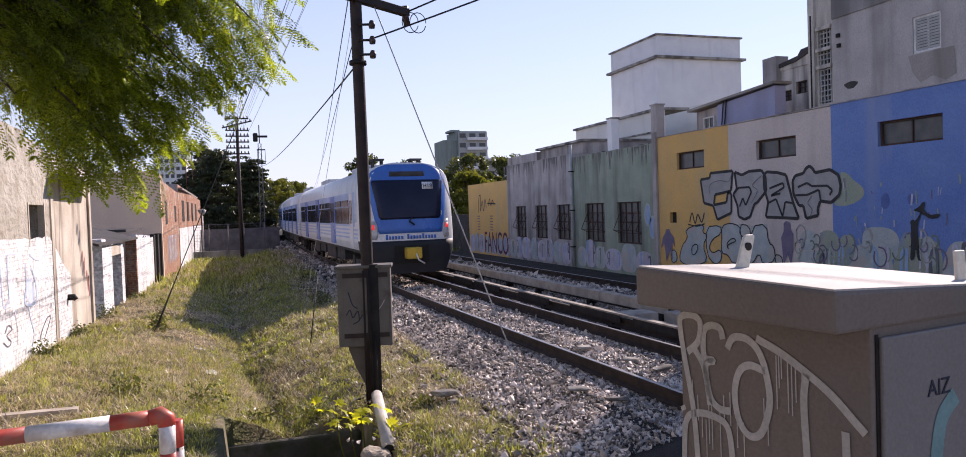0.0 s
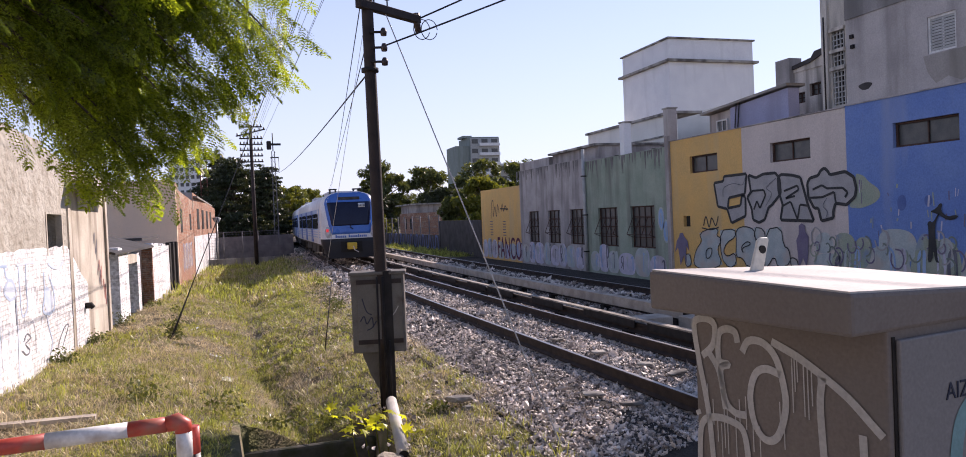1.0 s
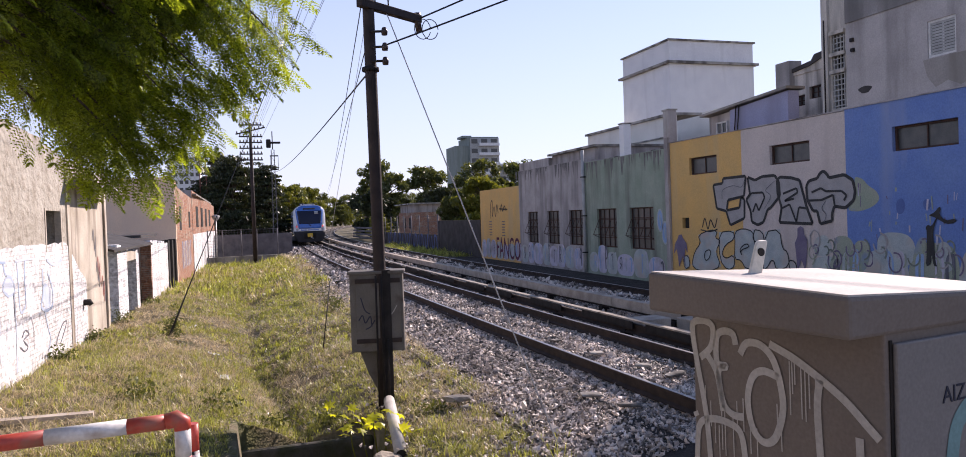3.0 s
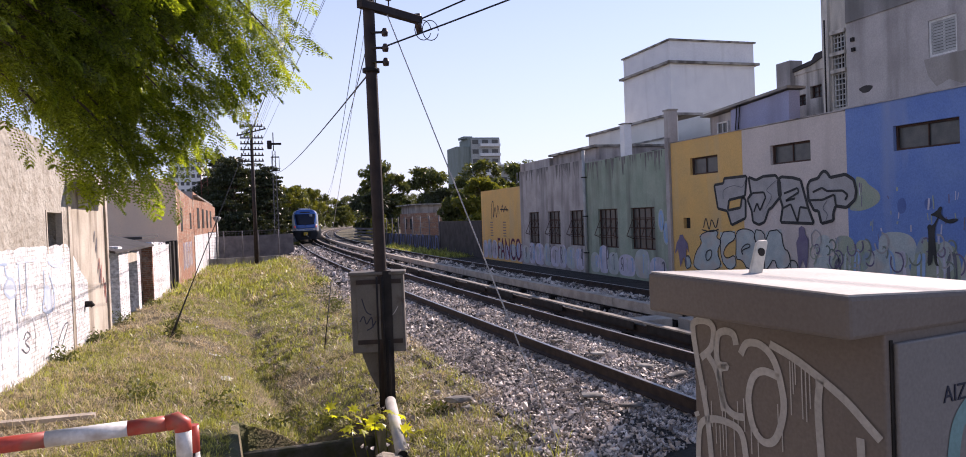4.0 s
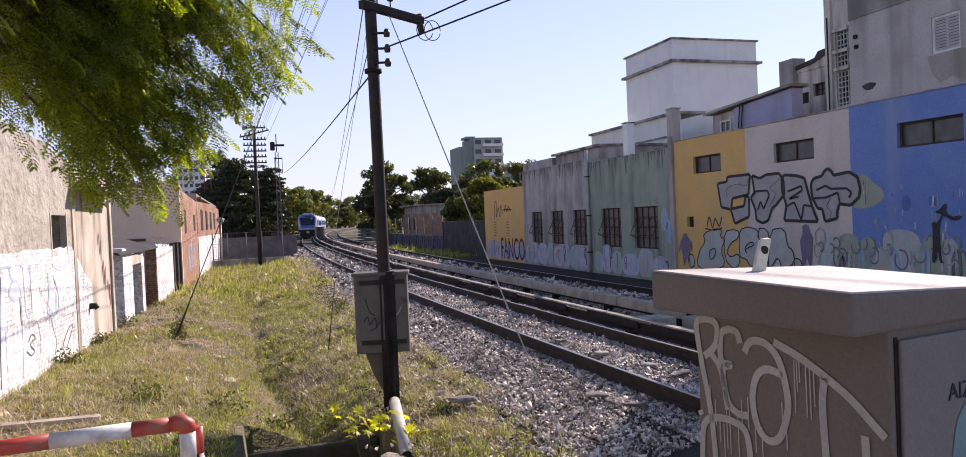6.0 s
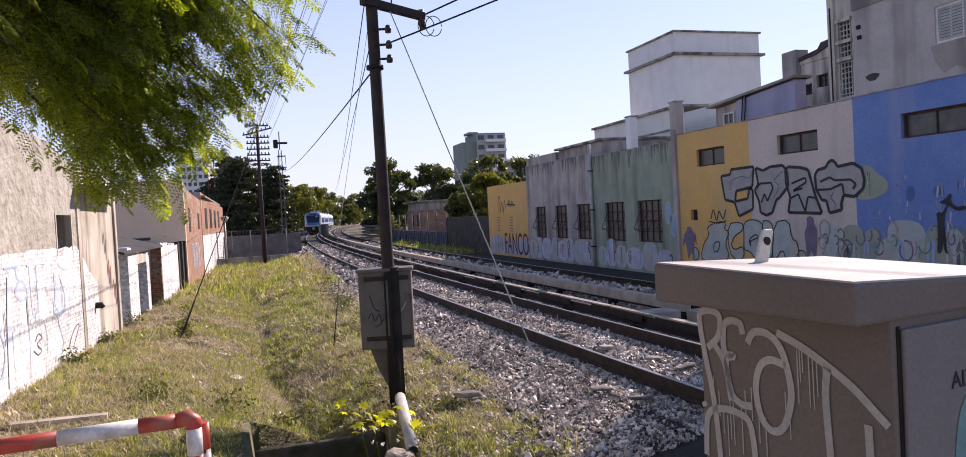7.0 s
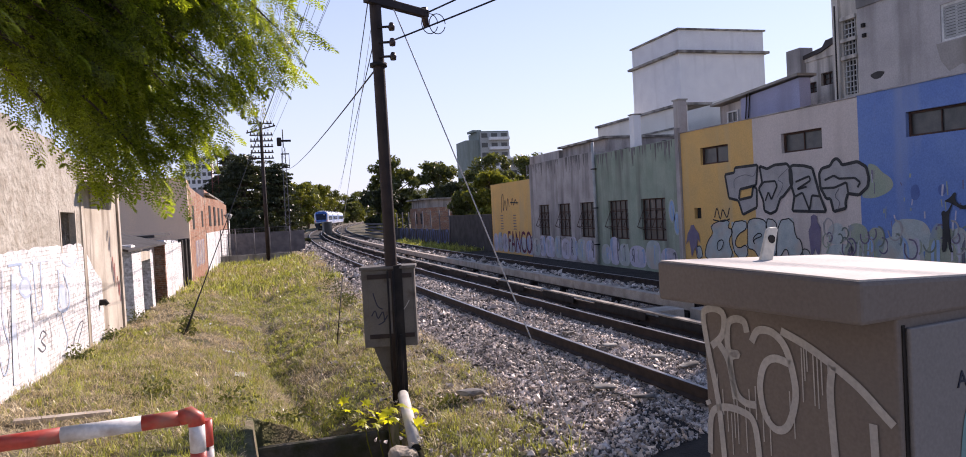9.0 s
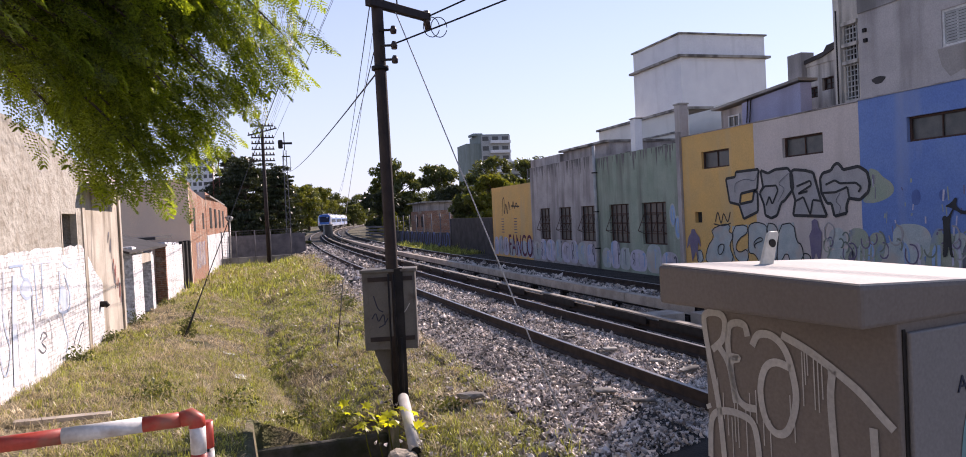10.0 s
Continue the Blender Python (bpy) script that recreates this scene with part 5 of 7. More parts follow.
for s in ([(-0.26, 0.86), (-0.2, 0.66), (-0.12, 0.6)], [(-0.3, 0.5), (-0.24, 0.58), (-0.2, 0.46), (-0.12, 0.56), (-0.1, 0.4)], [(-0.2, 0.36), (-0.12, 0.4), (-0.05, 0.5)]):
    bm = bmesh.new()
    ribbon(bm, curve_through(s, 5), 0.018, lambda u, v: Vector((u, -0.2165, v)))
    part("marker_scrawl", bm, M["ink"], relay)
bm = bmesh.new()
ribbon(bm, curve_through([(0.14, 0.62), (0.2, 0.68), (0.16, 0.54), (0.24, 0.62), (0.3, 0.72)], 5), 0.014, lambda u, v: Vector((u, -0.2165, v)))
part("marker_scrawl", bm, M["whitespray"], relay)
bm = bmesh.new()
prism(bm, [(-0.32, 0.0), (0.02, 0.0), (0.05, -0.72), (-0.02, -0.72), (-0.2, -0.36)], -0.03, 0.03, lambda u, v, w: Vector((u, w, v)))
part("bracket", bm, M["boxpaint"], relay, "tapering steel support bracket")
for x, z0, z1 in ((-0.02, -0.85, 1.2), (0.06, -0.85, 1.2), (0.14, -0.8, 0.2)):
    bm = bmesh.new()
    tube(bm, [(x, -0.31, z0), (x + 0.01, -0.31, z1)], 0.016, 7)
    part("conduit", bm, M["dark"], relay)
fallen = thing("leaning_pipe", "pale weathered pipe leaning against the pole foot", "pipe")
bm = bmesh.new()
tube(bm, [(2.04, 11.25, -0.42), (1.80, 9.2, -0.62)], 0.085, 14)
part("tube", bm, M["galv"], fallen)
bm = bmesh.new()
tube(bm, [(1.805, 9.24, -0.617), (1.799, 9.19, -0.622)], 0.07, 14)
part("bore", bm, M["inside"], fallen)


def wires(label, runs, mat="wire"):
    for a, b, sag, r in runs:
        w = thing("overhead_wire", label, "wire", group="overhead wires")
        bm = bmesh.new()
        a, b = Vector(a), Vector(b)
        tube(bm, [a.lerp(b, i / 14) - Vector((0, 0, sag * 4 * (i / 14) * (1 - i / 14))) for i in range(15)], r, 5, False)
        part("strand", bm, M[mat], w)


P2 = Vector((0.72, 55.5, 0))
rows = [8.9, 8.3, 7.7]
runs = []
for i, z in enumerate(rows):
    for j, x in enumerate((-0.6, -0.4, -0.2, 0.1, 0.3, 0.5)):
        if (i + j) % 2 == 0 or i == 1:
            runs.append(((1.98 + x, 11.4, z + 0.18), (0.72 + x * 1.1, 55.4, 9.4 - 0.42 * (i * 2 + j % 2)), 0.04 + 0.06 * (j % 3), 0.006))
wires("thin black telegraph wire sagging between two poles", runs)
wires("black overhead cable strung from the pole", [
    ((1.95, 11.5, 4.7), (3.02, 75, 7.4), 0.4, 0.014),
    ((2.2, 11.34, 5.1), (14.42, 5.6, 9.6), 0.15, 0.014),
    (tuple(tip), (14.42, 4.6, 10.2), 0.1, 0.015),
    ((1.98, 11.4, 5.3), (12.6, 118, 6.6), 0.3, 0.009),
    ((1.9, 11.4, 5.9), (12.9, 118, 6.6), 0.5, 0.009),
])
wires("pale galvanised guy wire anchored in the ballast", [((2.3, 11.66, 5.72), (3.56, 8.18, -0.5), 0.0, 0.010), ((1.9, 11.5, 5.3), (0.9, 13.1, -0.6), 0.0, 0.004)], "greywire")
vine = thing("guy_wire", "dark guy cable overgrown with dry creeper", "cable")
g0, g1 = Vector((-1.75, 18.4, land(-1.75, 18.4))), Vector((1.6, 22.0, 8.2))
bm = bmesh.new()
tube(bm, [g0.lerp(g1, i / 12) for i in range(13)], [0.03, 0.02] + [0.012] * 11, 6)
part("cable", bm, M["wire"], vine)
thin = thing("marker_rod", "thin dark upright rod in the grass", "rod")
bm = bmesh.new()
tube(bm, [(1.55, 16.6, land(1.55, 16.6) - 0.1), (1.9, 17.6, 1.0)], 0.012, 6)
part("rod", bm, M["dark"], thin)

telegraph = thing("telegraph_pole", "tall dark telegraph pole with stacked cross-arms", "pole")
bm = bmesh.new()
tube(bm, [(0.72, 55.5, -0.8), (0.72, 55.5, 9.65)], [0.15, 0.11], 10)
part("shaft", bm, M["polewood"], telegraph)
for i in range(7):
    z = 9.5 - 0.42 * i
    w = 0.8 if i != 1 else 1.05
    bm = bmesh.new()
    mm = Matrix.Translation((0.72, 55.38, z)) @ Matrix.Rotation(radians(-14 if i == 1 else 0), 4, "Y")
    box(bm, -w, w, -0.04, 0.04, -0.045, 0.045, mm)
    a = part("cross_arm", bm, M["polewood"], telegraph)
    for x in (-0.9, -0.6, -0.3, 0.3, 0.6, 0.9):
        bm = bmesh.new()
        p = mm @ Vector((x * w, 0, 0.04))
        tube(bm, [p, p + Vector((0, 0, 0.15))], [0.04, 0.05], 6)
        part("insulator", bm, M["porcelain"], a)
sem = thing("semaphore_signal", "lattice mast with an old semaphore signal arm", "signal")
for x in (-0.22, 0.22):
    for y in (-0.22, 0.22):
        bm = bmesh.new()
        tube(bm, [(3.0 + x, 75 + y, -0.5), (3.0 + x * 0.6, 75 + y * 0.6, 9.6)], 0.035, 5)
        part("leg", bm, M["fencegrey"], sem)
for i in range(16):
    z = 0.2 + 0.58 * i
    bm = bmesh.new()
    s = 1 if i % 2 else -1
    tube(bm, [(3.0 - 0.2 * s, 74.8, z), (3.0 + 0.2 * s, 74.8, z + 0.58)], 0.02, 4)
    part("brace", bm, M["fencegrey"], sem)
bm = bmesh.new()
box(bm, 2.4, 2.85, 74.7, 75.0, 9.75, 10.6)
part("spectacle", bm, M["dark"], sem, "dark spectacle lamp plate", bevel=0.1)
bm = bmesh.new()
box(bm, 2.8, 3.75, 74.75, 74.8, 10.15, 10.36)
part("signal_arm", bm, M["dark"], sem)
for dz in (7.6, 8.95):
    one("cage_ring", M["dark"], sem, 2.72, 3.5, 74.6, 75.3, dz, dz + 0.06)
for x in (2.74, 3.1, 3.46):
    one("cage_bar", M["dark"], sem, x, x + 0.04, 74.6, 74.64, 7.6, 8.95)
bm = bmesh.new()
tube(bm, [(3.0, 75, 9.6), (3.0, 75, 11.4)], 0.05, 6)
part("finial", bm, M["dark"], sem)

fence = thing("mesh_fence", "wire mesh fence on a low concrete kerb", "fence")
one("kerb", M["concrete"], fence, -2.6, 2.45, 56.3, 56.6, -0.9, 0.05)
for x in (-2.5, -1.5, -0.2, 0.9, 2.35):
    bm = bmesh.new()
    tube(bm, [(x, 56.45, -0.3), (x, 56.45, 2.0)], 0.04, 8)
    part("post", bm, M["fencegrey"], fence)
for z in (0.1, 1.95):
    one("top_rail", M["fencegrey"], fence, -2.5, 2.35, 56.43, 56.47, z, z + 0.04)
for i in range(24):
    one("wire_strand", M["fencegrey"], fence, -2.5 + 0.205 * i, -2.488 + 0.205 * i, 56.44, 56.45, 0.1, 1.95)
for i in range(9):
    one("wire_strand", M["fencegrey"], fence, -2.5, 2.35, 56.44, 56.45, 0.2 + 0.2 * i, 0.212 + 0.2 * i)
for x0, x1, y in ((-2.4, 0.9, 66.0), (0.94, 4.0, 66.2)):
    f = thing("sheet_fence", "pale grey sheet fence panel with spray paint", "fence", group="sheet fence behind the mesh")
    one("sheet", M["fencegrey"], f, x0, x1, y, y + 0.06, -0.7, 1.5)
    for k in range(8):
        x = x0 + (x1 - x0) * (k + 0.5) / 8
        one("rib", M["fencegrey"], f, x - 0.03, x + 0.03, y - 0.03, y, -0.7, 1.5)
lamp = thing("street_lamp", "small round-headed lamp post", "lamp")
bm = bmesh.new()
tube(bm, [(-1.95, 58, -0.6), (-1.95, 58, 2.7)], 0.05, 8)
part("post", bm, M["greywire"], lamp)
bm = bmesh.new()
tube(bm, [(-1.95, 58, 2.7), (-1.95, 58, 2.85), (-1.95, 58, 3.05), (-1.95, 58, 3.15)], [0.1, 0.22, 0.3, 0.08], 10)
part("head", bm, M["paleslat"], lamp)

# ---- beyond the painted walls ----
def end_wall(label, y0, y1, top, mat, posts):
    w = thing("boundary_wall", label, "wall", group="boundary walls past the buildings")
    one("wall", M[mat], w, 14.3, 14.5, y0, y1, -0.4, top)
    for k in range(posts):
        y = y0 + (y1 - y0) * k / max(1, posts - 1)
        bm = bmesh.new()
        tube(bm, [(14.25, y, -0.3), (14.25, y, top + 1.6)], 0.05, 6)
        part("post", bm, M["fencegrey"], w)
    return w


end_wall("dark mouldy boundary wall", 44.32, 54.8, 2.12, "tar", 0)
bw = end_wall("low boundary wall sprayed blue below wire-fence posts", 54.8, 80, 1.0, "tar", 9)
rnd = random.Random(14)
for i in range(9):
    y = 55.4 + 2.3 * i
    bm = bmesh.new()
    ribbon(bm, curve_through([(y, -0.1), (y + 0.2, 0.8), (y + 0.8, 0.9), (y + 0.9, 0.2), (y + 1.5, 0.0), (y + 1.7, 0.9)], 5), 0.22, lambda u, v: Vector((14.29, u, v)))
    part("spray_outline", bm, M["dimblue"], bw)
for i in range(4):
    one("mesh_rail", M["fencegrey"], bw, 14.24, 14.26, 54.8, 80, 1.2 + 0.42 * i, 1.22 + 0.42 * i)
guard = thing("steel_guardrail", "stacked pale steel guardrails beside the track", "guardrail")
for i in range(4):
    one("beam", M["fencegrey"], guard, 14.6 + 0.05 * i, 14.75 + 0.05 * i, 88, 104, 0.0 + 0.4 * i, 0.24 + 0.4 * i)
cabfar = thing("trackside_cabinet", "small grey concrete cabinet between the tracks", "cabinet")
one("body", M["concrete"], cabfar, centre(120) + 1.15, centre(120) + 2.55, 119, 120.5, -0.2, 1.75, bevel=0.04)
one("lid", M["concrete"], cabfar, centre(120) + 1.05, centre(120) + 2.65, 118.9, 120.6, 1.75, 1.85)
redb = thing("red_shed", "low red-brown brick shed among the trees", "shed")
one("wall", M["redbrick"], redb, 18.0, 24.0, 80, 88, -0.3, 3.0)
one("roof", M["concrete"], redb, 17.6, 24.4, 79.6, 88.4, 3.9, 4.05)
one("upper_wall", M["greyplaster"], redb, 18.2, 23.8, 80.2, 87.8, 3.0, 3.9)
for y in (77, 80):
    one("window", M["inside"], redb, 17.97, 18.0, y + 4, y + 5.2, 1.2, 2.4)
whiteb = thing("white_shed", "plain white low building behind the trees", "building")
one("wall", M["white"], whiteb, 29, 37, 98, 106, 0, 6.2)
one("roof", M["concrete"], whiteb, 28.8, 37.2, 97.8, 106.2, 6.2, 6.4)


def apartment(label, x0, x1, y0, y1, top, floors, bays, mat_side, mat_front, first=6.0):
    a = thing("apartment_building", label, "building", group="distant apartment blocks")
    one("block", M[mat_side], a, x0, x1, y0, y1, 0, top)
    one("front_skin", M[mat_front], a, x0 + (x1 - x0) * 0.02, x1, y0 - 0.3, y0, 0, top - 0.4)
    h = (top - first) / floors
    for f in range(floors):
        for b in range(bays):
            x = x0 + (x1 - x0) * (b + 0.18) / bays
            one("window", M["pane"], a, x, x + (x1 - x0) / bays * 0.62, y0 - 0.36, y0 - 0.3, first + f * h + 0.9, first + f * h + 2.3)
        if bays < 4:
            one("balcony", M["white"], a, x0 + (x1 - x0) * 0.3, x1 - 0.2, y0 - 1.6, y0 - 0.36, first + f * h + 0.1, first + f * h + 1.0)
    return a


M["farsea"] = plaster("pale_green_plaster", (0.26, 0.30, 0.28), (0.24, 0.28, 0.26), (0.2, 0.23, 0.21))
ap = apartment("grey-green apartment tower with white balconies", 68.3, 78.0, 220, 232, 27.2, 7, 3, "farsea", "paleslat")
one("step_block", M["farsea"], ap, 64.0, 68.3, 221, 232, 0, 24.5)
one("roof_house", M["farsea"], ap, 67.0, 70, 223, 229, 27.2, 27.9)
ap2 = apartment("low pale apartment block beyond the trees", 78.6, 86, 224, 233, 19.0, 4, 2, "white", "paleslat")
ap3 = apartment("white apartment slab with rows of windows", -26.6, -15, 300, 312, 28.8, 8, 6, "white", "white")
ap4 = apartment("pale tower block with a rooftop tank", -11.0, -6.5, 296, 304, 29.5, 8, 2, "white", "paleslat")
one("roof_tank", M["white"], ap4, -9.6, -7.6, 297, 300, 29.5, 32.0)
mast = thing("lattice_mast", "red-brown lattice radio mast", "mast")
for x in (-0.4, 0.4):
    bm = bmesh.new()
    tube(bm, [(-4.2 + x, 90, -0.5), (-4.2 + x * 0.8, 90, 11.4)], 0.06, 5)
    part("leg", bm, M["lattice"], mast)
for i in range(18):
    z = 0.3 + 0.62 * i
    s = 1 if i % 2 else -1
    bm = bmesh.new()
    tube(bm, [(-4.2 - 0.4 * s, 90, z), (-4.2 + 0.4 * s, 90, z + 0.62)], 0.035, 4)
    part("brace", bm, M["lattice"], mast)
stub = thing("white_trackside_post", "white painted concrete post beside the track", "post")
one("post", M["white"], stub, centre(100) - 2.5, centre(100) - 2.1, 100, 100.4, -0.4, 1.3)


# ---- trees ----
def leafy(name, a, b, through_light, vary=0.4, patch=0.8, gloss=0.25, warmth=(1.9, 1.8, 0.6)):
    m = bpy.data.materials.new(name)
    m.use_nodes = True
    n, l = m.node_tree.nodes, m.node_tree.links
    geo = n.new("ShaderNodeNewGeometry")
    no = n.new("ShaderNodeTexNoise")
    no.inputs["Scale"].default_value = patch
    l.new(geo.outputs["Position"], no.inputs["Vector"])
    mx = n.new("ShaderNodeMix")
    mx.data_type = "RGBA"
    l.new(no.outputs["Fac"], mx.inputs[0])
    mx.inputs[6].default_value, mx.inputs[7].default_value = (*a, 1), (*b, 1)
    mr = n.new("ShaderNodeMapRange")
    mr.inputs["To Min"].default_value, mr.inputs["To Max"].default_value = 1 - vary, 1 + vary
    l.new(geo.outputs["Random Per Island"], mr.inputs["Value"])
    sc = n.new("ShaderNodeVectorMath")
    sc.operation = "SCALE"
    l.new(mx.outputs[2], sc.inputs[0])
    l.new(mr.outputs["Result"], sc.inputs["Scale"])
    bs = n["Principled BSDF"]
    bs.inputs["Roughness"].default_value = 0.34
    bs.inputs["Specular IOR Level"].default_value = gloss
    l.new(sc.outputs[0], bs.inputs["Base Color"])
    tr = n.new("ShaderNodeBsdfTranslucent")
    warm = n.new("ShaderNodeVectorMath")
    warm.operation = "MULTIPLY"
    warm.inputs[1].default_value = warmth
    l.new(sc.outputs[0], warm.inputs[0])
    l.new(warm.outputs[0], tr.inputs["Color"])
    ms = n.new("ShaderNodeMixShader")
    ms.inputs[0].default_value = through_light
    l.new(bs.outputs[0], ms.inputs[1])
    l.new(tr.outputs[0], ms.inputs[2])
    l.new(ms.outputs[0], n["Material Output"].inputs["Surface"])
    return m


M.update(
    leaf=leafy("leaf_green", (0.075, 0.092, 0.034), (0.115, 0.125, 0.048), 0.3),
    leafdark=leafy("conifer_green", (0.035, 0.044, 0.024), (0.06, 0.07, 0.034), 0.15),
    leafyellow=leafy("yellow_green_leaf", (0.16, 0.16, 0.03), (0.11, 0.13, 0.03), 0.35),
    frond=leafy("feathery_leaf", (0.06, 0.088, 0.025), (0.15, 0.185, 0.035), 0.6, 0.5, 1.6, 0.4, (3.4, 3.2, 0.5)),
    bark=material("bark", (0.13, 0.10, 0.075), (0.08, 0.062, 0.05), 3, 25, 0.95, bump=0.8, depth=0.03),
)


def raw_mesh(name, verts, faces, mat, parent=None, kind=""):
    me = bpy.data.meshes.new(name)
    me.from_pydata(verts.reshape(-1, 3).tolist(), [], faces.tolist())
    me.materials.append(mat)
    ob = new(name, me)
    ob.parent = parent
    if kind:
        ob["kind"] = kind
    return ob


def leaf_quads(rng, centres, size):
    """A small rhombic leaf, turned at random, at each centre."""
    n = len(centres)
    a = rng.normal(size=(n, 3))
    a /= np.linalg.norm(a, axis=1)[:, None]
    b = np.cross(a, rng.normal(size=(n, 3)))
    b /= np.linalg.norm(b, axis=1)[:, None]
    s = (size * rng.uniform(0.6, 1.4, n))[:, None]
    v = np.stack([centres - a * s, centres + b * s * 0.45, centres + a * s, centres - b * s * 0.45], 1)
    return v, np.arange(n * 4).reshape(n, 4)


def tree(label, x, y, height, radius, mat, seed, leaf=0.28, clumps=46, per=150, bottom=0.3, layers=False, category="tree"):
    rng = np.random.default_rng(seed)
    t = thing("tree", label, category, group="trees along the line")
    base = Vector((x, y, -0.6))
    bm = bmesh.new()
    top = base + Vector((rng.normal() * 0.3, rng.normal() * 0.3, height * 0.86))
    tube(bm, [base, base.lerp(top, 0.4) + Vector((0.15, 0, 0)), top], [0.035 * height, 0.024 * height, 0.006 * height], 8)
    cs = []
    for i in range(clumps):
        h = bottom + (1 - bottom) * rng.uniform() ** 0.8
        a = rng.uniform(0, 2 * math.pi)
        if layers:
            h = bottom + (1 - bottom) * (round((h - bottom) / (1 - bottom) * 9) / 9) + rng.normal() * 0.035
            reach = radius * (1.08 - h) / (1.08 - bottom) * rng.uniform(0.15, 1.15) + 0.4
        else:
            reach = radius * math.sqrt(max(0.08, 1 - ((h - 0.5) / 0.54) ** 2)) * rng.uniform(0.3, 1.05)
        c = base + Vector((reach * math.cos(a), reach * math.sin(a), height * h))
        cs.append((c, rng.uniform(0.16, 0.32) * radius))
        if i % 2 == 0:
            k = base.lerp(top, min(0.95, h * 0.8))
            tube(bm, [k, k.lerp(c, 0.5) + Vector((0, 0, 0.15)), c], [0.012 * height, 0.008 * height, 0.003 * height], 5, False)
    part("trunk", bm, M["bark"], t)
    pts = []
    for c, r in cs:
        d = rng.normal(size=(per, 3))
        d /= np.linalg.norm(d, axis=1)[:, None]
        d *= (r * rng.uniform(0.3, 1.0, per) ** 0.5)[:, None]
        if layers:
            d[:, 2] *= 0.2
            d[:, :2] *= 1.55
        else:
            d[:, 2] *= 0.75
        pts.append(np.array(c) + d)
    v, f = leaf_quads(rng, np.concatenate(pts), leaf)
    raw_mesh("crown", v, f, mat, t, "stuff")
    return t


for x, y, h, r, s in ((-1.2, 86, 10.0, 3.4, 1), (1.0, 92, 9.4, 3.3, 2), (-3.6, 92, 9.2, 3.2, 3), (2.6, 106, 8.8, 2.6, 4), (-3.2, 99, 11.4, 2.3, 5), (2.5, 84, 8.6, 2.4, 6), (3.2, 97, 8.2, 2.3, 7)):
    tree("dark spreading conifer with layered boughs", x, y, h, r, M["leafdark"], s, 0.16, 110, 150, 0.12, True)
for x, y, h, r, s, m in ((3.8, 150, 11.5, 4.0, 11, "leafyellow"), (3.4, 132, 9.5, 3.2, 12, "leaf"), (12.0, 215, 13.0, 5.0, 13, "leafyellow"), (16.5, 250, 14.5, 5.5, 14, "leaf"), (24, 290, 15.5, 6, 15, "leafyellow"), (32, 330, 15.0, 7, 16, "leaf"), (40, 372, 15, 7, 17, "leafyellow"), (50, 380, 15, 8, 18, "leaf"), (64, 385, 16, 8, 19, "leaf"), (78, 390, 16, 8, 20, "leafyellow"), (8, 430, 17, 9, 51, "leaf"), (22, 430, 16, 8, 52, "leaf"), (36, 440, 17, 9, 53, "leafyellow"), (95, 430, 17, 9, 54, "leaf"), (112, 430, 17, 9, 55, "leaf"), (43.0, 345, 9, 5, 56, "leaf"), (46.5, 356, 10, 5, 57, "leafyellow")):
    tree("bushy deciduous tree beside the line", x, y, h, r, M[m], s, 0.34, 60, 140, 0.08)
for x, y, h, r, s, m in ((19.5, 108, 11.0, 4.2, 21, "leaf"), (18.2, 104, 6.8, 2.8, 22, "leafdark"), (27.5, 112, 10.6, 4.0, 23, "leaf"), (32.5, 108, 9.0, 3.6, 24, "leaf"), (24.5, 92, 6.4, 3.2, 25, "leafdark"), (29.0, 88, 7.2, 3.4, 26, "leaf"), (36.5, 112, 11.2, 4.4, 27, "leaf"), (41.0, 108, 10.6, 4.6, 28, "leaf"), (21.0, 72, 5.4, 2.2, 29, "leaf"), (19.6, 60, 5.9, 2.4, 30, "leafyellow"), (20.5, 128, 7.5, 3.4, 31, "leafdark"), (23, 66, 6.2, 2.6, 32, "leaf"), (25, 152, 8.0, 3.6, 33, "leafdark"), (33, 185, 9.0, 4.2, 34, "leaf"), (43, 220, 9.5, 4.6, 35, "leafdark"), (55, 262, 10, 5.5, 36, "leaf")):
    tree("leafy tree behind the boundary wall", x, y, h, r, M[m], s, 0.26, 50, 140, 0.1)
for x, y, h, r, s in ((16.2, 92, 3.2, 1.6, 41), (17.0, 97, 3.6, 1.7, 42), (19, 118, 2.8, 1.8, 43), (22.5, 138, 3.0, 2.0, 44)):
    tree("yellow-green shrub by the boundary wall", x, y, h, r, M["leafyellow"], s, 0.16, 30, 120, 0.12, category="shrub")
for i in range(5):
    tree("dark low shrub under the conifers", -2.6 + 1.15 * i, 79 + 1.5 * (i % 3), 3.4 + 0.5 * (i % 2), 1.5, M["leafdark"], 60 + i, 0.18, 30, 110, 0.05, category="shrub")
for i, (x, y) in enumerate(((3.6, 96), (4.6, 112), (5.6, 122))):
    tree("sunlit low bush on the track verge", x - 1.0, y, 2.6, 1.2, M["leaf"], 80 + i, 0.14, 26, 110, 0.05, category="shrub")


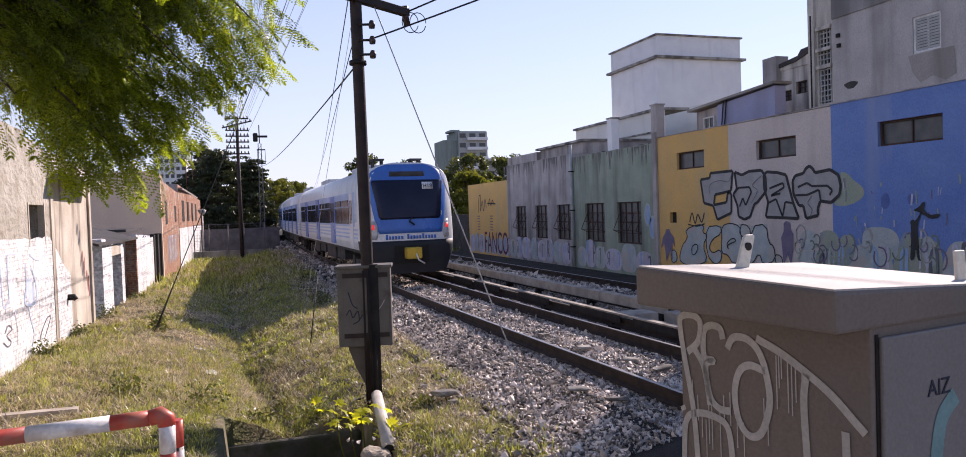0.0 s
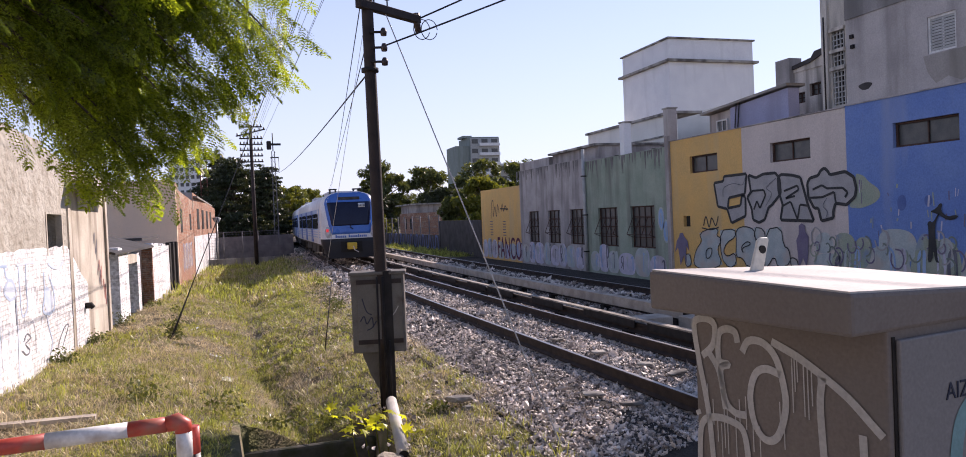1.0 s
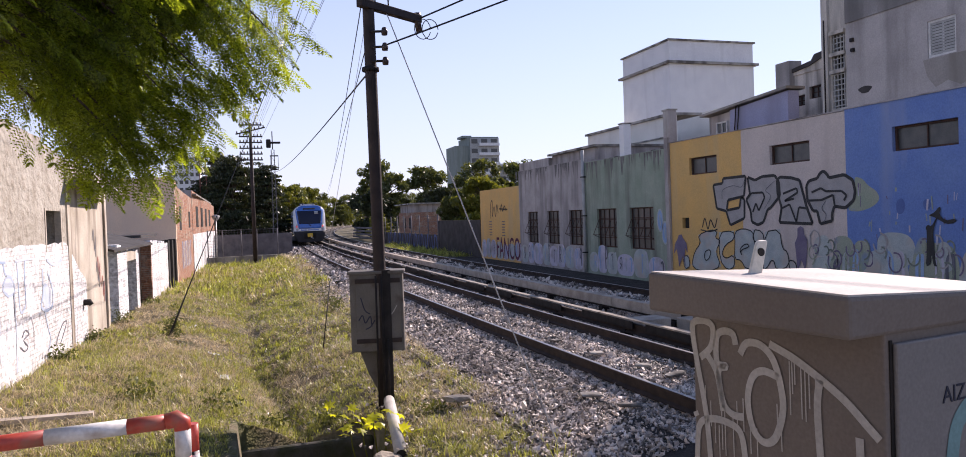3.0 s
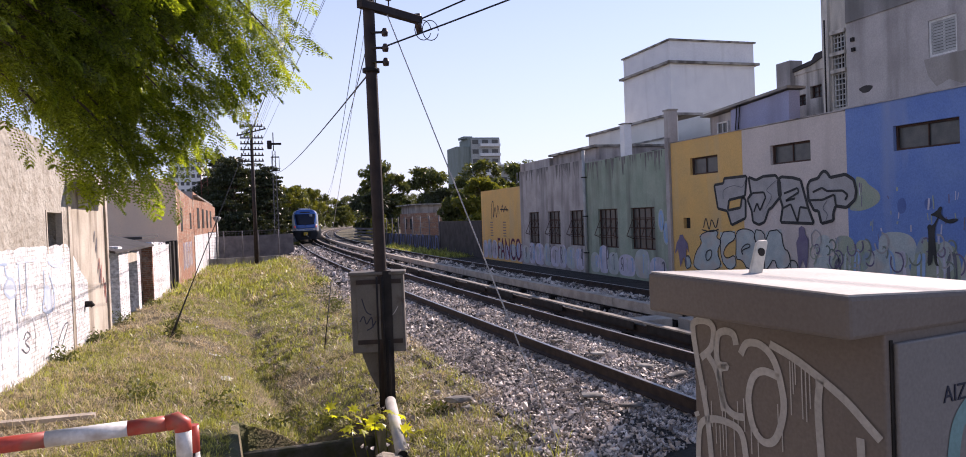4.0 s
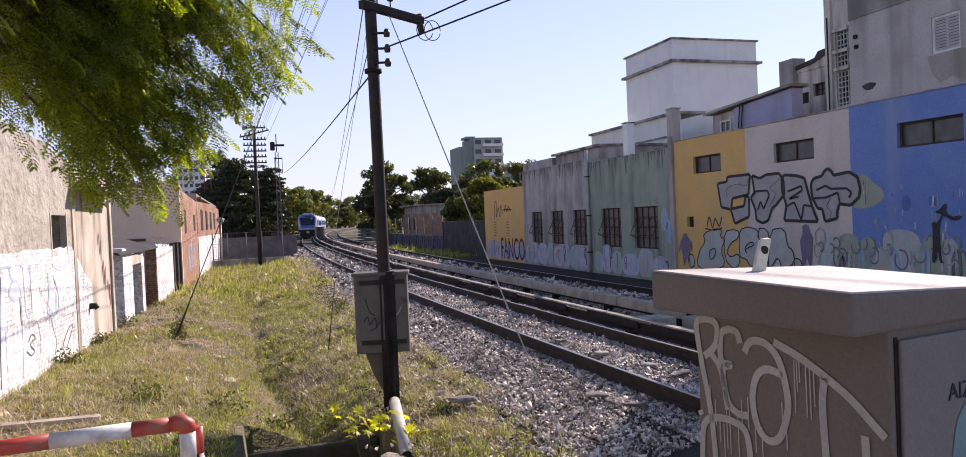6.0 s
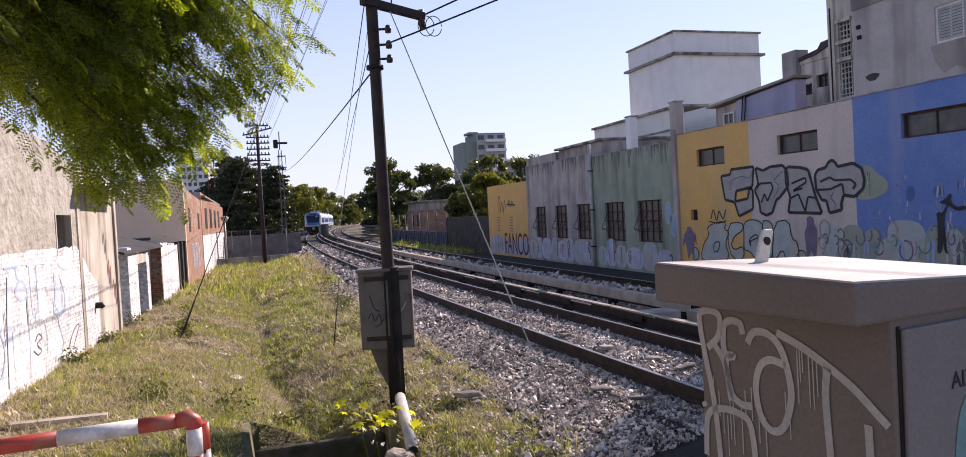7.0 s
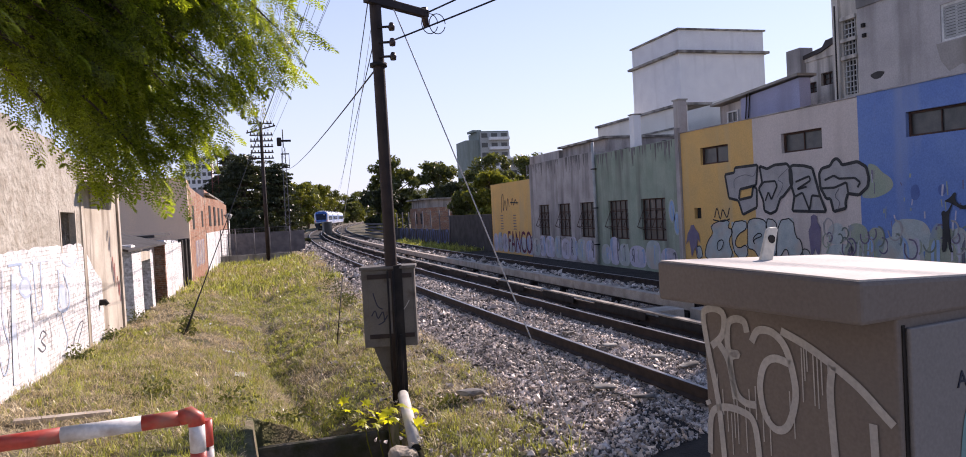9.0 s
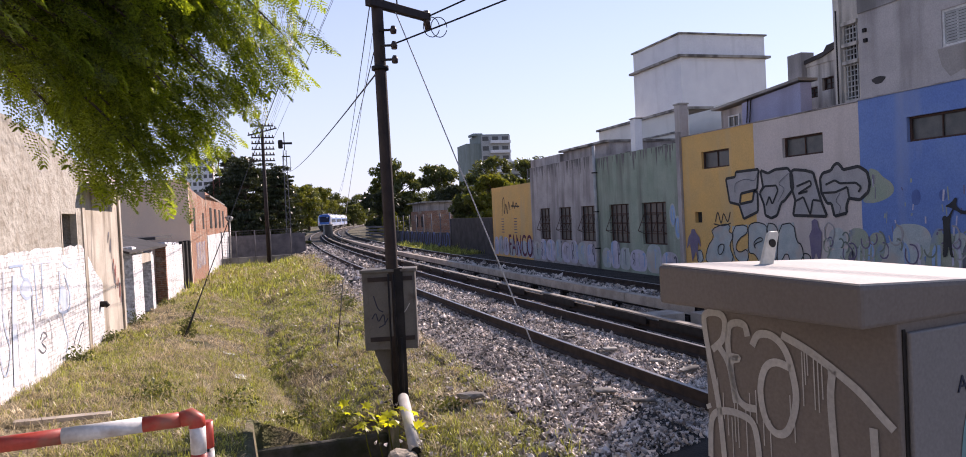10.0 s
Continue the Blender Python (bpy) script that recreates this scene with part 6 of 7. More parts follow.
# feathery tree that hangs over the view
def frond_mesh(rng, length, pairs, leaflets):
    """One twice-feathered leaf along +x, drooping: pinnae in pairs, each lined with small leaflets; with no leaflets, plain narrow pinnae."""
    tris = []
    for i in range(pairs):
        s = (i + 1.0) / pairs
        root = np.array([length * s, 0, -0.35 * length * s * s])
        reach = length * 0.34 * math.sin(math.pi * (0.22 + 0.7 * s)) ** 0.8
        for side in (-1, 1):
            d = np.array([0.75 + 0.12 * rng.normal(), side, -0.25 - 0.3 * rng.uniform()])
            d /= np.linalg.norm(d)
            across = np.array([0.85, -0.5 * side, 0.1 + 0.3 * rng.normal()])
            across /= np.linalg.norm(across)
            if not leaflets:
                e = across * 0.015
                tris.append([root - e * 0.4, root + d * reach * 0.55 - e, root + d * reach])
                tris.append([root + e * 0.4, root + d * reach, root + d * reach * 0.55 + e])
                continue
            for k in range(leaflets):
                u = (k + 0.7) / leaflets
                p = root + d * reach * u + np.array([0, 0, -0.25 * reach * u * u])
                size = 0.0165 * math.sin(math.pi * (0.25 + 0.65 * u))
                w = d * 0.007
                for way in (-1, 1):
                    tris.append([p - w, p + across * way * size + d * size * 0.7, p + w])
    return np.array(tris)


canopy_tree = thing("overhanging_tree", "tree with feathery bright green leaves hanging over the ditch", "tree")
bm = bmesh.new()
fork = Vector((-2.7, 2.0, 3.5))
tube(bm, [(-2.9, 1.4, -0.6), (-2.85, 1.6, 1.5), fork], [0.2, 0.17, 0.14], 10)
rng = np.random.default_rng(77)
fine_kinds = [frond_mesh(rng, l, p, 5) for l, p in ((0.30, 12), (0.36, 14), (0.26, 11), (0.33, 13))]
coarse_kinds = [frond_mesh(rng, l, p, 0) for l, p in ((0.30, 12), (0.36, 14), (0.33, 13))]
EDGE = [(0.51, 5.4, 3.56), (0.38, 5.85, 3.54), (0.27, 6.3, 3.46), (0.07, 5.62, 3.25), (-0.08, 6.08, 3.3), (-0.14, 5.4, 3.04), (-0.22, 5.85, 2.97), (-0.29, 6.3, 2.9), (-0.44, 5.62, 2.70), (-0.63, 6.08, 2.80), (-0.69, 5.4, 2.68), (-0.9, 5.85, 2.8), (-1.14, 6.3, 2.9)]
EDGE += [(-1.09, 5.62, 2.95), (-1.3, 6.07, 3.08), (-1.25, 5.4, 3.05), (-1.47, 5.85, 3.25), (-1.7, 6.3, 3.38), (0.45, 5.62, 3.98), (0.36, 6.07, 3.88), (0.14, 5.4, 3.49), (-0.3, 5.85, 3.24), (-0.42, 6.3, 3.09), (-0.51, 5.62, 2.9), (-0.72, 6.07, 2.9)]
EYE = Vector((0.0, 0.0, 2.4))
EDGE = [p if p[0] < -0.85 else tuple(EYE + (Vector(p) - EYE) * ((5.2 + 0.35 * (p[1] - 5.4)) / p[1])) for p in EDGE]
TIPS = [(Vector(p) + (Vector((-0.02, 0, 0.34)) if p[0] < -0.85 else Vector((-0.24, 0, 0.16))), True) for p in EDGE]
for i in range(105):  # the body of the crown, in depth behind and above its edge; thin towards its outer end
    outer = i % 4 == 0
    x = rng.uniform(-0.9, -0.2) if outer else rng.uniform(-2.4, -0.85)
    floor_z = 3.3 + 0.75 * (x + 0.69) if outer else 3.3 + 0.72 * (-0.85 - x)
    TIPS.append((Vector((x, rng.uniform(5.0, 5.35) if outer else rng.uniform(5.0, 7.2), floor_z + rng.uniform(0.0, 1.15 if outer else 0.9))), outer or i % 9 == 1))
for i in range(36):  # unseen crown over the top of the view, towards the sun, added for shade
    TIPS.append((Vector((rng.uniform(-2.9, -0.8), rng.uniform(5.4, 8.0), rng.uniform(4.9, 6.4))), False))
verts = []
for tipp, fine in TIPS:
    mid = fork.lerp(tipp, 0.55)
    mid.z = max(mid.z, tipp.z) + 0.55
    line = curve_through([fork, fork.lerp(mid, 0.5) + Vector((0, 0, 0.25)), mid, tipp.lerp(mid, 0.4) + Vector((0, 0, 0.12)), tipp], 6)
    tube(bm, line, [0.03 - 0.027 * i / (len(line) - 1) for i in range(len(line))], 5, False)
    n = len(line)
    for i in range(int(n * 0.62), n):
        for k in range(2 if i < n - 2 else 6):
            p = line[i] + Vector(rng.normal(size=3) * (0.09, 0.12, 0.06))
            yaw = rng.normal(-0.1, 0.75)
            m = Matrix.Translation(p) @ Matrix.Rotation(yaw, 4, "Z") @ Matrix.Rotation(rng.uniform(0.0, 1.1), 4, "Y") @ Matrix.Rotation(rng.normal() * 0.5, 4, "X")
            q = fine_kinds[rng.integers(4)] if fine else coarse_kinds[rng.integers(3)]
            verts.append((q.reshape(-1, 3) * rng.uniform(0.75, 1.1)) @ np.array(m.to_3x3()).T + np.array(m.translation))
part("trunk", bm, M["bark"], canopy_tree)
v = np.concatenate(verts)
raw_mesh("foliage", v, np.arange(len(v)).reshape(-1, 3), M["frond"], canopy_tree, "stuff")


# ---- paint on the far walls ----
M.update(
    greyspray=material("grey_spray_fill", (0.40, 0.38, 0.37), (0.34, 0.33, 0.32), 3, 40, 0.8, bump=0.1),
    blackspray=material("black_spray_line", (0.03, 0.03, 0.032), (0.05, 0.05, 0.05), 4, 40, 0.7, bump=0.1),
    palegreen=material("pale_green_spray", (0.30, 0.36, 0.27), (0.36, 0.38, 0.30), 2, 30, 0.85, bump=0.1, stain=(0.20, 0.27, 0.42), stain_scale=1.5, low=0.55, high=0.7),
    paleblue_spray=material("pale_blue_spray", (0.46, 0.50, 0.48), (0.36, 0.42, 0.42), 3, 30, 0.85, bump=0.1, stain=(0.46, 0.41, 0.36), stain_scale=1.6, low=0.48, high=0.66),
    purplespray=material("faded_purple_spray", (0.17, 0.14, 0.22), (0.21, 0.18, 0.24), 3, 30, 0.85, bump=0.1),
    lilacspray=material("lilac_spray", (0.58, 0.55, 0.62), (0.46, 0.45, 0.55), 3, 30, 0.85, bump=0.1, stain=(0.38, 0.35, 0.36), stain_scale=2.5, low=0.48, high=0.7),
    darkgreen=material("dull_green_spray", (0.16, 0.20, 0.17), (0.22, 0.25, 0.21), 3, 30, 0.85, bump=0.1),
    navyspray=material("navy_spray", (0.09, 0.14, 0.34), (0.11, 0.17, 0.38), 3, 30, 0.85, bump=0.1),
    maroon=material("maroon_paint", (0.16, 0.05, 0.08), None, 3, 30, 0.85, bump=0.1),
)
MURAL = {
    'c1': [(19.95, 3.11), (19.47, 3.14), (19.44, 3.29), (18.35, 3.3), (18.46, 2.7), (19.23, 2.61), (19.3, 2.29), (18.68, 2.36), (18.6, 2.67), (18.44, 2.61), (18.46, 2.04), (19.14, 1.83), (19.33, 2.27), (19.8, 2.36)],
    'c1x': [(19.5, 2.66), (19.45, 2.93), (18.97, 3.04), (18.56, 2.98), (18.41, 3.18)],
    'c2': [(18.27, 3.26), (17.94, 3.15), (17.62, 3.24), (17.1, 3.24), (16.94, 3.06), (16.91, 2.65), (17.3, 2.33), (17.43, 2.28), (17.62, 1.92), (17.87, 1.84), (18.13, 1.93), (18.17, 2.25), (18.35, 2.59), (18.18, 2.76)],
    'c2i': [(18.3, 2.62), (18.1, 2.78), (17.61, 2.78), (17.54, 2.63), (17.8, 2.25), (17.92, 2.48), (18.07, 2.22)],
    'c2x': [(17.06, 3.1), (17.48, 2.84), (17.28, 2.66), (17.55, 2.31)],
    'c3': [(17.01, 3.1), (16.88, 3.18), (16.43, 3.13), (16.13, 3.05), (15.97, 2.55), (15.89, 2.3), (15.69, 1.87), (16.34, 1.89), (16.96, 1.91), (16.85, 2.33), (17.0, 2.72)],
    'c3i': [(16.78, 2.71), (16.25, 2.84), (16.21, 2.72), (16.74, 2.5), (16.36, 2.56)],
    'c3j': [(16.85, 2.3), (16.53, 2.41), (16.29, 1.92), (16.18, 2.32), (15.87, 2.28)],
    'c4': [(15.86, 2.51), (15.89, 2.87), (15.79, 3.01), (15.49, 3.06), (15.4, 3.18), (15.27, 3.24), (15.15, 3.15), (15.09, 3.05), (14.58, 3.1), (14.32, 2.95), (14.25, 2.67), (14.3, 2.46), (14.57, 2.27), (14.93, 2.32), (15.02, 2.11), (15.01, 1.95), (15.43, 1.87), (15.52, 2.21), (15.67, 2.21)],
    'c4i': [(15.7, 2.7), (15.37, 2.8), (15.2, 2.71), (14.68, 2.7), (14.52, 2.58), (14.61, 2.46)],
    'c4j': [(15.84, 2.49), (15.36, 2.49), (14.96, 2.61), (14.91, 2.31)],
    'c4x': [(15.21, 2.46), (15.35, 2.27), (15.21, 2.11), (15.28, 1.92)],
    'patch': [(14.31, 3.05), (14.02, 2.97), (13.88, 2.8), (13.6, 2.64), (13.53, 2.44), (13.75, 2.27), (14.18, 2.16), (14.54, 2.21), (14.38, 2.37), (14.21, 2.67)],
    'd1': [(20.86, 1.5), (20.12, 1.69), (19.8, 1.62), (19.94, 1.42), (19.63, 1.35), (19.93, 0.99), (19.67, 0.53), (20.22, 0.34), (20.93, 0.32), (21.27, 0.48), (21.07, 0.95), (20.71, 1.24)],
    'd1i': [(20.52, 0.97), (20.15, 1.06), (20.23, 0.76), (20.5, 0.64)],
    'd2': [(19.74, 1.6), (19.0, 1.66), (18.96, 1.4), (19.42, 1.22), (19.62, 0.92), (19.41, 0.77), (19.01, 0.93), (18.97, 0.57), (19.33, 0.41), (19.72, 0.72)],
    'd3': [(18.94, 1.64), (18.53, 1.74), (18.07, 1.64), (18.11, 1.38), (17.76, 1.28), (18.0, 0.62), (18.45, 0.49), (18.67, 0.77), (18.99, 0.79), (18.94, 1.23)],
    'd3i': [(18.74, 1.1), (18.41, 1.3), (18.22, 1.19), (18.71, 1.07), (18.6, 0.89)],
    'd4': [(18.12, 1.71), (17.66, 1.66), (17.6, 1.28), (17.74, 0.53), (18.06, 0.47), (17.96, 0.99)],
    'd5': [(17.58, 1.64), (16.95, 1.72), (16.87, 1.17), (16.66, 1.11), (16.6, 0.7), (17.12, 0.53), (17.26, 0.91), (17.58, 0.54), (17.71, 0.57)],
    'd6': [(21.76, 0.75), (21.43, 0.81), (21.34, 0.44), (21.67, 0.31)],
    'd7': [(16.64, 0.87), (16.38, 0.85), (16.3, 0.62), (16.58, 0.57)],
    'fl': [(22.19, 1.21), (22.02, 1.38), (21.98, 1.49), (21.79, 1.51), (21.73, 1.39), (21.52, 1.22), (21.46, 0.89), (21.6, 1.05), (21.65, 0.76), (21.6, 0.4), (21.76, 0.75), (22.0, 0.38), (22.06, 0.74), (22.12, 0.99), (22.32, 0.81)],
    'fm': [(16.26, 1.52), (16.25, 1.75), (16.14, 1.81), (16.02, 1.76), (16.01, 1.59), (15.9, 1.46), (15.92, 1.07), (16.0, 0.6), (16.13, 0.89), (16.28, 0.58), (16.33, 1.05), (16.36, 1.35)],
    'fk': [(12.29, 1.7), (12.32, 1.8), (12.25, 1.86), (12.18, 1.81), (12.06, 1.99), (12.0, 2.04), (12.11, 1.81), (12.14, 1.62), (12.11, 1.35), (12.09, 1.0), (12.04, 0.94), (12.15, 0.95), (12.18, 1.24), (12.22, 0.97), (12.34, 0.92), (12.3, 1.26)],
    'fb': [(12.25, 2.05), (12.08, 2.13), (11.99, 2.24), (11.93, 2.22), (11.98, 2.07), (11.83, 1.94), (11.64, 1.98), (11.56, 1.95), (11.64, 1.89), (11.81, 1.86), (12.01, 1.97), (12.13, 2.03)],
    'bl1': [(13.06, 2.42), (12.91, 2.47), (12.83, 2.3), (12.89, 2.11), (13.04, 2.08), (13.1, 2.25)],
    'bl2': [(12.37, 2.4), (12.22, 2.44), (12.17, 2.23), (12.32, 2.16), (12.39, 2.27)],
    'gb1': [(15.67, 1.48), (15.3, 1.61), (15.08, 1.43), (15.05, 1.13), (15.37, 1.01), (15.69, 1.06)],
    'gb2': [(15.03, 1.55), (14.51, 1.58), (14.31, 1.32), (14.47, 0.98), (14.91, 0.9)],
    'gb3': [(15.78, 0.93), (15.21, 1.07), (14.54, 0.92), (14.48, 0.63), (15.72, 0.57)],
    'gb4': [(14.37, 1.43), (13.95, 1.49), (13.83, 1.16), (13.99, 0.71), (14.41, 0.63)],
    'gb5': [(13.61, 1.66), (12.91, 1.68), (12.62, 1.5), (12.58, 1.09), (12.95, 0.81), (13.51, 0.84), (13.66, 1.17)],
    'gb6': [(12.5, 1.6), (12.3, 1.55), (12.35, 0.99), (12.59, 0.78), (12.7, 1.09)],
    'gb7': [(12.05, 1.51), (11.73, 1.46), (11.65, 0.87), (12.03, 0.76)],
}


def on_wall(proud):
    return lambda u, v: Vector((WX - proud, u, v))


def rounded(points, times=2):
    """Corners cut off a closed outline, again and again."""
    p = [Vector(q) for q in points]
    for _ in range(times):
        p = [v for a, b in zip(p, p[1:] + p[:1]) for v in (a.lerp(b, 0.25), a.lerp(b, 0.75))]
    return p


def blotch(points, mat, parent, proud, name="spray_fill", round_it=False):
    pts = rounded(points) if round_it else [Vector(p) for p in points]
    flat = [on_wall(proud)(p.x, p.y) for p in pts]
    bm = bmesh.new()
    vs = [bm.verts.new(p) for p in flat]
    for a, b, c in geometry.tessellate_polygon([flat]):
        bm.faces.new((vs[a], vs[b], vs[c]))
    part(name, bm, M[mat], parent)


def outline(points, mat, parent, width, proud, closed=True, soft=False):
    bm = bmesh.new()
    if soft:
        ribbon(bm, rounded(points) if closed else curve_through(points, 5), width, on_wall(proud), closed)
    else:
        p = [Vector(q) for q in points]
        line = [] if closed else [p[0]]
        for i in range(0 if closed else 1, len(p) if closed else len(p) - 1):
            a, b, c = p[i - 1], p[i], p[(i + 1) % len(p)]
            line += [b + (a - b).normalized() * min(0.4 * (a - b).length, width * 0.4), b + (c - b).normalized() * min(0.4 * (c - b).length, width * 0.4)]
        ribbon(bm, line if closed else line + [p[-1]], width, on_wall(proud), closed)
    part("spray_outline", bm, M[mat], parent)


for i, k in enumerate(("c1", "c2", "c3", "c4")):
    blotch(MURAL[k], "greyspray", b_lilac, 0.006 + 0.0008 * i)
    outline(MURAL[k], "blackspray", b_lilac, 0.085, 0.012 + 0.001 * i)
for i, k in enumerate(("c2i", "c3i", "c3j", "c4i", "c4j")):
    outline(MURAL[k], "blackspray", b_lilac, 0.06, 0.018 + 0.0003 * i, closed=False)
for i, k in enumerate(("c1x", "c2x", "c4x")):
    outline(MURAL[k], "darkspray", b_lilac, 0.018, 0.021 + 0.0003 * i, False, True)
blotch(MURAL["patch"], "palegreen", b_blue, 0.004, round_it=True)
for i, k in enumerate(("d1", "d2", "d3", "d4", "d5", "d6", "d7")):
    blotch(MURAL[k], "paleblue_spray", b_lilac, 0.0035 + 0.0012 * i)
    outline(rounded(MURAL[k], 1), "blackspray", b_lilac, 0.034, 0.0125 + 0.001 * i)
for k in ("d1i", "d3i"):
    outline(MURAL[k], "blackspray", b_lilac, 0.035, 0.0215, soft=True)
for k in ("fl", "fm"):
    blotch(MURAL[k], "purplespray", b_lilac if k == "fm" else b_ochre, 0.022, "paint_blot")
for k in ("fk", "fb"):
    blotch(rounded(MURAL[k], 1), "blackspray", b_blue, 0.022, "paint_blot")
for k in ("bl1", "bl2"):
    blotch(MURAL[k], "navyspray", b_blue, 0.005, "paint_blot", True)
for i, k in enumerate(("gb1", "gb2", "gb3", "gb4", "gb5", "gb6", "gb7")):
    blotch(MURAL[k], "palegreen" if i % 2 else "paleblue_spray", b_blue if i > 3 else b_lilac, 0.004 + 0.001 * i, round_it=True)
    c = Vector((sum(p[0] for p in MURAL[k]), sum(p[1] for p in MURAL[k]))) / len(MURAL[k])
    rnd = random.Random(70 + i)
    for j in range(6):
        u, v, w = c.x + rnd.uniform(-0.45, 0.45), c.y + rnd.uniform(-0.35, 0.25), rnd.uniform(0.08, 0.2)
        q = [(u + w * math.cos(t), v + w * 1.3 * math.sin(t)) for t in np.linspace(rnd.uniform(0, 3), rnd.uniform(4, 7), 7)]
        outline(q, ("palegreen", "greyspray", "darkgreen", "purplespray")[(i + j) % 4], b_blue if i > 3 else b_lilac, 0.04, 0.0125 + 0.0011 * j + 0.0002 * i, False, True)
# a pale weathered band along the foot of the walls
rnd = random.Random(51)
for y0, y1, host, mats in ((8.0, 14.4, b_blue, ("palegreen", "paleblue_spray")), (29.6, 37.6, b_grey, ("lilacspray", "paleblue_spray", "lilacspray")), (22.9, 28.9, b_green, ("lilacspray", "paleblue_spray")), (38.1, 43.8, b_small, ("paleblue_spray", "lilacspray"))):
    y, i = y0, 0
    while y < y1 - 0.3:
        w = rnd.uniform(0.7, 1.3)
        h = rnd.uniform(0.6, 0.95) if host is not b_blue else rnd.uniform(0.9, 1.5)
        pts = [(y, -0.15), (y + w * 0.5, -0.2), (y + w, -0.15), (y + w + 0.1, h * 0.5), (y + w * 0.9, h), (y + w * 0.4, h + 0.06), (y + 0.02, h - 0.1)]
        blotch(pts, mats[i % len(mats)], host, 0.004 + 0.0012 * (i % 4), round_it=True)
        for k in range(3):
            u = y + w * (0.15 + 0.3 * k)
            v = h * rnd.uniform(0.75, 1.0)
            hook = rnd.choice((-1, 1)) * 0.12
            line = [(u, 0.0), (u + rnd.uniform(-0.05, 0.05), v * 0.6), (u, v), (u + hook, v * 0.9), (u + hook * 1.1, v * 0.55), (u + hook * 0.3, v * 0.45), (u + hook * 1.4, 0.05)]
            outline(line[:rnd.choice((4, 6, 7))], ("darkspray", "lilacspray", "bluespray", "paleblue_spray")[(i + k) % 4], host, rnd.choice((0.05, 0.08)), 0.012 + 0.001 * k, False, True)
        y, i = y + w * 1.02, i + 1
for i, (y, z) in enumerate(((23.15, 2.0), (22.85, 1.55))):
    ring = [(y + 0.2 * math.cos(a), z + 0.42 * math.sin(a)) for a in np.linspace(0, 5.7, 9)]
    blotch(ring, "bluespray", b_green, 0.006, round_it=True)
    outline(ring, "paleblue_spray", b_green, 0.06, 0.010, soft=True)
    outline([(y + 0.02, z + 0.2), (y - 0.02, z - 0.2)], "paleblue_spray", b_green, 0.07, 0.010, False)
word = bpy.data.curves.new("lettering", "FONT")
word.body, word.size, word.extrude = "FANCO", 1.75, 0.002
word.materials.append(M["maroon"])
t = new("lettering", word)
t.matrix_basis = pose(14.284, 41.3, -0.12, 90, 0, -90) @ Matrix.Diagonal((0.66, 1, 1, 1))
t.parent = b_small
t["label"] = "maroon painted lettering reading FANCO"
for s in ([(42.3, 2.2), (42.1, 3.1), (41.8, 3.2), (41.9, 2.3), (41.5, 2.9), (41.3, 2.3), (41.0, 3.0), (40.8, 2.5)], [(40.4, 2.6), (40.2, 3.0), (40.0, 2.6), (39.7, 2.9), (39.4, 2.6)], [(40.6, 2.75), (39.2, 2.7)]):
    outline(s, "blackspray", b_small, 0.07, 0.008, False, True)
for y in (42.5, 40.2):
    for k in range(6):
        outline([(y, 1.2 + 0.16 * k), (y - 0.5, 1.2 + 0.16 * k)], "darkspray", b_small, 0.05, 0.008, False)
outline([(20.6, 1.75), (20.45, 2.05), (20.3, 1.7), (20.15, 2.0), (19.95, 1.75), (19.8, 2.05)], "blackspray", b_ochre, 0.045, 0.009, False, True)
outline([(20.7, 1.68), (20.2, 1.62), (19.8, 1.7)], "blackspray", b_ochre, 0.04, 0.009, False, True)
one("vent_backing", M["inside"], b_ochre, WX + 0.12, WX + 0.16, 21.3, 21.8, 1.68, 2.12)
# outward-opened sashes on the workshop windows
for h in HG + HN:
    host = b_grey if h in HG else b_green
    y0, y1 = h[0], h[1]
    bm = bmesh.new()
    for y in np.linspace(y0 + 0.04, y1 - 0.04, 4):
        tube(bm, [(WX + 0.06, y, 2.05), (WX - 0.22, y, 1.42)], 0.014, 5)
    for u in (0.0, 0.5, 1.0):
        tube(bm, [(WX + 0.06 - 0.28 * u, y0 + 0.04, 2.05 - 0.63 * u), (WX + 0.06 - 0.28 * u, y1 - 0.04, 2.05 - 0.63 * u)], 0.014, 5)
    for y in (y0 + 0.04, y1 - 0.04):
        tube(bm, [(WX - 0.22, y, 1.42), (WX + 0.06, y, 1.30)], 0.012, 5)
    part("open_sash", bm, M["rust"], host, "rusty sash propped open")
for y0, y1, top in ((14.54, 22.5, 4.69), (2.0, 14.5, 4.71)):
    c = thing("wall_coping", "thin weathered coping along the wall top", "coping")
    one("strip", M["greyplaster"], c, WX - 0.03, WX + 0.12 if y0 < 10 else WX + 0.3, y0, y1, top, top + 0.03)

rnd = random.Random(88)
for i in range(34):
    y, z = rnd.uniform(10.5, 14.2), rnd.uniform(1.6, 2.9)
    outline([(y, z), (y + rnd.uniform(-0.03, 0.03), z - rnd.uniform(0.06, 0.3))], ("lilacspray", "palegreen", "purplespray")[i % 3], b_blue, rnd.uniform(0.015, 0.05), 0.0035 + 0.0002 * i, False)
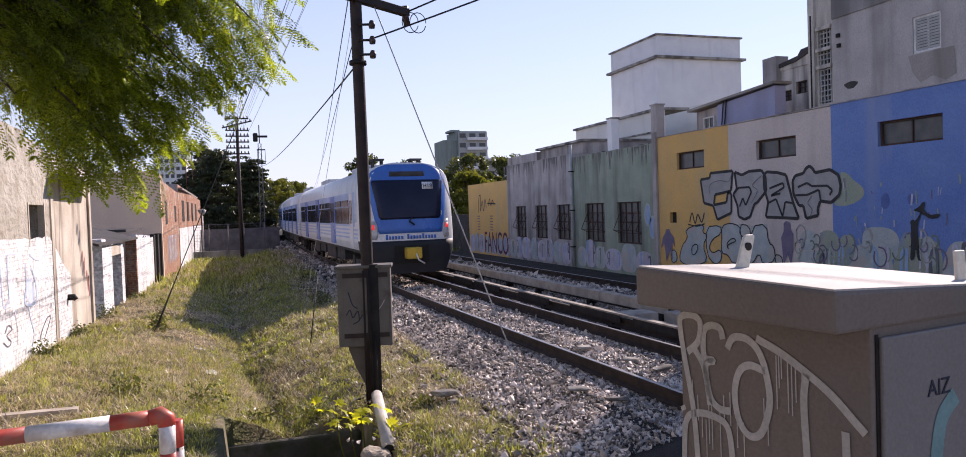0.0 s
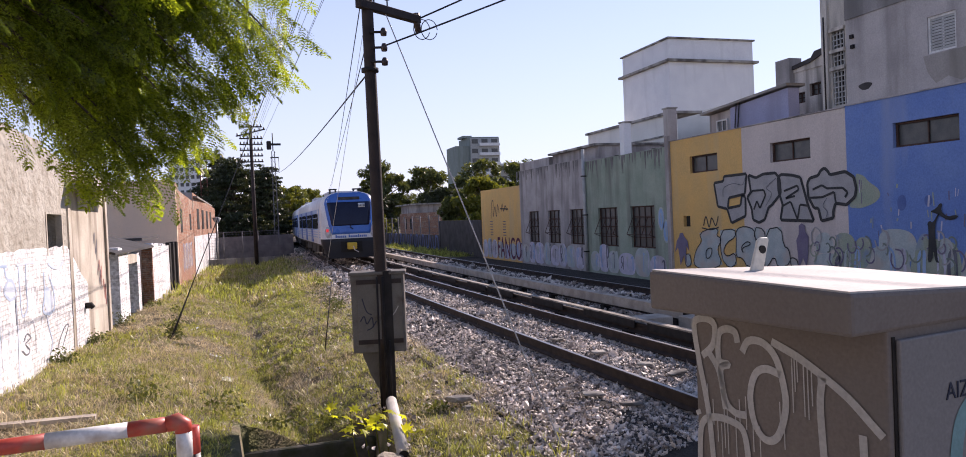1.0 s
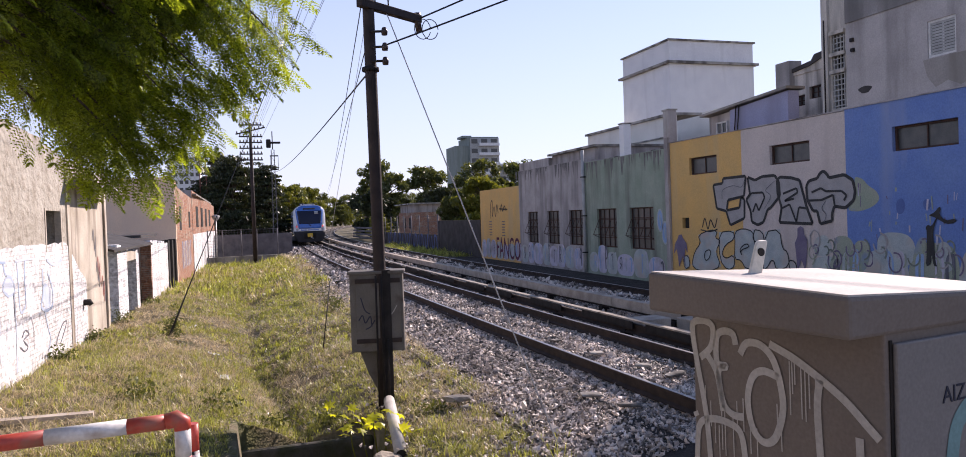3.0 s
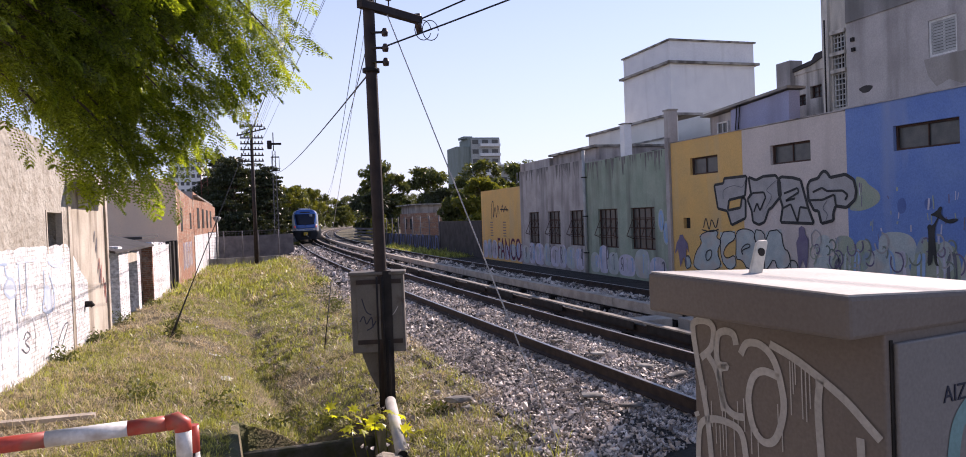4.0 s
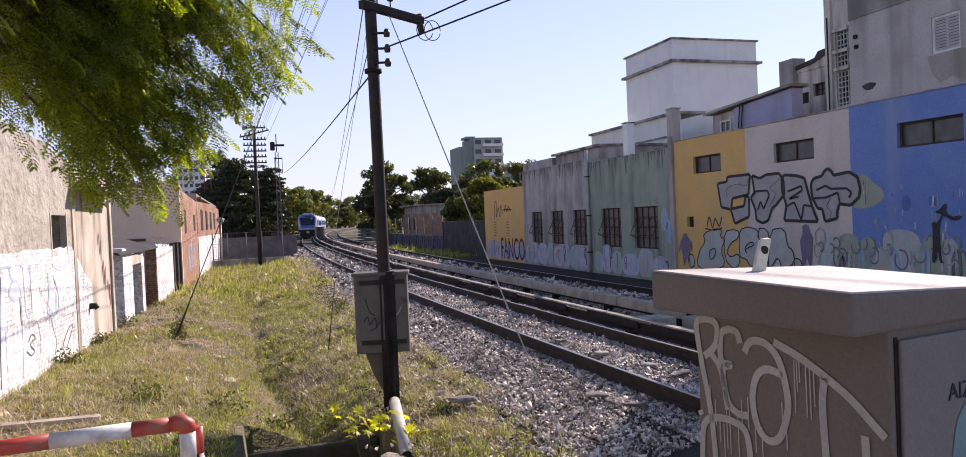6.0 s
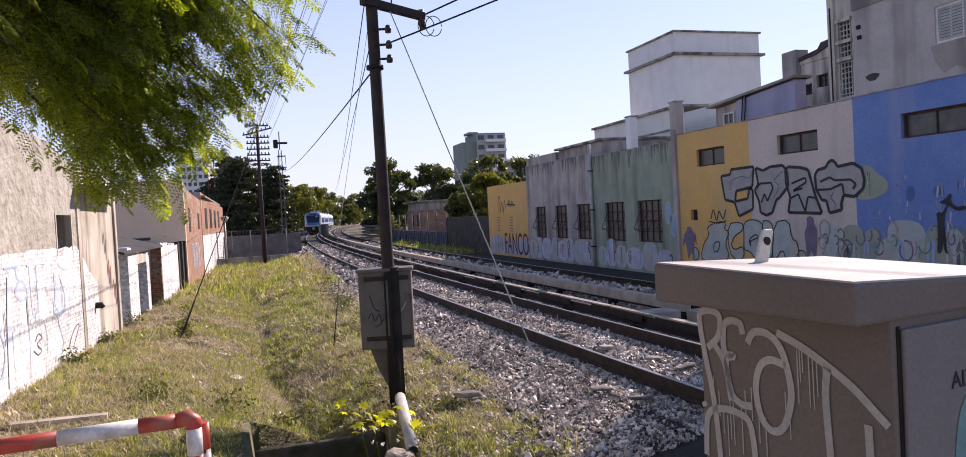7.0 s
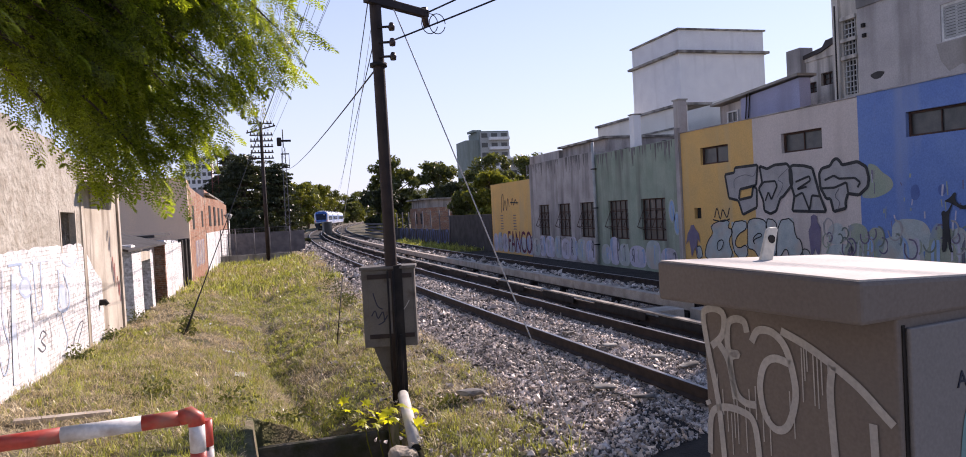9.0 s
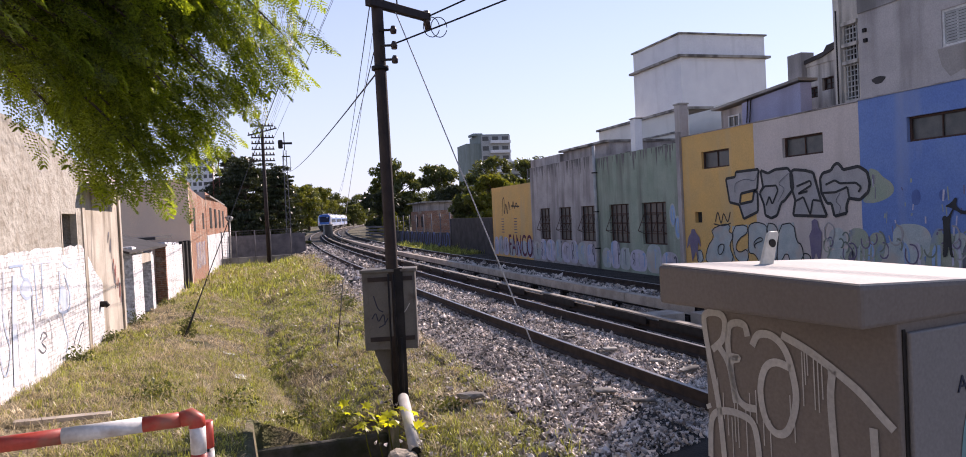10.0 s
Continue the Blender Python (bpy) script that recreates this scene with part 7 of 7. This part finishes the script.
# mould runs down from the wall tops
M["mould"] = material("black_mould_runs", (0.13, 0.122, 0.115), (0.21, 0.2, 0.19), 3, 40, 0.95, bump=0.2)
rnd = random.Random(91)
for y0, y1, top, host, count in ((29.4, 37.6, 4.70, b_grey, 60), (22.7, 29.1, 4.53, b_green, 40)):
    for i in range(count):
        y, w, h = rnd.uniform(y0, y1), rnd.uniform(0.04, 0.16), rnd.uniform(0.12, 0.5) ** 1.4 * 2.2
        blotch([(y, top), (y + w, top), (y + w * 0.8, top - h * 0.5), (y + w * 0.55, top - h), (y + w * 0.4, top - h), (y + w * 0.2, top - h * 0.4)], "mould", host, 0.003 + 0.0002 * (i % 12), "mould_run")


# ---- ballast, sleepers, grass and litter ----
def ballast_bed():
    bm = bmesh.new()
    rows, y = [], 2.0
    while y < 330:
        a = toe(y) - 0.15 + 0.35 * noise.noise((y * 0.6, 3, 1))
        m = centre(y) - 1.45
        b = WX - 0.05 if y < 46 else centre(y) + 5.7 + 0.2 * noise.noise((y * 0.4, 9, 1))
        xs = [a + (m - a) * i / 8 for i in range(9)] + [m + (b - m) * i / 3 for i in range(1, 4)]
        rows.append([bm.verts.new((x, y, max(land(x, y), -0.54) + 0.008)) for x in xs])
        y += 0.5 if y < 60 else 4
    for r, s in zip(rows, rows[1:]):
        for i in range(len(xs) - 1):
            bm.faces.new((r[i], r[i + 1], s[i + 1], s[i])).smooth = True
    tagged(part("ballast", bm, M["ballast_bed"]), "bed of crushed stone under the tracks, near-black for the shaded gaps", "ballast", kind="structure")


ballast_bed()
CORNER = np.array([(1, 0, 0), (0, 1, 0), (-1, 0, 0), (0, -1, 0), (0, 0, 1), (0, 0, -1)], float) * 1.5
SIDES = np.array([(0, 1, 4), (1, 2, 4), (2, 3, 4), (3, 0, 4), (1, 0, 5), (2, 1, 5), (3, 2, 5), (0, 3, 5)])


def stones(name, label, x_from, x_to, y0, y1, count, size, seed, edge=0.35):
    """Broken stones strewn over the bed; x_from and x_to are offsets from the track's middle."""
    rng = np.random.default_rng(seed)
    y = rng.uniform(y0, y1, count)
    u = rng.uniform(0, 1, count)
    x = np.array([centre(v) for v in y]) + x_from + (x_to - x_from) * u
    if x_from < -2:
        x -= np.abs(rng.normal(size=count)) * edge * (u < 0.25)
    z = np.array([max(land(a, b), -0.52) for a, b in zip(x, y)])
    s = size * rng.lognormal(0, 0.32, count)
    z = z + rng.uniform(-0.2, 1.3, count) * s * 0.9
    shape = CORNER[None] * rng.uniform(0.55, 1.0, (count, 6, 1)) + rng.normal(size=(count, 6, 3)) * 0.3
    shape *= (np.array([1.0, 0.8, 0.6]) * rng.uniform(0.7, 1.3, (count, 3)))[:, None]
    q = rng.normal(size=(count, 4))
    q /= np.linalg.norm(q, axis=1)[:, None]
    w, a, b, c = q.T
    rot = np.stack([1 - 2 * (b * b + c * c), 2 * (a * b - c * w), 2 * (a * c + b * w), 2 * (a * b + c * w), 1 - 2 * (a * a + c * c), 2 * (b * c - a * w), 2 * (a * c - b * w), 2 * (b * c + a * w), 1 - 2 * (a * a + b * b)], 1).reshape(-1, 3, 3)
    v = np.einsum("nij,nkj->nki", rot, shape) * s[:, None, None] + np.stack([x, y, z], 1)[:, None]
    f = (np.arange(count) * 6)[:, None, None] + SIDES[None]
    tagged(raw_mesh(name, v, f.reshape(-1, 3), M["stone"]), label, "ballast", kind="stuff")


stones("ballast_stones", "loose grey crushed stones of the track shoulder", -2.7, 2.1, 7.0, 16.0, 82000, 0.0197, 1)
stones("ballast_stones", "loose grey crushed stones along the track", -2.7, 2.1, 16.0, 30.0, 44000, 0.027, 2)
stones("ballast_stones", "shaded crushed stones between the tracks", 2.1, 5.5, 9.0, 34.0, 13000, 0.042, 3)
stones("ballast_stones", "distant crushed stones of the curving track", -2.3, 5.5, 30.0, 80.0, 20000, 0.057, 4, 0.2)
stones("ballast_stones", "stray stones scattered in the grass verge", -3.6, -2.4, 7.5, 22.0, 3200, 0.022, 5, 0.6)


def blades(name, label, x_span, y0, y1, count, length, width, lie, mat, seed, keep):
    """Blades in tufts of a dozen that lean the same way."""
    rng = np.random.default_rng(seed)
    tufts = count // 12
    ty = rng.uniform(y0, y1, tufts)
    lo = np.array([wall_x(v) + 0.02 for v in ty]) if x_span is None else np.full(tufts, x_span[0])
    hi = np.array([toe(v) + 0.25 for v in ty]) if x_span is None else np.full(tufts, x_span[1])
    tx = lo + (hi - lo) * rng.uniform(0, 1, tufts)
    ok = np.array([keep(a, b) + rng.normal() * 0.16 > 0 for a, b in zip(tx, ty)])
    tx, ty = tx[ok], ty[ok]
    k = len(tx)
    spread = length * rng.uniform(0.25, 0.9, k)
    x = np.repeat(tx, 12) + np.repeat(spread, 12) * rng.normal(size=k * 12)
    y = np.repeat(ty, 12) + np.repeat(spread, 12) * rng.normal(size=k * 12)
    lean = np.repeat(rng.uniform(0, 2 * math.pi, k), 12)
    tall = np.repeat(rng.lognormal(0, 0.35, k), 12)
    inside = (x > np.array([wall_x(v) for v in y]) + 0.02) & ~((y < 11.52) & (x > -0.3) & (x < 1.85))
    x, y, lean, tall = x[inside], y[inside], lean[inside], tall[inside]
    n = len(x)
    z = np.array([land(a, b) if b > 10.7 or a < 2 else min(land(a, b), -0.5) for a, b in zip(x, y)]) + 0.004
    ang = lean + rng.normal(size=n) * 1.0
    tilt = np.clip(rng.normal(lie, 0.28, n), 0.05, 1.45)
    L = length * rng.uniform(0.5, 1.5, n) * tall
    d = np.stack([np.cos(ang) * np.sin(tilt), np.sin(ang) * np.sin(tilt), np.cos(tilt)], 1) * L[:, None]
    side = np.stack([-np.sin(ang), np.cos(ang), np.zeros(n)], 1) * width
    p = np.stack([x, y, z], 1)
    sag = np.array([0, 0, 1.0])[None] * (L * 0.14)[:, None]
    v = np.stack([p - side * 0.8, p + d * 0.55 + sag + side, p + d, p + d * 0.55 + sag - side], 1)
    tagged(raw_mesh(name, v, np.arange(n * 4).reshape(n, 4), M[mat]), label, "grass", kind="stuff")


M["straw"] = leafy("dry_grass", (0.68, 0.575, 0.38), (0.40, 0.33, 0.21), 0.25, 0.7, 2.2, 0.3, (1.3, 1.2, 0.9))
M["lawn"] = leafy("green_grass", (0.19, 0.225, 0.055), (0.42, 0.40, 0.14), 0.4, 0.7, 2.6, 0.35, (1.6, 1.6, 0.7))


def greenness(x, y):
    g = noise.noise((x * 0.5, y * 0.33, 7)) + 0.5 * noise.noise((x * 1.6, y * 1.2, 2))
    g += 0.2 * smooth(-2.4, -0.6, x) - 0.45 * smooth(toe(y) - 1.3, toe(y) - 0.2, x)
    return g + 0.15 * smooth(16, 11, y)


blades("dry_grass", "mown straw-coloured grass lying on the verge", None, 8.5, 17, 84000, 0.11, 0.0042, 1.1, "straw", 1, lambda x, y: 0.45 - greenness(x, y))
blades("green_grass", "short green grass in the ditch", None, 8.5, 17, 96000, 0.075, 0.0045, 0.75, "lawn", 2, lambda x, y: greenness(x, y) + 0.08)
blades("dry_grass", "dry mown grass beside the old walls", None, 17, 30, 42000, 0.13, 0.008, 1.3, "straw", 3, lambda x, y: 0.45 - greenness(x, y))
blades("green_grass", "patchy green grass along the ditch", None, 17, 30, 60000, 0.085, 0.008, 0.8, "lawn", 4, lambda x, y: greenness(x, y) + 0.05)
blades("dry_grass", "dry grass on the far verge", None, 30, 58, 26000, 0.2, 0.016, 1.0, "straw", 5, lambda x, y: 0.3 - greenness(x, y))
blades("green_grass", "green grass on the far verge", None, 30, 58, 34000, 0.2, 0.016, 0.7, "lawn", 6, lambda x, y: greenness(x, y) + 0.15)
blades("green_grass", "weeds and grass at the foot of the cabinet side", (2.2, 4.6), 6.0, 10.3, 9000, 0.10, 0.005, 0.7, "lawn", 7, lambda x, y: 0.1 - 0.3 * (x - 2.9) + noise.noise((x * 2, y * 2, 3)))
blades("green_grass", "strip of grass by the far boundary", (12.4, 14.1), 46, 72, 6000, 0.22, 0.02, 0.6, "lawn", 8, lambda x, y: 0.4)
# weed clumps at wall feet and in the ditch
rng = np.random.default_rng(5)
for i, (x, y, r, h) in enumerate(((-3.2, 21.6, 0.25, 0.45), (-3.0, 26.4, 0.25, 0.3), (-3.25, 18.2, 0.2, 0.25), (-3.3, 15.2, 0.25, 0.3), (-1.6, 12.2, 0.35, 0.3), (0.3, 12.0, 0.4, 0.25), (-0.6, 12.0, 0.4, 0.3), (1.2, 12.0, 0.35, 0.2), (-1.74, 18.6, 0.16, 0.5), (-1.62, 18.75, 0.12, 0.9), (2.6, 10.6, 0.3, 0.2), (2.5, 22.0, 0.3, 0.5), (2.6, 23.5, 0.3, 0.4), (2.5, 26.0, 0.4, 0.6), (2.7, 30.0, 0.4, 0.6))):
    w = thing("weed_clump", "low dark green weed clump in the grass", "weed", (x, y, land(x, y)), "weeds on the verge")
    pts = rng.normal(size=(260, 3)) * (r * 0.5, r * 0.5, h * 0.3) + (0, 0, h * 0.35)
    pts[:, 2] = np.abs(pts[:, 2])
    v, f = leaf_quads(rng, pts, 0.035)
    raw_mesh("leaves", v, f, M["leaf"], w, "stuff")

# broad-leaved sapling by the pole foot
M["maple"] = leafy("sapling_leaf", (0.34, 0.37, 0.03), (0.44, 0.44, 0.04), 0.55, 0.3)
sap = thing("sapling", "young sapling with broad yellow-green lobed leaves", "plant")
STAR = [(0, 1.0), (0.12, 0.55), (0.45, 0.75), (0.36, 0.36), (0.95, 0.3), (0.42, 0.05), (0.5, -0.35), (0.08, -0.12), (0, -0.3), (-0.08, -0.12), (-0.5, -0.35), (-0.42, 0.05), (-0.95, 0.3), (-0.36, 0.36), (-0.45, 0.75), (-0.12, 0.55)]
rnd = random.Random(19)
for i in range(34):
    bx, by = (rnd.gauss(1.42, 0.26), rnd.gauss(10.1, 0.16)) if i < 20 else (rnd.gauss(2.02, 0.2), rnd.gauss(9.8, 0.2))
    z = rnd.uniform(-0.62, -0.12) if i < 20 else rnd.uniform(-0.7, -0.4)
    m = Matrix.Translation((bx, by, z)) @ Euler((rnd.uniform(-0.3, 1.2), rnd.uniform(-0.6, 0.6), rnd.uniform(0, 6.28))).to_matrix().to_4x4()
    s = rnd.uniform(0.09, 0.17)
    bm = bmesh.new()
    c = bm.verts.new(m @ Vector((0, 0, 0.02)))
    vs = [bm.verts.new(m @ Vector((u * s, v * s, -0.25 * s * (u * u + v * v)))) for u, v in STAR]
    for k in range(len(vs)):
        bm.faces.new((c, vs[k], vs[(k + 1) % len(vs)]))
    part("leaf", bm, M["maple"], sap)
for k in range(6):
    bm = bmesh.new()
    tube(bm, [(1.5 + 0.12 * k, 10.1, -1.6), (1.3 + 0.15 * k, 10.08, -0.7 + 0.1 * (k % 3)), (1.25 + 0.17 * k, 10.05, -0.2 - 0.08 * k)], [0.012, 0.009, 0.004], 5)
    part("stem", bm, M["leafyellow"], sap)


def rock(label, x, y, z, sx, sy, sz, seed, mat="concrete", turn=0):
    r = random.Random(seed)
    bm = bmesh.new()
    bmesh.ops.create_icosphere(bm, subdivisions=2, radius=1)
    for v in bm.verts:
        k = 1 + 0.22 * noise.noise(v.co * 1.7 + Vector((seed, 0, 0)))
        v.co = Vector((max(-0.8, min(0.8, v.co.x)) * sx, max(-0.8, min(0.8, v.co.y)) * sy, max(-0.7, min(0.7, v.co.z)) * sz)) * k
    ob = tagged(part("rock", bm, M[mat]), label, "rock", "loose rocks")
    ob.matrix_basis = pose(x, y, z, r.uniform(-8, 8), r.uniform(-8, 8), turn)


rock("flat broken concrete slab on dark earth", 2.95, 10.55, -0.33, 0.24, 0.18, 0.07, 1, "concrete", 20)
rock("rounded pale stone by the culvert", 1.62, 9.15, -0.66, 0.22, 0.18, 0.12, 2, "cement")
rock("small broken stone on the verge", 3.0, 10.3, -0.42, 0.1, 0.08, 0.06, 3, "concrete")
for i, (x, y) in enumerate(((4.55, 9.3), (4.75, 8.6), (6.3, 9.9), (6.2, 10.7), (6.0, 12.0), (5.9, 13.6))):
    rock("flat pale concrete scrap in the ballast", x, y, -0.17, 0.2, 0.09, 0.035, 20 + i, "concrete", 10 * i - 20)
for i, (x, y) in enumerate(((-0.45, 14.6), (-0.75, 17.2), (-1.55, 18.0), (-0.6, 25.5), (-0.35, 25.9), (-3.0, 21.2), (-1.4, 21.0))):
    s = tagged(part("litter", (lambda b: (bmesh.ops.create_grid(b, x_segments=4, y_segments=4, size=0.1), b)[1])(bmesh.new()), M["plate"]), "crumpled pale plastic scrap on the grass", "litter", "scraps of litter")
    for v in s.data.vertices:
        v.co.z = 0.035 * noise.noise(v.co * 14 + Vector((i, 0, 0))) + 0.02
    s.matrix_basis = pose(x, y, land(x, y) + 0.03, 10, 15, 40 * i)
for i, (x, y, z) in enumerate(((8.15, 13.75, 0.1), (9.0, 13.2, 0.1))):
    blk = thing("concrete_block", "pale concrete block beside the conductor rail", "block", (x, y, -0.2), "blocks beside the conductor rail")
    one("block", M["board"], blk, -0.35, 0.35, -0.3, 0.3, 0, 0.3, bevel=0.02)


def sleepers(parent, offset):
    bm = bmesh.new()
    box(bm, -1.3, 1.3, -0.12, 0.12, -0.4, -0.232)
    me = bpy.data.meshes.new("sleeper")
    bmesh.ops.recalc_face_normals(bm, faces=bm.faces)
    bm.to_mesh(me)
    bm.free()
    me.materials.append(M["sleeper"])
    y = 5.0
    while y < 70:
        s = new("sleeper", me)
        s.parent = parent
        s.matrix_basis = pose(centre(y) + offset, y, 0.0, 0, 0, -math.degrees(math.atan(2 * 0.00048 * (y - 38))))
        y += 0.65


sleepers(track_near, 0)
sleepers(track_far, 4.65)


motions()
